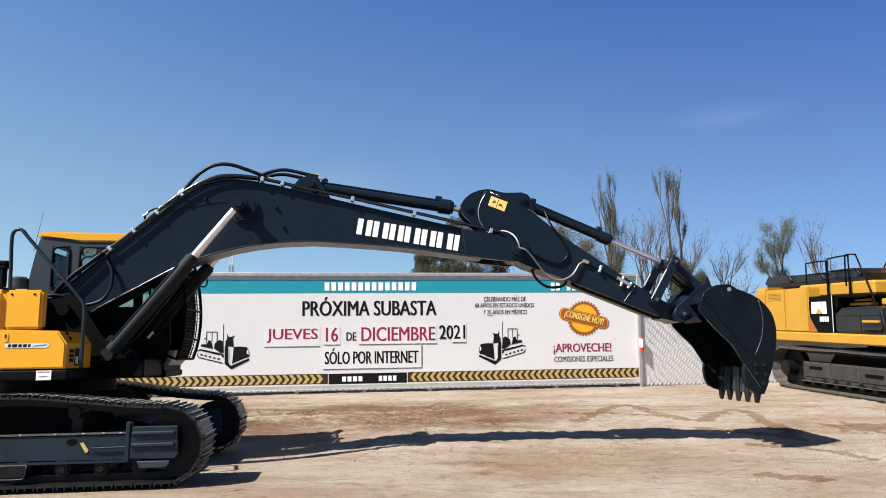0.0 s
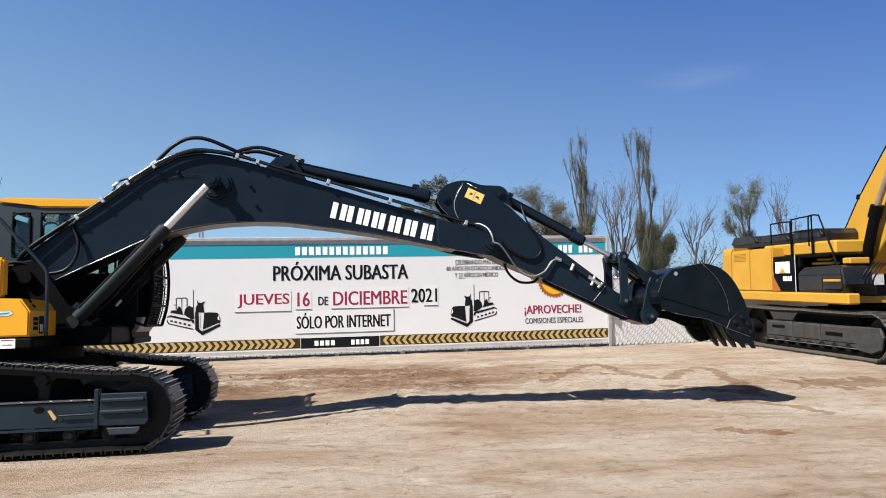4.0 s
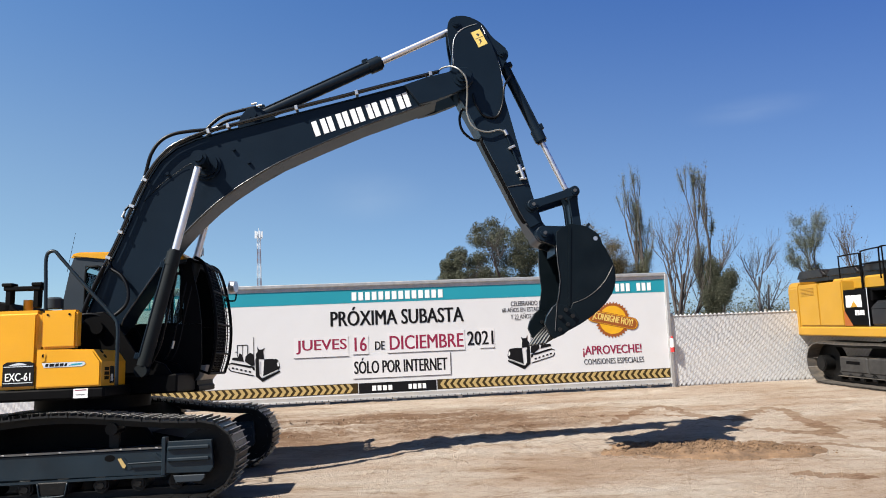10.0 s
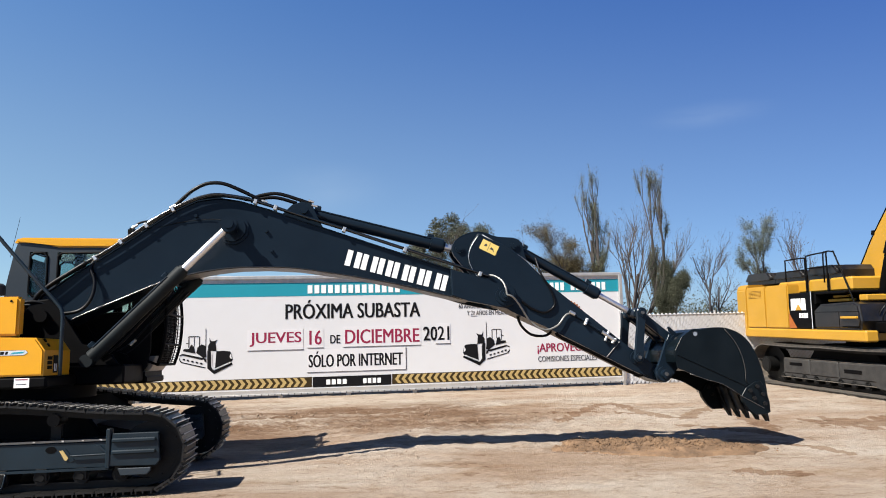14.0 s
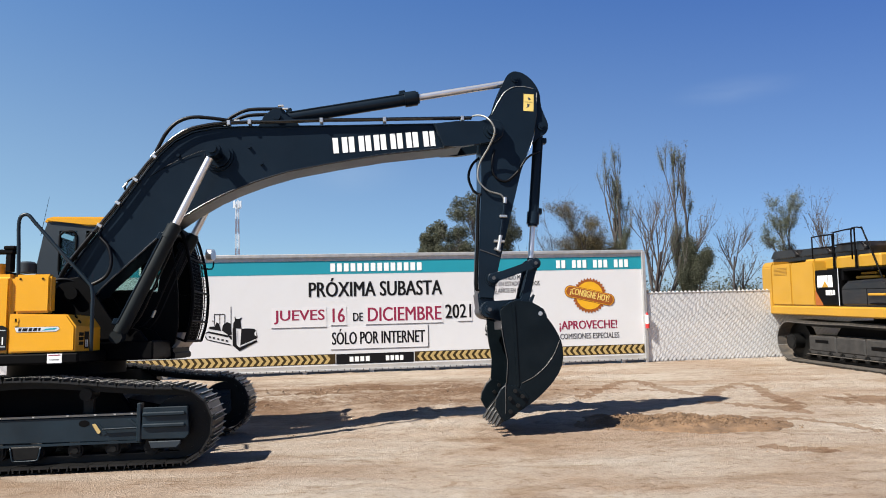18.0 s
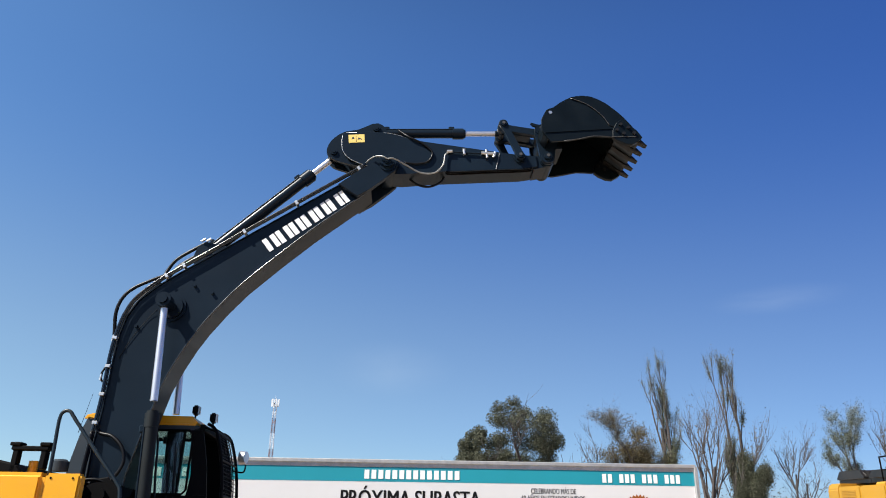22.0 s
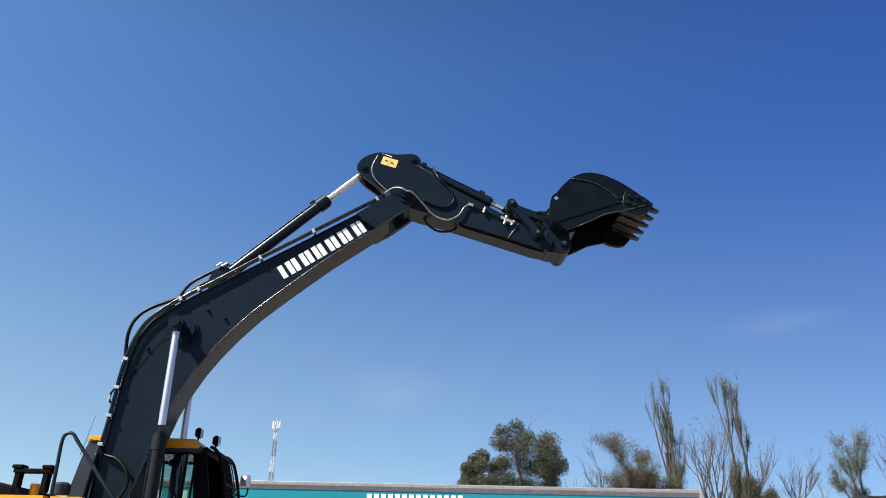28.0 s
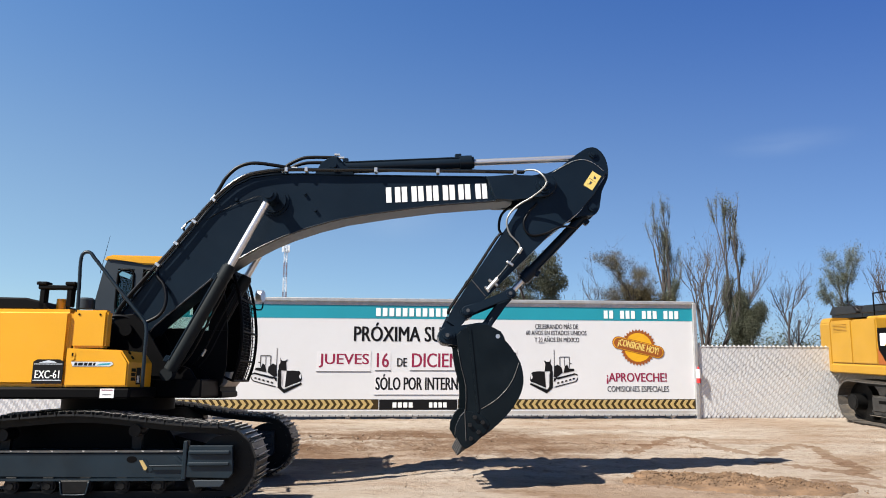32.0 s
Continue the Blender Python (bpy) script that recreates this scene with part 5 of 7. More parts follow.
    for rad, q in ((0.022, [(-0.02, -0.28, 0.10), (0.16, -0.30, 0.03), (0.40, -0.30, 0.05), (0.53, -0.29, 0.19), (0.56, -0.26, 0.40), (0.50, -0.22, 0.58), (0.55, -0.19, 0.70)]),
                   (0.024, [(1.42, -0.15, 1.30), (1.55, -0.17, 1.41), (1.72, -0.2, 1.545), (1.90, -0.2, 1.625), (2.10, -0.2, 1.615), (2.34, -0.18, 1.51), (2.58, -0.15, 1.38)]),
                   (0.021, [(0.50, -0.07, 0.69), (0.85, -0.06, 0.91), (1.15, -0.06, 1.11), (1.42, -0.06, 1.295), (1.72, -0.06, 1.445), (2.05, -0.06, 1.50), (2.4, -0.07, 1.44)]),
                   (0.021, [(0.60, 0.02, 0.76), (0.85, 0.02, 0.925), (1.15, 0.02, 1.12), (1.42, 0.02, 1.30), (1.72, 0.02, 1.45), (2.05, 0.02, 1.505), (2.4, 0.02, 1.44)]),
                   (0.014, [(0.99, -0.10, 0.99), (0.97, -0.12, 1.08), (1.05, -0.12, 1.15), (1.22, -0.10, 1.18)]),
                   (0.024, [(2.44, -0.12, 1.43), (2.58, -0.1, 1.48), (2.78, -0.1, 1.49), (3.05, -0.1, 1.40), (3.2, -0.1, 1.34)]),
                   (0.024, [(2.40, 0.05, 1.43), (2.56, 0.05, 1.47), (2.75, 0.05, 1.47), (3.0, 0.05, 1.39)]),
                   (0.0035, [(1.3, -0.206, 1.07), (1.6, -0.212, 1.13), (1.95, -0.215, 1.15), (2.12, -0.24, 1.12)])):
        part("boom_hose", tube(B(), q, rad, 8, 6), RUBBER, boom, "black hose arching over the boom")
    for x, z in ((1.46, 1.34), (1.20, 1.165), (1.00, 1.09), (0.52, 0.70), (2.60, 1.375), (3.2, 1.36), (3.24, 1.3)):
        part("hose_fitting", rod(B(), (x - 0.035, -0.18, z - (0.02 if x < 2 else -0.013)), (x + 0.035, -0.18, z + (0.02 if x < 2 else -0.013)), 0.016, seg=8), STEEL, boom)

    # arm, from the boom's pin to the bucket pin on the x axis
    arm = part("arm", B(), PAINT, e, "dark slate dipper arm")
    bm = B()
    side = [(-0.58, 0.17), (-0.66, 0.30), (-0.69, 0.45), (-0.66, 0.62), (-0.3, 0.64), (0.02, 0.60), (0.16, 0.545), (0.53, 0.42), (1.24, 0.265), (1.86, 0.13), (2.26, 0.075), (2.26, -0.115), (2.03, -0.135), (1.37, -0.128), (0.71, -0.12), (0.22, -0.135), (-0.12, -0.115), (-0.24, -0.02)]
    prism(bm, side, -0.205, 0.205, 0.010)
    bm.to_mesh(arm.data)
    bm.free()
    for s in (-0.13, 0.13):
        rim = smooth_points([(a, 0, b) for a, b in ((-0.55, 0.10), (-0.80, 0.20), (-0.90, 0.31), (-0.87, 0.46), (-0.77, 0.585), (-0.62, 0.675), (-0.42, 0.705), (-0.28, 0.76), (-0.16, 0.805), (-0.05, 0.78), (0.02, 0.68), (0.16, 0.54))], 4)
        er = prism(B(), [(-0.20, 0.0)] + [(p.x, p.z) for p in rim] + [(-0.3, 0.5)], s - 0.025, s + 0.025, 0.006)
        part("cylinder_ear", er, PAINT, arm)
    part("ear_web", prism(B(), [(-0.50, 0.12), (-0.62, 0.60), (-0.45, 0.66), (0.0, 0.62), (0.1, 0.5)], -0.10, 0.10), PAINT, arm)
    pn = rod(B(), (-0.795, -0.18, 0.329), (-0.795, 0.18, 0.329), 0.055, seg=16)
    rod(pn, (-0.795, -0.19, 0.329), (-0.795, 0.19, 0.329), 0.03, seg=10)
    part("ear_pin", pn, PAINT, arm)
    pn = rod(B(), (-0.136, -0.18, 0.708), (-0.136, 0.18, 0.708), 0.055, seg=16)
    rod(pn, (-0.136, -0.19, 0.708), (-0.136, 0.19, 0.708), 0.03, seg=10)
    part("ear_pin", pn, PAINT, arm)
    pn = rod(B(), (2.0, -0.30, 0.05), (2.0, 0.30, 0.05), 0.055, seg=16)
    rod(pn, (2.0, -0.225, 0.05), (2.0, 0.225, 0.05), 0.09, seg=20)
    part("link_pin", pn, PAINT, arm)
    part("pin_bolt", rod(B(), (2.0, -0.312, 0.05), (2.0, -0.30, 0.05), 0.025, seg=8), WORN, arm)
    bs = rod(B(), (2.412, -0.20, 0), (2.412, 0.20, 0), 0.115, seg=24)
    prism(bs, [(2.2, 0.07), (2.41, 0.11), (2.41, -0.11), (2.2, -0.14)], -0.18, 0.18)
    rod(bs, (2.412, -0.32, 0), (2.412, 0.32, 0), 0.06, seg=16)
    part("arm_nose", bs, PAINT, arm)
    ps = B()
    rod(ps, (-0.02, -0.215, 0.0), (-0.02, 0.215, 0.0), 0.15, seg=24)
    part("pivot_boss", ps, PAINT, arm)
    part("safety_decal", box(B(), -0.565, -0.325, -0.2085, -0.205, 0.445, 0.585), STICKER, arm, "yellow warning decal")
    part("decal_mark", flat(B(), [(-0.52, 0.50), (-0.475, 0.515), (-0.49, 0.545), (-0.515, 0.53)], -0.2085, 0.0015), INK_GREY, arm)
    part("decal_mark", flat(B(), [(-0.43, 0.495), (-0.39, 0.50), (-0.36, 0.475), (-0.385, 0.52), (-0.42, 0.53)], -0.2085, 0.0015), INK_GREY, arm)
    part("decal_mark", box(B(), -0.455, -0.449, -0.210, -0.2085, 0.46, 0.57), INK_GREY, arm)
    rib = B()
    rod(rib, (1.62, -0.207, -0.12), (1.70, -0.207, 0.14), 0.008, seg=6)
    part("weld_rib", rib, WORN, arm)
    for y, z in ((-0.20, -0.146), (-0.165, -0.158)):
        part("arm_tube", tube(B(), [(0.86, y, z + 0.03), (0.95, y, z), (1.5, y, z), (2.08, y, z - 0.008), (2.16, y, z + 0.02)], 0.014, 8, 3), BLACK, arm)
    part("edge_line", tube(B(), [(-0.24, -0.207, 0.0), (-0.52, -0.207, 0.14), (-0.64, -0.207, 0.27), (-0.67, -0.207, 0.42), (-0.65, -0.207, 0.58)], 0.004, 6, 4), STEEL, arm)
    part("edge_line", tube(B(), [(-0.6, -0.2, 0.63), (0.02, -0.2, 0.595), (0.3, -0.2, 0.50)], 0.003, 6, 2), STEEL, arm)
    gh = tube(B(), [(0.0, -0.435, 0.0), (0.06, -0.435, 0.01), (0.14, -0.40, -0.005), (0.27, -0.33, -0.06), (0.47, -0.27, -0.16), (0.68, -0.26, -0.17), (0.82, -0.25, -0.04), (0.87, -0.24, 0.14), (0.95, -0.23, 0.20)], 0.0125, 8, 6)
    part("grey_hose", gh, HOSE_GREY, arm, "light grey braided hose")
    ap = B()
    rod(ap, (0.95, -0.23, 0.20), (1.55, -0.23, 0.13), 0.013, seg=8)
    part("arm_pipe", ap, PAINT, arm)
    part("pipe_clamp", box(B(), 1.142, 1.178, -0.26, -0.205, 0.13, 0.23, 0.008), STEEL, arm)
    vt = rod(B(), (1.42, -0.235, 0.15), (1.62, -0.235, 0.12), 0.026, seg=10)
    rod(vt, (1.5, -0.235, 0.06), (1.5, -0.235, 0.2), 0.02, seg=8)
    part("shutoff_valve", vt, STEEL, arm)
    part("valve_lever", rod(B(), (1.6, -0.235, 0.07), (1.63, -0.235, 0.15), 0.02, seg=8), STEEL, arm)
    part("hose_fitting", rod(B(), (0.9, -0.235, 0.2), (0.98, -0.235, 0.2), 0.026, seg=8), STEEL, arm)
    hb = tube(B(), [(0.20, -0.1, 0.70), (0.34, -0.22, 0.50), (0.55, -0.225, 0.36), (0.68, -0.225, 0.20), (0.60, -0.225, 0.05), (0.42, -0.225, 0.02), (0.25, -0.225, 0.05)], 0.015, 8, 6)
    tube(hb, [(0.30, -0.02, -0.10), (0.42, -0.02, -0.22), (0.60, -0.02, -0.27), (0.78, -0.02, -0.20), (0.84, -0.02, -0.10)], 0.018, 8, 6)
    part("black_hose", hb, RUBBER, arm)

    # bucket, from its pin towards the tooth tips on the x axis
    bucket = part("bucket", B(), PAINT_WORN, e, "dark slate digging bucket with worn edges")
    bm = B()
    hw = 0.54
    shell = [(-0.03, 0.16), (-0.10, 0.30), (-0.06, 0.48), (0.06, 0.64), (0.22, 0.77), (0.42, 0.865), (0.60, 0.885), (0.76, 0.85), (0.92, 0.75), (1.08, 0.59), (1.20, 0.43), (1.29, 0.28), (1.36, 0.14)]
    inner = []
    shell = [(p.x, p.z) for p in smooth_points([(a, 0, b) for a, b in shell], 3)]
    for i, p in enumerate(shell):
        a, b = shell[max(i - 1, 0)], shell[min(i + 1, len(shell) - 1)]
        d = Vector((b[0] - a[0], b[1] - a[1])).normalized()
        inner.append((p[0] + d.y * 0.03, p[1] - d.x * 0.03))
    prism(bm, shell + inner[::-1], -hw, hw)
    part("cutting_lip", prism(B(), [(1.16, 0.34), (1.40, 0.10), (1.37, 0.07), (1.12, 0.31)], -hw, hw, 0.006), CAB_SLATE, bucket)
    bm.to_mesh(bucket.data)
    bm.free()
    plate2 = [(0.02, 0.10), (-0.03, 0.17), (-0.10, 0.30), (-0.08, 0.50), (-0.02, 0.60), (0.02, 0.66), (0.08, 0.69), (0.14, 0.70), (0.24, 0.775), (0.42, 0.865), (0.60, 0.885), (0.76, 0.85), (0.92, 0.75), (1.08, 0.59), (1.20, 0.43), (1.29, 0.28), (1.36, 0.14), (1.30, 0.09), (1.0, 0.13), (0.66, 0.165), (0.3, 0.11)]
    plate2 = plate2[:7] + [(p.x, p.z) for p in smooth_points([(a, 0, b) for a, b in plate2[7:17]], 4)] + plate2[17:]
    for s in (-1, 1):
        sp = B()
        prism(sp, plate2, s * hw - 0.015, s * hw + 0.015, 0.004)
        sp = part("side_plate", sp, PAINT_WORN, bucket)
        y0, y1 = (s * hw + 0.015, s * hw + 0.027) if s > 0 else (s * hw - 0.027, s * hw - 0.015)
        edge = B()
        outer = [(p.x, p.z) for p in smooth_points([(0.42, 0, 0.865), (0.60, 0, 0.885), (0.76, 0, 0.85), (0.92, 0, 0.75), (1.08, 0, 0.59), (1.20, 0, 0.43), (1.29, 0, 0.28)], 4)]
        inn = [(1.10, 0.27), (0.94, 0.33), (0.86, 0.50), (0.74, 0.65), (0.60, 0.76), (0.42, 0.845)]
        prism(edge, outer + inn, y0, y1, 0.003)
        part("heel_plate", edge, PAINT_WORN, sp)
        bar = B()
        prism(bar, [(-0.06, 0.255), (-0.05, 0.285), (0.98, 0.30), (0.98, 0.275)], y0, y1)
        part("stiffener", bar, PAINT_WORN, sp)
        cut = B()
        prism(cut, [(0.95, 0.13), (1.00, 0.07), (1.12, 0.0), (1.22, -0.02), (1.34, 0.04), (1.40, 0.10), (1.34, 0.22), (1.22, 0.36), (1.12, 0.42), (1.05, 0.37), (0.97, 0.25)], s * hw - 0.034, s * hw + 0.034, 0.006)
        cut = part("side_cutter", cut, PAINT_WORN, sp)
        for x, z in ((1.03, 0.24), (1.10, 0.33), (1.12, 0.17), (1.21, 0.27), (1.28, 0.17)):
            part("bolt", rod(B(), (x, s * hw - 0.062, z), (x, s * hw + 0.062, z), 0.026, seg=8), TOOTH, bucket)
    for s in (-1, 1):
        wl = B()
        y = s * (hw + 0.029)
        tube(wl, [(0.94, y, 0.33), (0.86, y, 0.50), (0.74, y, 0.65), (0.60, y, 0.76), (0.42, y, 0.845)], 0.004, 5, 3)
        rod(wl, (0.93, y + 0.01 * s, 0.125), (1.30, y + 0.01 * s, 0.11), 0.005, seg=5)
        tube(wl, [(0.20, y - 0.006 * s, 0.10), (0.45, y - 0.006 * s, 0.128), (0.66, y - 0.006 * s, 0.163), (0.93, y - 0.006 * s, 0.137)], 0.004, 5, 2)
        part("scraped_edge", wl, WORN, bucket, "bright scraped steel edge")
    first = None
    for i in range(5):
        y = -0.46 + 0.23 * i
        m = Matrix.Translation((0, y, 0))
        if first is None:
            tt = B()
            prism(tt, [(1.12, 0.38), (1.24, 0.33), (1.31, 0.215), (1.36, 0.165), (1.475, -0.005), (1.455, -0.012), (1.34, 0.06), (1.22, 0.17), (1.11, 0.28)], -0.048, 0.048, 0.014)
            first = part("tooth", tt, TOOTH, bucket, "worn pointed digging tooth")
            first.matrix_basis = m
        else:
            share("tooth", first, m, bucket)
    for s in (-0.24, 0.24):
        ear = B()
        prism(ear, [(0.10 * math.cos(a) * 1.1, 0.11 * math.sin(a)) for a in (math.pi + k * math.pi / 8 for k in range(9))] + [(0.14, 0.12), (0.30, 0.50), (0.25, 0.76), (0.10, 0.66), (-0.02, 0.60), (-0.13, 0.52), (-0.135, 0.42), (-0.12, 0.25)], s - 0.025, s + 0.025, 0.008)
        part("ear", ear, PAINT, bucket)
    # no hole cut: a bright disc imitates pale background seen through the eye
    for s in (-1, 1):
        part("lifting_eye", rod(B(), (0.075, s * hw - 0.019, 0.615), (0.075, s * hw + 0.019, 0.615), 0.028, seg=14), STEEL, bucket)
    hk = B()
    prism(hk, [(-0.06, 0.52), (-0.15, 0.56), (-0.19, 0.60), (-0.17, 0.62), (-0.10, 0.59), (-0.03, 0.57)], -0.29, -0.25, 0.006)
    part("pin_stop", hk, PAINT, bucket)
    for x, z in ((0.0, 0.0), (-0.043, 0.488)):
        for y0 in (-0.352, 0.338):
            part("pin_bolt", rod(B(), (x, y0, z), (x, y0 + 0.014, z), 0.026, seg=8), WORN, bucket)
    pn = rod(B(), (-0.043, -0.30, 0.488), (-0.043, 0.30, 0.488), 0.055, seg=16)
    rod(pn, (0, -0.34, 0), (0, 0.34, 0), 0.055, seg=16)
    rod(pn, (0, -0.29, 0), (0, -0.265, 0), 0.10, seg=18)
    rod(pn, (0, 0.265, 0), (0, 0.29, 0), 0.10, seg=18)
    rod(pn, (-0.043, -0.285, 0.488), (-0.043, -0.265, 0.488), 0.085, seg=18)
    part("bucket_pin", pn, PAINT, bucket)
    tq = B()
    box(tq, -0.02, 0.26, -0.24, 0.24, 0.16, 0.20)
    part("torque_tube", tq, PAINT, bucket)

    # links and cylinders
    def bar_link(name, length, y, half, r0, r1):
        b = B()
        pts = [(r0 * math.cos(a), r0 * math.sin(a)) for a in (1.9 + k * 0.31 for k in range(9))]
        pts += [(0.14, -r0 * 0.55), (length - 0.14, -r0 * 0.55)]
        pts += [(length + r1 * math.cos(a), r1 * math.sin(a)) for a in (-1.24 + k * 0.31 for k in range(9))]
        pts += [(length - 0.14, r0 * 0.55), (0.14, r0 * 0.55)]
        for s in y:
            prism(b, pts, s - half, s + half, 0.01)
        rod(b, (0, min(y) - half - 0.02, 0), (0, max(y) + half + 0.02, 0), 0.05, seg=14)
        rod(b, (length, min(y) - half - 0.02, 0), (length, max(y) + half + 0.02, 0), 0.05, seg=14)
        link = part(name, b, PAINT, e)
        for x in (0, length):
            part("pin_bolt", rod(B(), (x, min(y) - half - 0.032, 0), (x, min(y) - half - 0.02, 0), 0.024, seg=8), WORN, link)
        return link

    side_link = bar_link("side_link", 0.60, (-0.27, 0.27), 0.03, 0.075, 0.075)
    bucket_link = bar_link("bucket_link", 0.575, (-0.15, 0.15), 0.045, 0.08, 0.08)
    bm = B()
    box(bm, 0.12, 0.46, -0.12, 0.12, -0.035, 0.035, 0.01)
    part("cross_plate", bm, PAINT, bucket_link)

    def cylinder(name, y, length, r, rod_len, rr, mat=PAINT, gland=1.26):
        b = rod(B(), (0.06, y, 0), (length - 0.18, y, 0), r, seg=24)
        rod(b, (length - 0.20, y, 0), (length - 0.03, y, 0), r * gland, seg=24)
        rod(b, (length - 0.03, y, 0), (length, y, 0), r * gland * 0.8, seg=24)
        rod(b, (0, y - r * 0.9, 0), (0, y + r * 0.9, 0), r * 0.95, seg=18)
        barrel = part(name + "_barrel", b, mat, e)
        b = B()
        box(b, 0.12, 0.20, y - 0.04, y + 0.04, r - 0.01, r + 0.05, 0.01)
        box(b, length - 0.26, length - 0.17, y - 0.045, y + 0.045, r - 0.01, r + 0.045, 0.01)
        rod(b, (0.16, y - r * 0.75, r * 0.75), (length - 0.2, y - r * 0.75, r * 0.75), 0.012, seg=6)
        part("oil_port", b, PAINT, barrel)
        b = rod(B(), (-rod_len, y, 0), (-0.06, y, 0), rr, seg=20)
        rd = part(name + "_rod", b, CHROME, e, "polished chrome piston rod")
        b = rod(B(), (0, y - r * 0.8, 0), (0, y + r * 0.8, 0), r * 0.85, seg=18)
        rod(b, (-0.10, y, 0), (-0.03, y, 0), rr * 1.25, seg=16)
        part("rod_eye", b, PAINT, rd)
        return barrel, rd

    arm_cyl = cylinder("arm_cylinder", 0.0, 1.93, 0.082, 1.85, 0.046)
    bucket_cyl = cylinder("bucket_cylinder", 0.0, 1.38, 0.068, 1.02, 0.038)
    boom_cyls = [cylinder("boom_cylinder", s * 0.47, 1.52, 0.080, 1.3, 0.046, CYLINDER, 1.07) for s in (-1, 1)]
    for barrel, _ in boom_cyls:
        s = -1 if barrel is boom_cyls[0][0] else 1
        for off, up in ((0.105, 0.03), (0.10, -0.05)):
            yy = s * 0.47 - off * s
            part("cylinder_hose", tube(B(), [(0.10, yy, up), (0.35, yy, up - 0.05), (0.8, yy, up - 0.03), (1.15, yy, up - 0.02), (1.30, yy + 0.04 * s, up)], 0.014, 6, 4), RUBBER, barrel)
        part("hose_fitting", rod(B(), (0.30, s * 0.36, -0.03), (0.40, s * 0.36, -0.03), 0.020, seg=8), STEEL, barrel)
    return dict(thing=e, boom=boom, arm=arm, bucket=bucket, side_link=side_link, bucket_link=bucket_link, arm_cyl=arm_cyl, bucket_cyl=bucket_cyl, boom_cyls=boom_cyls)


MOVING = build_excavator()


# ---- parked yellow excavator ----
def build_parked():
    m = Matrix.Translation((10.60, 16.1, 0)) @ Matrix.Rotation(radians(-88), 4, "Z")
    e = thing("parked_excavator", "large yellow crawler excavator parked beside the fence", "excavator", m)
    upper = m.inverted() @ Matrix.Translation((10.72, 15.50, 0)) @ Matrix.Rotation(radians(-83.2), 4, "Z")
    for s in (-1, 1):
        y = s * 1.30
        build_track(e, y, 0.40, 1.95, -2.05, 0.50, 0.52, 0.455, 0.215, TRACK_TAN, True)
        fr = B()
        for x0, x1 in ((-1.55, -0.62), (-0.60, 0.30), (0.32, 1.40)):
            box(fr, x0, x1, y - 0.22, y + 0.2, 0.30, 0.66, 0.03)
        box(fr, -1.6, 1.45, y - 0.2, y + 0.2, 0.22, 0.34, 0.02)
        f2 = part("track_frame", fr, TRACK_GREY, e, "dusty grey track frame")
        g = B()
        prism(g, [(1.40, 0.20), (1.40, 0.68), (2.05, 0.68), (2.12, 0.50), (2.05, 0.24), (1.8, 0.14)], y - 0.26, y - 0.18, 0.02)
        part("idler_guard", g, TRACK_GREY, f2)
        part("slot", box(B(), -1.3, -0.85, y - 0.226, y - 0.218, 0.50, 0.57), BLACK, f2)
        part("dusty_ledge", box(B(), -1.62, 1.45, y - 0.235, y - 0.19, 0.205, 0.225, 0.006), TRACK_TAN, f2)
        part("dusty_ledge", box(B(), -1.53, 1.40, y - 0.20, y + 0.15, 0.660, 0.668), TRACK_TAN, f2)
        part("slot", box(B(), 0.5, 1.0, y - 0.226, y - 0.218, 0.44, 0.52), BLACK, f2)
        sp = rod(B(), (-2.05, y - 0.08, 0.52), (-2.05, y + 0.08, 0.52), 0.40, seg=26)
        rod(sp, (-2.05, y - 0.33, 0.49), (-2.05, y + 0.2, 0.49), 0.185, seg=22)
        rod(sp, (-2.05, y - 0.345, 0.49), (-2.05, y - 0.33, 0.49), 0.15, seg=22)
        part("sprocket", sp, TRACK, e)
        idl = rod(B(), (1.95, y - 0.1, 0.5), (1.95, y + 0.1, 0.5), 0.37, seg=26)
        part("idler", idl, TRACK, e)
        first = None
        for i in range(9):
            mm = Matrix.Translation((-1.6 + i * 0.39, y, 0))
            if first is None:
                rb = rod(B(), (0, -0.2, 0.21), (0, 0.2, 0.21), 0.095, seg=14)
                box(rb, -0.06, 0.06, -0.23, -0.2, 0.15, 0.26, 0.01)
                first = part("roller", rb, TRACK, e)
                first.matrix_basis = mm
            else:
                share("roller", first, mm, e)
    car = B()
    prism(car, [(-1.3, 0.5), (1.3, 0.5), (0.9, 0.95), (0.6, 1.02), (-0.6, 1.02), (-0.9, 0.95)], -1.1, 1.1, 0.03)
    part("car_body", car, BLACK, e)
    part("swing_ring", rod(B(), (0, 0, 1.0), (0, 0, 1.13), 0.8, seg=36), BLACK, e)
    for ob in e.children:
        ob.matrix_basis = upper @ ob.matrix_basis
    cw = B()
    pts = [(-2.35, -1.56), (-2.95, -1.50), (-3.25, -1.30), (-3.42, -0.7), (-3.46, 0.0), (-3.42, 0.7), (-3.25, 1.30), (-2.95, 1.5), (-2.35, 1.56)]
    lo = [cw.verts.new((a, b, 1.13)) for a, b in pts]
    mid = [cw.verts.new((a, b, 2.36)) for a, b in pts]
    hi = [cw.verts.new((a * 0.985, b * 0.97, 2.50)) for a, b in pts]
    n = len(pts)
    for a, b in ((lo, mid), (mid, hi)):
        for i in range(n):
            cw.faces.new((a[i], a[(i + 1) % n], b[(i + 1) % n], b[i]))
    cw.faces.new(lo[::-1])
    cw.faces.new(hi)
    bmesh.ops.recalc_face_normals(cw, faces=cw.faces)
    bevelled(cw, cw.faces, 0.03, 2)
    part("counterweight", cw, CAT_Y, e, "yellow rounded counterweight")
    base = B()
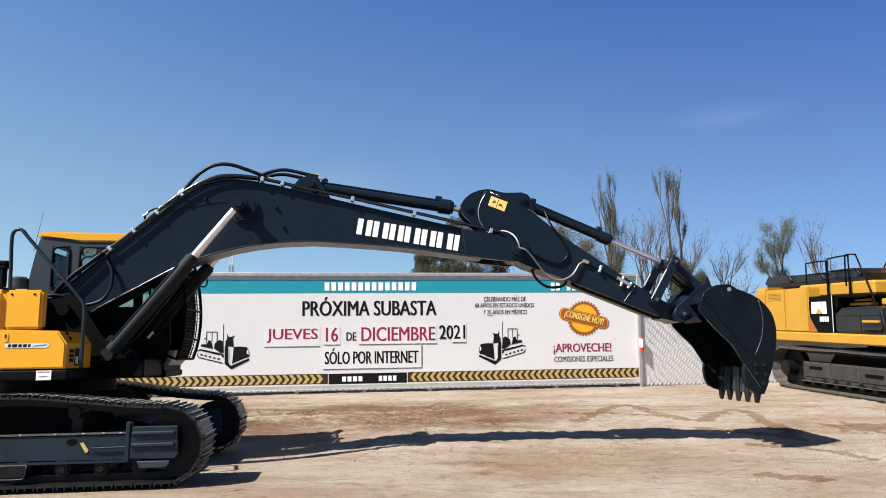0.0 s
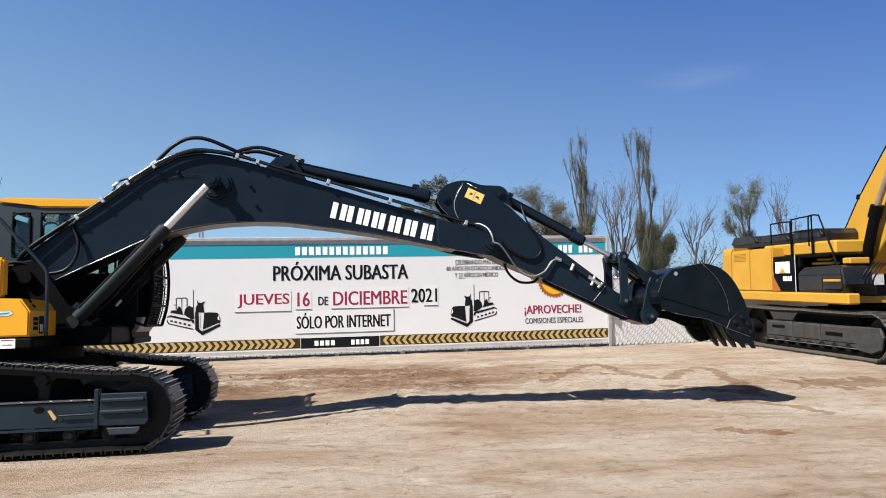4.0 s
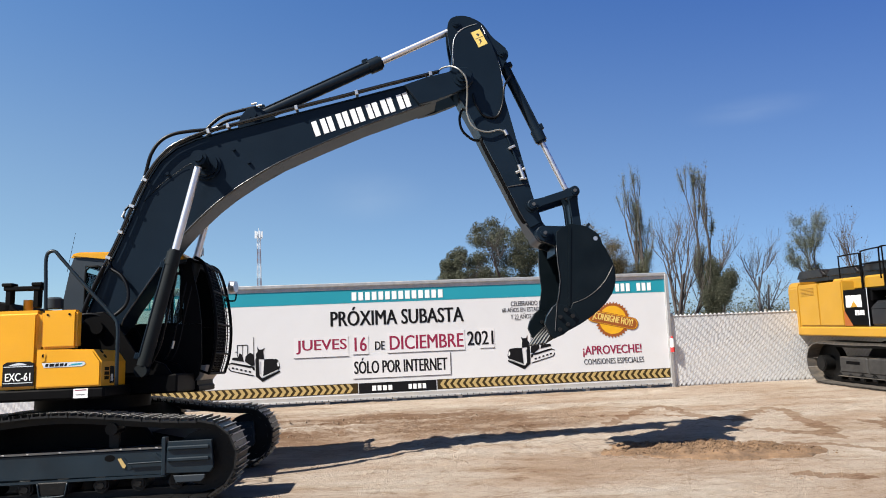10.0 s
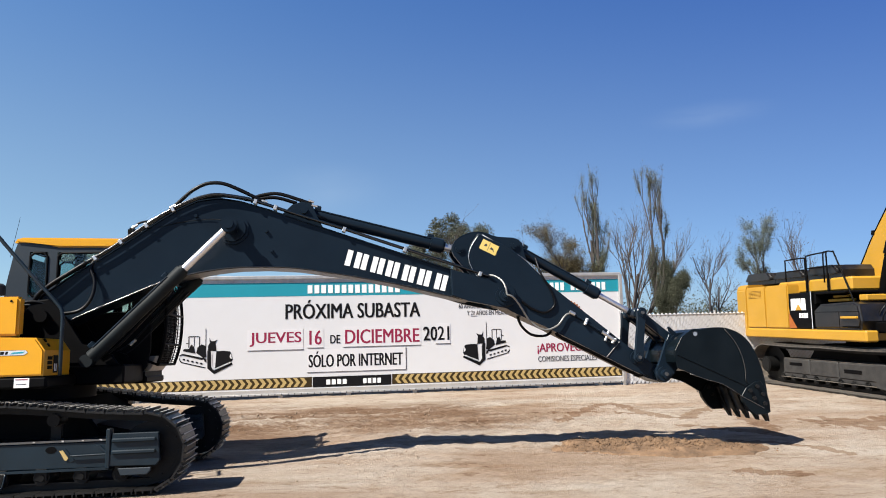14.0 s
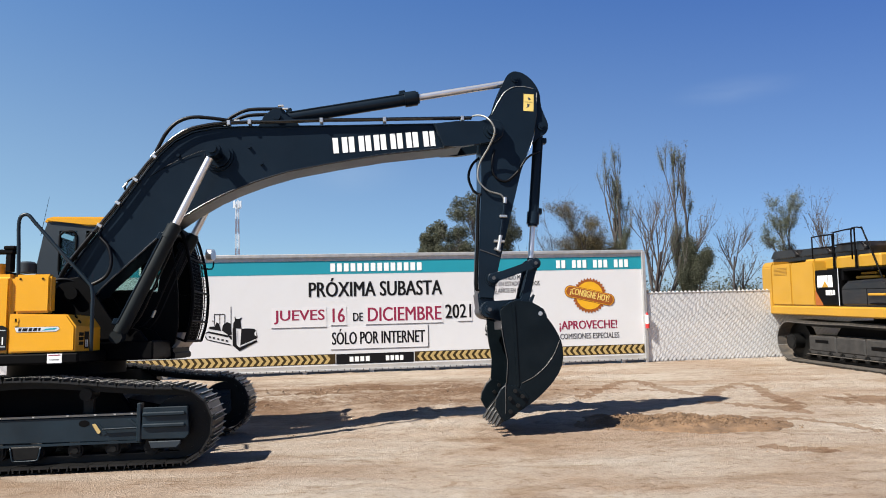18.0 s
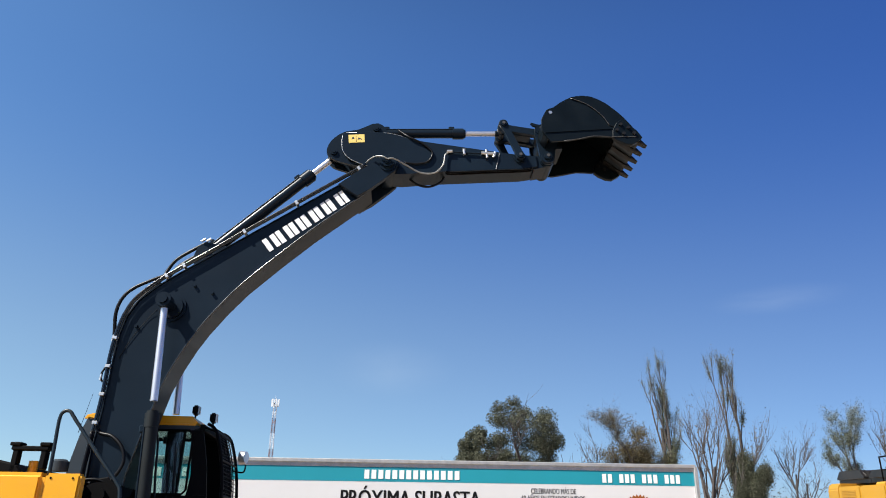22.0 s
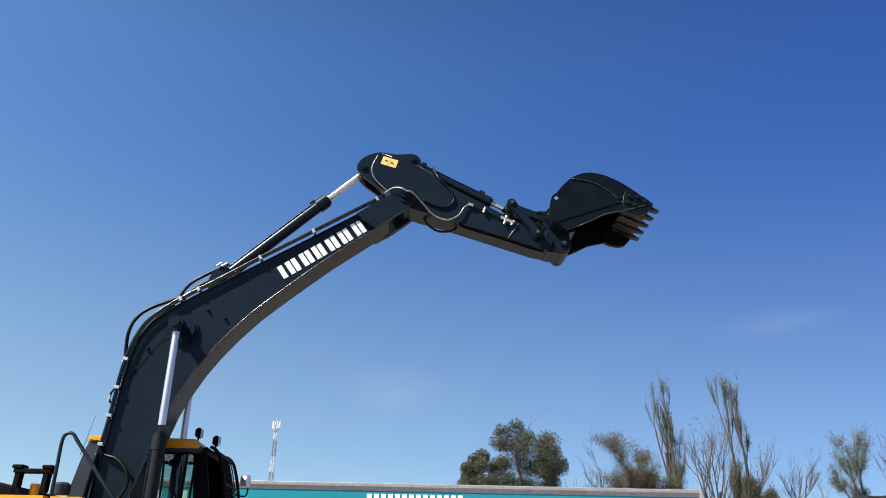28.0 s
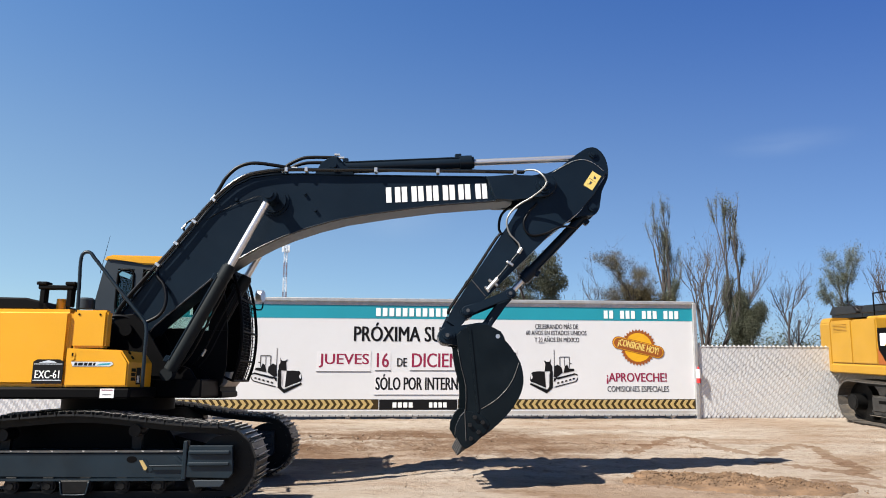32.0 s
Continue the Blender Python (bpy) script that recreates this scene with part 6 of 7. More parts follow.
    box(base, -2.36, 2.30, -1.58, -1.30, 1.13, 1.36, 0.03)
    box(base, -2.36, 1.6, -1.3, 1.55, 1.13, 1.30)
    part("platform", base, CAT_Y, e)
    d = B()
    box(d, -2.34, -1.42, -1.56, -0.7, 1.365, 2.42, 0.03, 2)
    door_part = part("engine_door", d, CAT_Y, e)
    v = B()
    for i in range(6):
        box(v, -2.2, -1.6, -1.57, -1.558, 2.14 + i * 0.035, 2.16 + i * 0.035)
    part("vent_slats", v, CAT_Y, door_part)
    d = B()
    box(d, -1.40, -0.42, -1.56, -0.7, 1.365, 2.42, 0.03, 2)
    part("engine_door", d, CAT_Y, e)
    p = B()
    prism(p, [(-0.36, 1.38), (0.48, 1.38), (0.48, 2.20), (-0.40, 2.20), (-0.40, 1.9)], -1.55, -0.8, 0.02)
    pan = part("pump_door", p, BLACK, e, "black side door with a maker's mark")
    p = B()
    prism(p, [(-0.41, 1.38), (-0.10, 1.38), (-0.41, 1.75)], -1.554, -1.55)
    part("orange_corner", p, RUST_INK, pan)
    for x, wd in ((-0.20, 0.10), (0.0, 0.10), (0.20, 0.09)):
        part("maker_mark", flat(B(), [(x - wd, 1.80), (x + wd, 1.80), (x + wd * 0.9, 2.07), (x - wd * 0.9, 2.07)], -1.551, 0.004), WHITE, pan)
    lg = prism(B(), [(-0.13, 1.80), (0.13, 1.80), (0.0, 1.94)], -1.559, -1.556)
    part("maker_triangle", lg, CAT_Y, pan)
    part("model_bars", bars(B(), 0.0, 1.62, 0.36, 0.11, 4, 0.75, -1.551), WHITE, pan)
    for x0, x1, rise in ((-3.12, -1.72, 0.30), (-1.70, -0.30, 0.27), (-0.28, 1.0, 0.30)):
        hd = B()
        prism(hd, [(x0, 2.50), (x1, 2.50), (x1, 2.50 + rise * 0.6), (x1 - 0.10, 2.50 + rise * 0.94), (x1 - 0.25, 2.50 + rise), (x0 + 0.25, 2.50 + rise), (x0 + 0.10, 2.50 + rise * 0.94), (x0, 2.50 + rise * 0.6)], -1.18, 0.9, 0.10, 4)
        part("hood_panel", hd, HOOD, e, "glossy black rounded engine hood panel")
    hk = B()
    box(hk, -1.3, 1.5, -1.25, 0.9, 2.2, 2.499, 0.04)
    part("hood_side", hk, CAT_Y, e)
    sb = prism(B(), [(0.53, 1.37), (2.05, 1.37), (2.12, 1.55), (2.05, 1.90), (1.85, 1.95), (0.75, 1.92), (0.53, 1.80)], -1.53, -0.85, 0.05, 3)
    store = part("storage_box", sb, HOOD, e, "dark grey moulded storage box")
    part("lid_seam", box(B(), 0.55, 2.08, -1.536, -1.53, 1.74, 1.752), BLACK, store)
    part("lid_seam", box(B(), 1.42, 1.432, -1.536, -1.53, 1.40, 1.74), BLACK, store)
    part("panel_trim", box(B(), 0.492, 0.508, -1.556, -1.548, 1.37, 2.22), SILVER, e)
    tb = B()
    box(tb, 0.52, 0.60, -1.50, -0.7, 1.93, 2.20, 0.015)
    box(tb, 0.52, 1.62, -1.50, -0.7, 2.14, 2.20, 0.015)
    box(tb, 0.60, 1.60, -1.1, -0.7, 1.73, 2.12)
    part("panel_frame", tb, BLACK, e)
    for q in ((0.80, 1.50, -1.35, -1.15, 1.97, 2.03), (0.9, 1.40, -1.30, -1.15, 2.06, 2.11), (1.70, 1.95, -1.25, -0.8, 1.97, 2.10)):
        part("bracket", box(B(), *q, 0.02), CAT_Y, e)
    part("step", box(B(), 1.55, 2.05, -1.60, -1.535, 1.60, 1.65, 0.01), CAT_Y, e)
    part("step", box(B(), 1.60, 2.10, -1.60, -1.535, 1.42, 1.45, 0.01), BLACK, e)
    hr = B()
    for pts in ([(-0.85, -1.3, 2.5), (-0.85, -1.3, 2.96), (-0.80, -1.3, 3.02), (-0.1, -1.3, 3.02), (-0.04, -1.3, 2.96), (-0.04, -1.3, 2.5)],
                [(0.02, -1.3, 2.5), (0.02, -1.3, 3.0), (0.08, -1.3, 3.06), (0.72, -1.3, 3.08), (0.78, -1.3, 3.02), (0.78, -1.3, 2.45)],
                [(0.82, -1.4, 2.4), (0.82, -1.4, 3.0), (0.9, -1.4, 3.08), (1.15, -1.4, 3.06), (1.25, -1.4, 2.95), (1.85, -1.4, 1.75), (1.9, -1.4, 1.4)]):
        tube(hr, pts, 0.017, 8, 3)
    rod(hr, (-0.85, -1.3, 2.74), (-0.04, -1.3, 2.74), 0.016, seg=6)
    rod(hr, (0.02, -1.3, 2.76), (0.78, -1.3, 2.76), 0.016, seg=6)
    part("handrail", hr, BLACK, e)
    for x in (0.0, 0.8):
        part("rail_post", box(B(), x - 0.02, x + 0.02, -1.33, -1.28, 2.2, 2.62, 0.01), BLACK, e)
    bm = B()
    prism(bm, [(-0.35, 1.75), (-0.30, 2.25), (0.5, 3.45), (1.5, 4.70), (2.3, 5.45), (3.0, 5.75), (4.6, 5.6), (6.8, 4.6), (6.8, 4.2), (4.6, 4.9), (3.4, 4.85), (2.7, 4.45), (2.0, 3.55), (1.35, 2.45), (0.75, 1.75)], -0.34, 0.34, 0.02)
    for v in bm.verts:
        v.co.x += 0.45
    boom2 = part("boom", bm, CAT_Y, e, "yellow bent boom")
    for y in (-0.30, -0.16):
        part("hose", tube(B(), [(0.12, y, 2.32), (0.5, y, 2.87), (0.91, y, 3.50), (1.92, y, 4.76), (2.73, y, 5.50), (3.45, y, 5.82)], 0.015, 8, 5), RUBBER, boom2)
    for y, d in ((-0.38, 0.0), (-0.46, 0.09)):
        part("steel_hose", tube(B(), [(0.36, y, 2.68), (0.36 + d, y - 0.04, 2.56), (0.50 + d, y - 0.10, 2.40), (0.40 + d, y - 0.14, 2.24), (0.15, y - 0.16, 2.18), (-0.3, y - 0.1, 2.22)], 0.026, 8, 5), HOSE_GREY, boom2, "dusty grey hydraulic hose")
    part("hose_clamp", box(B(), 0.28, 0.38, -0.40, -0.10, 2.56, 2.68, 0.01), STEEL, boom2)
    part("hose_clamp", box(B(), 0.86, 0.96, -0.36, -0.10, 3.42, 3.53, 0.01), BLACK, boom2)
    part("hose_clamp", box(B(), 1.86, 1.96, -0.36, -0.10, 4.68, 4.79, 0.01), BLACK, boom2)
    lean_parts = []
    for y in (-0.52, 0.52):
        cy = rod(B(), (1.15, y, 1.25), (1.75, y, 3.15), 0.11, seg=18)
        rod(cy, (1.69, y, 2.95), (1.77, y, 3.20), 0.135, seg=18)
        cyp = part("boom_cylinder", cy, BLACK, e)
        lean_parts += [cyp, part("piston_rod", rod(B(), (1.75, y, 3.15), (2.45, y, 4.75), 0.065, seg=14), SHADED_ROD, cyp)]
        lean_parts.append(part("rod_pin", rod(B(), (2.45, y - 0.14, 4.75), (2.45, y + 0.14, 4.75), 0.075, seg=18), CAT_Y, cyp))
    # everything on the boom above its foot leans forward with it
    for ob in [boom2] + [q for q in bpy.data.objects if q.parent == boom2] + lean_parts:
        for v in ob.data.vertices:
            v.co.x += 0.13 * max(0.0, v.co.z - 2.4)
    for k in range(4):
        x = 2.05 + 0.12 * k
        part("valve_hose", tube(B(), [(x, -1.1, 1.30), (x + 0.03, -1.12, 1.62), (x + 0.08, -1.0, 1.86), (x + 0.02, -0.8, 1.98)], 0.017, 8, 4), RUBBER, e)
    part("valve_block", box(B(), 1.95, 2.6, -1.2, -0.6, 1.31, 1.52, 0.02), BLACK, e)
    arm2 = B()
    prism(arm2, [(6.55, 5.0), (7.25, 5.1), (7.3, 4.5), (7.3, 1.2), (7.0, 1.1), (6.6, 3.9)], -0.24, 0.24, 0.02)
    part("arm", arm2, CAT_Y, e)
    bk = B()
    prism(bk, [(7.0, 1.2), (7.4, 1.1), (7.1, 0.3), (6.5, 0.02), (6.0, 0.3), (6.1, 0.9), (6.6, 1.2)], -0.75, 0.75, 0.03)
    part("bucket", bk, TRACK, e)
    cabp = B()
    box(cabp, 0.5, 2.4, 0.55, 1.5, 1.3, 3.0, 0.08, 2)
    part("cab", cabp, BLACK, e)
    return e


build_parked()


# ---- trees ----
def leaf_mesh(name, centres, size, mat, parent, rnd, label=""):
    verts, faces = [], []
    for c in centres:
        s = size * rnd.uniform(0.6, 1.35)
        a = Vector((rnd.gauss(0, 1), rnd.gauss(0, 1), rnd.gauss(0, 1))).normalized()
        b = a.orthogonal().normalized()
        b.rotate(Matrix.Rotation(rnd.uniform(0, 6.28), 3, a))
        d = a.cross(b)
        i = len(verts)
        b, d = b * s, d * s * 0.42
        verts += [c - b, c + d, c + b * 1.05, c - d]
        faces.append((i, i + 1, i + 2, i + 3))
    me = bpy.data.meshes.new(name)
    me.from_pydata([tuple(v) for v in verts], [], faces)
    me.materials.append(mat)
    ob = new(name, me)
    ob.parent = parent
    return tagged(ob, label)


def limb(bm, p, d, length, r, depth, rnd, ends, bend=0.25, up=0.25, fork=(2, 3), spread=0.55, shrink=0.68, seg=5):
    steps = 4
    pts = [Vector(p)]
    d = Vector(d).normalized()
    for _ in range(steps):
        d = (d + Vector((rnd.gauss(0, bend), rnd.gauss(0, bend), rnd.gauss(0, bend) * 0.5 + up * 0.25))).normalized()
        pts.append(pts[-1] + d * length / steps)
    u = d.orthogonal().normalized()
    w = d.cross(u)
    rows = []
    for i, q in enumerate(pts):
        rr = r * (1 - 0.45 * i / steps)
        rows.append([bm.verts.new(q + rr * (math.cos(2 * math.pi * k / seg) * u + math.sin(2 * math.pi * k / seg) * w)) for k in range(seg)])
    for a, b in zip(rows, rows[1:]):
        for k in range(seg):
            bm.faces.new((a[k], a[(k + 1) % seg], b[(k + 1) % seg], b[k]))
    ends += pts[1:] if depth <= 1 else []
    if depth > 0:
        for _ in range(rnd.randint(*fork)):
            k = rnd.randint(1, steps)
            side = Vector((rnd.gauss(0, 1), rnd.gauss(0, 1), rnd.gauss(0, 0.3))).normalized()
            limb(bm, pts[k], d * (1 - spread) + side * spread, length * shrink * rnd.uniform(0.75, 1.15), r * (1 - 0.45 * k / steps) * 0.70, depth - 1, rnd, ends, bend, up, fork, spread, shrink, max(3, seg - 1))


def tree(label, x, y, kind, height, spread, seed):
    rnd = random.Random(seed)
    e = thing("tree", label, "tree", Matrix.Translation((x, y, 0)), "trees behind the fence")
    bm, ends, leaves = B(), [], []
    if kind == "gum":
        limb(bm, (0, 0, 0), (rnd.gauss(0, 0.08), 0, 1), height * 0.42, height * 0.026, 4, rnd, ends, 0.10, 0.35, (2, 3), 0.50, 0.72, 7)
        for _ in range(44):
            o = Vector((rnd.gauss(0, 1), rnd.gauss(0, 1), rnd.gauss(0, 1))).normalized() * (0.45 + 0.55 * rnd.random() ** 0.5)
            c = Vector((spread * o.x, spread * o.y, height * (0.66 + 0.30 * o.z)))
            q = spread * rnd.uniform(0.22, 0.38)
            for _ in range(1100):
                o = Vector((rnd.gauss(0, 1), rnd.gauss(0, 1), rnd.gauss(0, 0.8))).normalized() * q * rnd.random() ** 0.5
                leaves.append(c + o)
        mat, size = LEAF_EUC, 0.054
    elif kind == "airy":
        limb(bm, (0, 0, 0), (0, 0, 1), height * 0.45, height * 0.018, 4, rnd, ends, 0.09, 0.6, (3, 4), 0.29, 0.62, 6)
        for p in ends:
            if rnd.random() < 0.7:
                leaves += [p + Vector((rnd.gauss(0, 0.15), rnd.gauss(0, 0.15), rnd.gauss(0, 0.15))) for _ in range(30)]
        mat, size = LEAF_POP, 0.038
    elif kind == "bush":
        for _ in range(3):
            limb(bm, (rnd.gauss(0, 0.3), rnd.gauss(0, 0.3), 0), (rnd.gauss(0, 0.12), 0, 1), height * 0.5, height * 0.018, 3, rnd, ends, 0.08, 0.6, (3, 4), 0.22, 0.55, 6)
        for p in ends:
            leaves += [p + Vector((rnd.gauss(0, 0.17), rnd.gauss(0, 0.17), rnd.gauss(0, 0.2))) for _ in range(84)]
        mat, size = LEAF_EUC, 0.042
    elif kind == "poplar":
        for _ in range(2):
            limb(bm, (rnd.gauss(0, 0.15), rnd.gauss(0, 0.15), 0), (rnd.gauss(0, 0.06), rnd.gauss(0, 0.06), 1), height * 0.58, height * 0.012, 4, rnd, ends, 0.05, 0.7, (3, 5), 0.19, 0.50, 6)
        tall = max(v.co.z for v in bm.verts)
        for p in ends:
            s = p.z / tall
            if rnd.random() < (0.85 if s < 0.66 else 0.22):
                leaves += [p + Vector((rnd.gauss(0, 0.09), rnd.gauss(0, 0.09), rnd.gauss(0, 0.18))) for _ in range(13)]
        for k in range(22):
            z = tall * rnd.uniform(0.15, 0.80)
            leaves += [Vector((rnd.gauss(0, 0.22), rnd.gauss(0, 0.22), z + rnd.gauss(0, 0.3))) for _ in range(40)]
        mat, size = LEAF_POP, 0.036
    elif kind == "dry":
        limb(bm, (0, 0, 0), (0, 0, 1), height * 0.36, height * 0.022, 4, rnd, ends, 0.11, 0.4, (3, 4), 0.46, 0.72, 6)
        for p in ends:
            if p.z > height * 0.25 and p.z < height * 0.80 and rnd.random() < 0.62:
                leaves += [p + Vector((rnd.gauss(0, 0.20), rnd.gauss(0, 0.20), rnd.gauss(0, 0.18))) for _ in range(70)]
        mat, size = LEAF_DRY, 0.041
    else:
        for _ in range(4 if kind == "bare_group" else 1):
            limb(bm, (rnd.gauss(0, 0.28), rnd.gauss(0, 0.3), 0), (rnd.gauss(0, 0.15), rnd.gauss(0, 0.1), 1), height * 0.48, height * 0.0135, 4, rnd, ends, 0.07, 0.5, (3, 4), spread, 0.66, 5)
        for p in ends:
            if rnd.random() < 0.10:
                leaves += [p + Vector((rnd.gauss(0, 0.15), rnd.gauss(0, 0.15), rnd.gauss(0, 0.2))) for _ in range(3)]
        mat, size = LEAF_DRY, 0.05
    tall = max(v.co.z for v in bm.verts)
    for v in bm.verts:
        v.co.z *= height / tall if kind != "gum" else 0.94 * height / tall
    if kind != "gum":
        for p in leaves:
            p.z *= height / tall
    part("trunk", bm, BARK, e)
    if leaves:
        leaf_mesh("crown", leaves, size, mat, e, rnd)
    return e


FAR = 46.0
tree("dense dark olive gum tree", 0.075 * FAR, FAR, "gum", 9.3, 2.35, 1)
tree("smaller dense dark olive gum tree", 0.015 * 44, 44, "gum", 6.7, 1.8, 2)
tree("brownish half-bare tree with fine twigs", 0.214 * FAR, FAR, "dry", 8.7, 2.4, 3)
tree("tall narrow poplar with sparse grey-green leaves", 0.268 * FAR, FAR, "poplar", 11.8, 1.6, 4)
tree("group of tall bare upright branches", 0.310 * FAR, FAR - 1, "bare_group", 9.4, 0.30, 5)
tree("tall narrow poplar with sparse grey-green leaves", 0.362 * FAR, FAR, "poplar", 11.9, 1.7, 6)
tree("low dense olive bush", 0.368 * 44, 44, "bush", 5.1, 1.0, 7)
tree("bare tree with spreading grey branches", 0.432 * FAR, FAR, "bare", 7.4, 0.46, 8)
tree("slim airy grey-green gum tree", 0.515 * FAR, FAR, "airy", 8.7, 1.5, 9)
tree("slim bare tree with thin twigs", 0.575 * FAR, FAR, "bare", 8.6, 0.26, 10)
tree("bare tree with fine twigs", 0.175 * FAR, FAR + 1, "bare", 8.2, 0.38, 11)
tree("bare tree with fine twigs", 0.47 * FAR, FAR + 2, "bare", 6.4, 0.42, 12)


def build_shrubs():
    rnd = random.Random(21)
    pts = []
    for x0, x1, y, h in ((4, 34, 60, 2.9), (14, 34, 52, 2.2)):
        for _ in range(130):
            c = Vector((rnd.uniform(x0, x1), y + rnd.gauss(0, 2), 0))
            q = rnd.uniform(0.5, 1.1)
            top = h * rnd.uniform(0.5, 1.0)
            pts += [c + Vector((rnd.gauss(0, q), rnd.gauss(0, q), abs(rnd.gauss(0, 1)) * top * 0.5)) for _ in range(190)]
    ob = leaf_mesh("shrubs", pts, 0.10, LEAF_EUC, None, rnd)
    return ob


tagged(build_shrubs(), "low dark shrubs far behind the fence", "shrubs", kind="stuff")


# ---- radio mast ----
def build_mast():
    y = 190.0
    e = thing("radio_mast", "red and white lattice radio mast with antennas, far off", "mast", Matrix.Translation((-0.2755 * y, y, 0)))
    h, n = 28.3, 14
    for i in range(n):
        bm = B()
        pale = i % 4 < 2
        z0, z1 = h * i / n, h * (i + 1) / n
        w0, w1 = 0.58 - 0.24 * i / n, 0.58 - 0.24 * (i + 1) / n
        c = [(-1, -1), (1, -1), (1, 1), (-1, 1)]
        for k in range(4):
            a, b = c[k], c[(k + 1) % 4]
            rod(bm, (a[0] * w0, a[1] * w0, z0), (a[0] * w1, a[1] * w1, z1), 0.07, seg=4)
            rod(bm, (a[0] * w0, a[1] * w0, z0), (b[0] * w1, b[1] * w1, z1), 0.03, seg=4)
            rod(bm, (b[0] * w0, b[1] * w0, z0), (a[0] * w1, a[1] * w1, z1), 0.03, seg=4)
            rod(bm, (a[0] * w1, a[1] * w1, z1), (b[0] * w1, b[1] * w1, z1), 0.03, seg=4)
        part("white_section" if pale else "red_section", bm, MAST_WHITE if pale else MAST_RED, e)
    an = B()
    for k in range(6):
        a = k * math.pi / 3
        x, yy = 0.95 * math.cos(a), 0.95 * math.sin(a)
        box(an, x - 0.14, x + 0.14, yy - 0.1, yy + 0.1, h - 1.1, h + 0.9)
        rod(an, (0, 0, h - 0.4), (x, yy, h - 0.4), 0.03, seg=4)
    rod(an, (0, 0, h), (0, 0, h + 1.8), 0.05, seg=5)
    part("antenna_panels", an, MAST_WHITE, e)
    return e


build_mast()


# ---- what moves ----
def motions():
    # seconds; boom and arm from level, bucket from the arm's line, in degrees
    rows = [
        (0, 7.7, -21.0, -32.6), (0.5, 3.1, -25.4, -29.0), (1, 3.5, -24.9, -24.0), (1.5, 3.7, -24.7, -17.4),
        (2, 3.5, -25.1, 2.0), (2.5, 3.4, -25.0, 27.0), (3, 3.5, -25.2, 27.0), (3.5, 3.5, -25.0, 19.4),
        (5.5, 3.6, -24.9, -30.0), (6, 3.6, -25.0, -30.3), (6.5, 6.8, -33.8, -27.5), (7, 10.9, -41.3, -27.0),
        (7.5, 14.8, -52.6, -26.5), (8, 18.2, -64.1, -27.0), (8.5, 20.8, -78.1, -28.0), (9, 22.4, -92.7, -32.0),
        (9.5, 29.9, -84.5, -32.5), (10, 34.6, -65.5, -30.0), (10.5, 33.8, -49.3, -29.0), (11, 25.6, -43.5, -28.0),
        (11.5, 15.7, -40.4, -29.0), (12, 13.3, -25.3, -31.0), (12.5, 10.6, -17.6, -29.3), (13, 7.4, -20.8, -19.3),
        (13.5, 4.4, -23.8, -7.5), (14, 1.6, -26.8, 0.6), (14.5, -1.2, -29.3, 4.5), (16.5, 12.2, -55.3, 3.2),
        (17, 16.3, -65.2, 3.2), (17.5, 19.7, -77.5, 3.2), (18, 21.6, -93.1, 3.2), (18.5, 25.7, -104.8, 3.2),
        (19, 32.0, -106.5, 3.2), (19.5, 40.4, -90.1, 3.2), (20, 46.4, -68.3, 3.2), (20.5, 51.4, -49.9, 3.2),
        (21, 55.9, -29.8, 1.5), (21.5, 55.4, -12.0, 1.5), (22, 55.4, 5.4, 0.0), (22.5, 55.7, 24.1, 0.0),
        (23, 55.7, 27.1, 0.2), (23.5, 56.0, 27.1, 2.0), (24, 55.0, 26.2, 7.3), (24.5, 55.8, 27.0, 22.8),
        (25, 55.9, 27.2, 35.2), (25.5, 55.4, 26.6, 36.3), (27.5, 55.8, -0.3, 36.3), (28, 52.8, -16.8, 36.3),
        (28.5, 46.7, -37.9, 37.5), (29, 41.9, -54.3, 37.5), (29.5, 37.8, -65.8, 37.5), (30, 34.0, -75.9, 37.5),
        (30.5, 30.4, -86.5, 37.5), (31, 27.0, -96.8, 37.5), (31.5, 23.8, -108.6, 37.5), (32, 20.5, -122.9, 37.5)]
    vf, reach, arm_len = 1.895, 5.68, 2.412

    def angles(t):
        i = max(k for k in range(len(rows)) if rows[k][0] <= t + 1e-9)
        if i == len(rows) - 1:
            return rows[i][1:]
        a, b = rows[i], rows[i + 1]
        s = (t - a[0]) / (b[0] - a[0])
        out = []
        for c in (1, 2, 3):
            d = (b[c] - a[c]) / (b[0] - a[0])

            def slope(k):
                if k <= 0 or k >= len(rows) - 1:
                    return 0.0
                d0 = (rows[k][c] - rows[k - 1][c]) / (rows[k][0] - rows[k - 1][0])
                d1 = (rows[k + 1][c] - rows[k][c]) / (rows[k + 1][0] - rows[k][0])
                return 0.0 if d0 * d1 <= 0 else 2 * d0 * d1 / (d0 + d1)

            h = b[0] - a[0]
            m0, m1 = slope(i) * h, slope(i + 1) * h
            out.append((2 * s ** 3 - 3 * s * s + 1) * a[c] + (s ** 3 - 2 * s * s + s) * m0 + (-2 * s ** 3 + 3 * s * s) * b[c] + (s ** 3 - s * s) * m1)
        return out

    def turned(p, deg):
        c, s = math.cos(radians(deg)), math.sin(radians(deg))
        return Vector((p[0] * c - p[1] * s, p[0] * s + p[1] * c))

    def at(p, deg):
        return pose(p[0], 0, p[1], 0, -deg, 0)

    def way(a, b):
        return math.degrees(math.atan2(b[1] - a[1], b[0] - a[0]))

    keys = {k: [] for k in ("boom", "arm", "bucket", "side", "link", "ab", "ar", "bb", "br", "cb", "cr")}
    times = sorted({round(0.25 * i, 2) for i in range(129)} | {r[0] for r in rows})
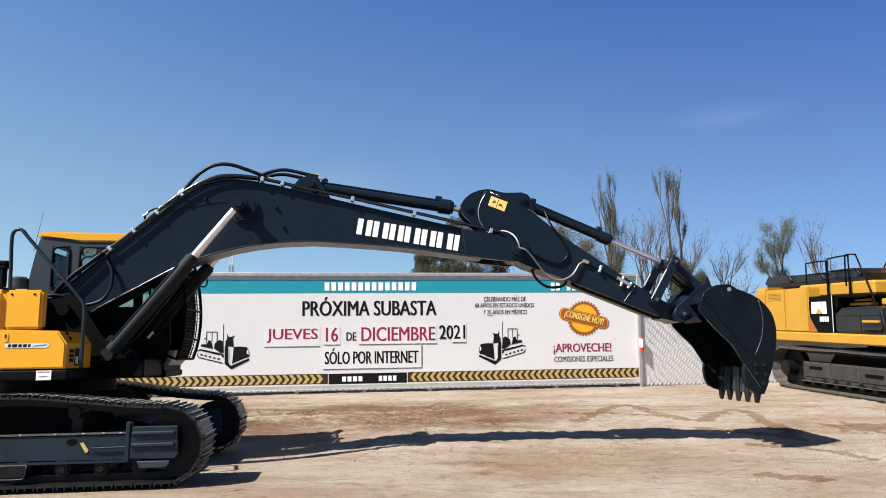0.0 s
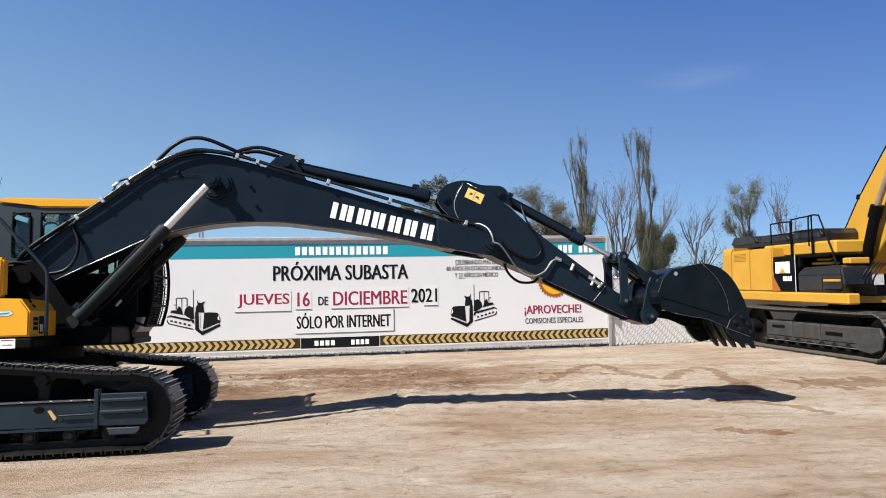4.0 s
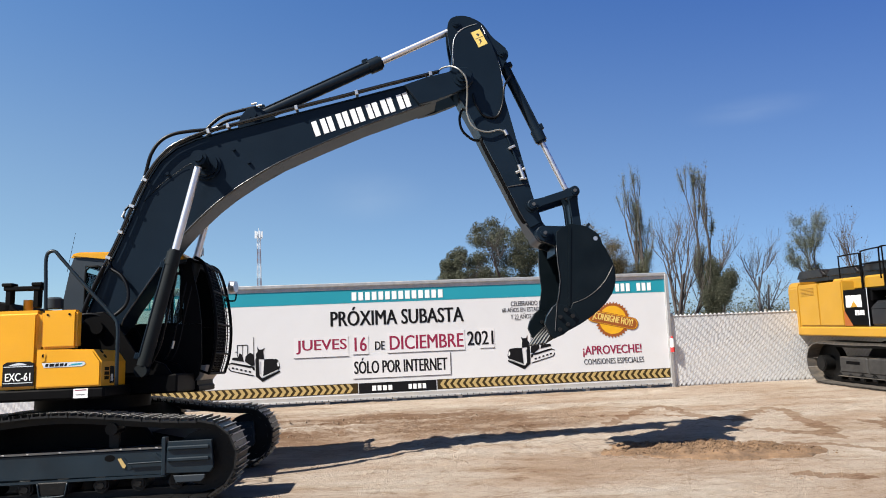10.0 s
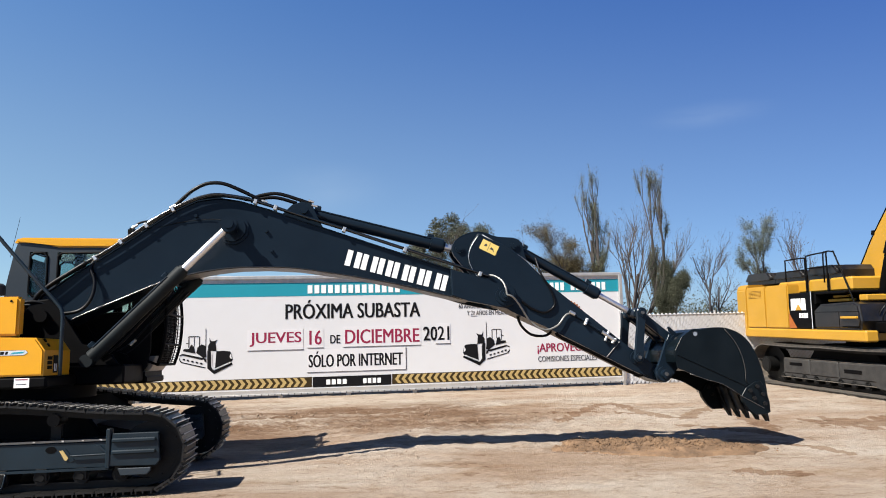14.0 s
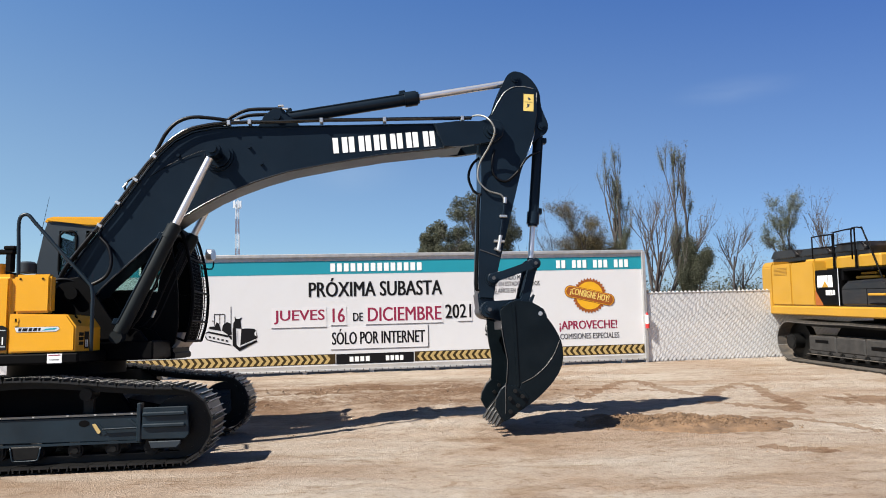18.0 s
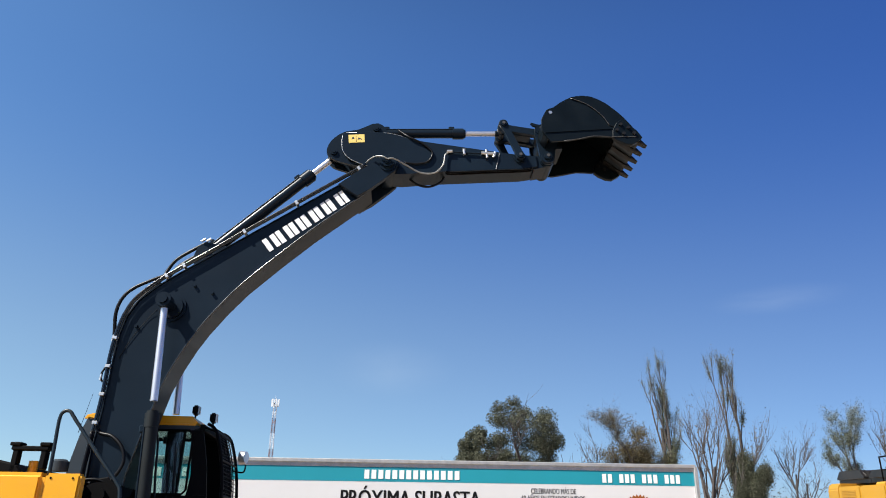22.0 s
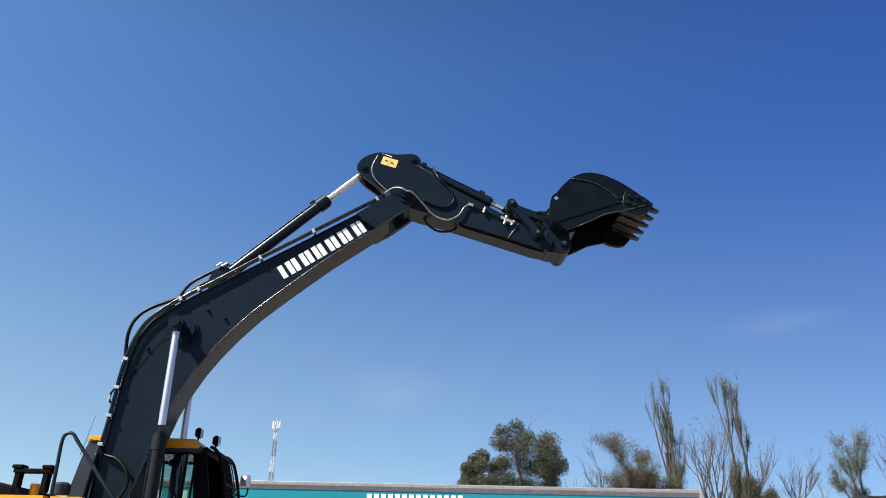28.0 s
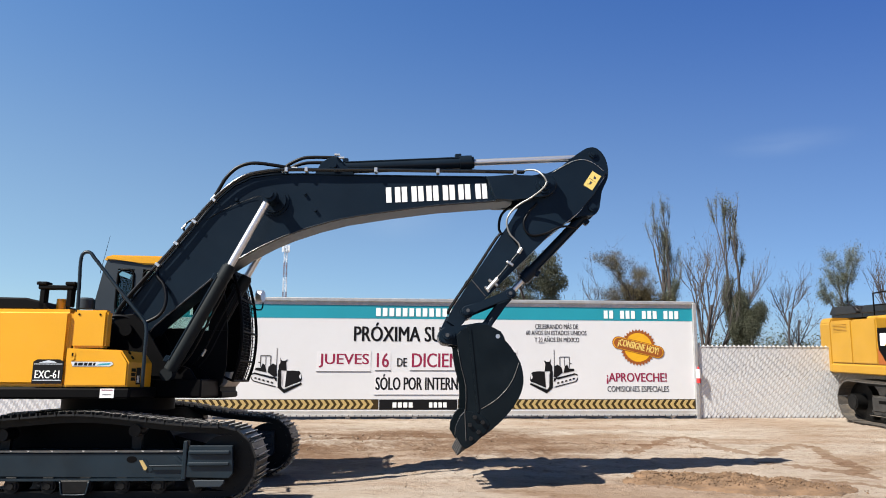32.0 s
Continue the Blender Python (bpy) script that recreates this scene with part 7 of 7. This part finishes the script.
    for t in times:
        bo, ar, bu = angles(t)
        foot = Vector((0, vf))
        tip = foot + turned((reach, 0), bo)
        pin = tip + turned((arm_len, 0), ar)
        lp = pin + turned((-0.043, 0.488), ar + bu)
        al = tip + turned((2.0, 0.05), ar)
        d = (lp - al).length
        x = (0.60 ** 2 - 0.575 ** 2 + d * d) / (2 * d)
        h = math.sqrt(max(0.0, 0.36 - x * x))
        n = (lp - al) / d
        kn = al + n * x + Vector((-n.y, n.x)) * h
        keys["boom"].append((t, at(foot, bo)))
        keys["arm"].append((t, at(tip, ar)))
        keys["bucket"].append((t, at(pin, ar + bu)))
        keys["side"].append((t, at(al, way(al, kn))))
        keys["link"].append((t, at(kn, way(kn, lp))))
        for barrel, rod_key, a, b in (("ab", "ar", foot + turned((3.1, 1.25), bo), tip + turned((-0.795, 0.329), ar)),
                                      ("bb", "br", tip + turned((-0.136, 0.708), ar), kn),
                                      ("cb", "cr", Vector((0.58, 1.35)), foot + turned((2.205, 1.016), bo))):
            g = way(a, b)
            keys[barrel].append((t, at(a, g)))
            keys[rod_key].append((t, at(b, g)))
    walk(HEAP, [(0, pose(0, 0, -0.16)), (6.4, pose(0, 0, -0.16)), (7.5, pose(0, 0, -0.05)), (8.6, pose(0, 0, 0)), (32, pose(0, 0, 0))])
    walk(PUSHED, [(0, pose(3.7, 9.62, -0.3)), (6.2, pose(3.7, 9.62, -0.3)), (6.6, pose(3.7, 9.62, -0.03)), (7.0, pose(3.3, 9.59, -0.01)), (7.5, pose(2.62, 9.53, 0.0)),
                  (8.0, pose(1.80, 9.46, -0.03)), (8.4, pose(1.15, 9.41, -0.12)), (8.8, pose(0.9, 9.40, -0.3)), (12.0, pose(2.0, 9.5, -0.3)), (16.2, pose(3.3, 9.58, -0.3)),
                  (16.5, pose(3.2, 9.58, -0.02)), (17.0, pose(2.53, 9.52, 0.0)), (17.5, pose(1.65, 9.44, -0.02)), (17.9, pose(0.95, 9.40, -0.12)), (18.3, pose(0.8, 9.38, -0.3)), (32, pose(0.8, 9.38, -0.3))])
    walk(MOVING["boom"], keys["boom"])
    walk(MOVING["arm"], keys["arm"])
    walk(MOVING["bucket"], keys["bucket"])
    walk(MOVING["side_link"], keys["side"])
    walk(MOVING["bucket_link"], keys["link"])
    walk(MOVING["arm_cyl"][0], keys["ab"])
    walk(MOVING["arm_cyl"][1], keys["ar"])
    walk(MOVING["bucket_cyl"][0], keys["bb"])
    walk(MOVING["bucket_cyl"][1], keys["br"])
    for barrel, piston in MOVING["boom_cyls"]:
        walk(barrel, keys["cb"])
        walk(piston, keys["cr"])


motions()
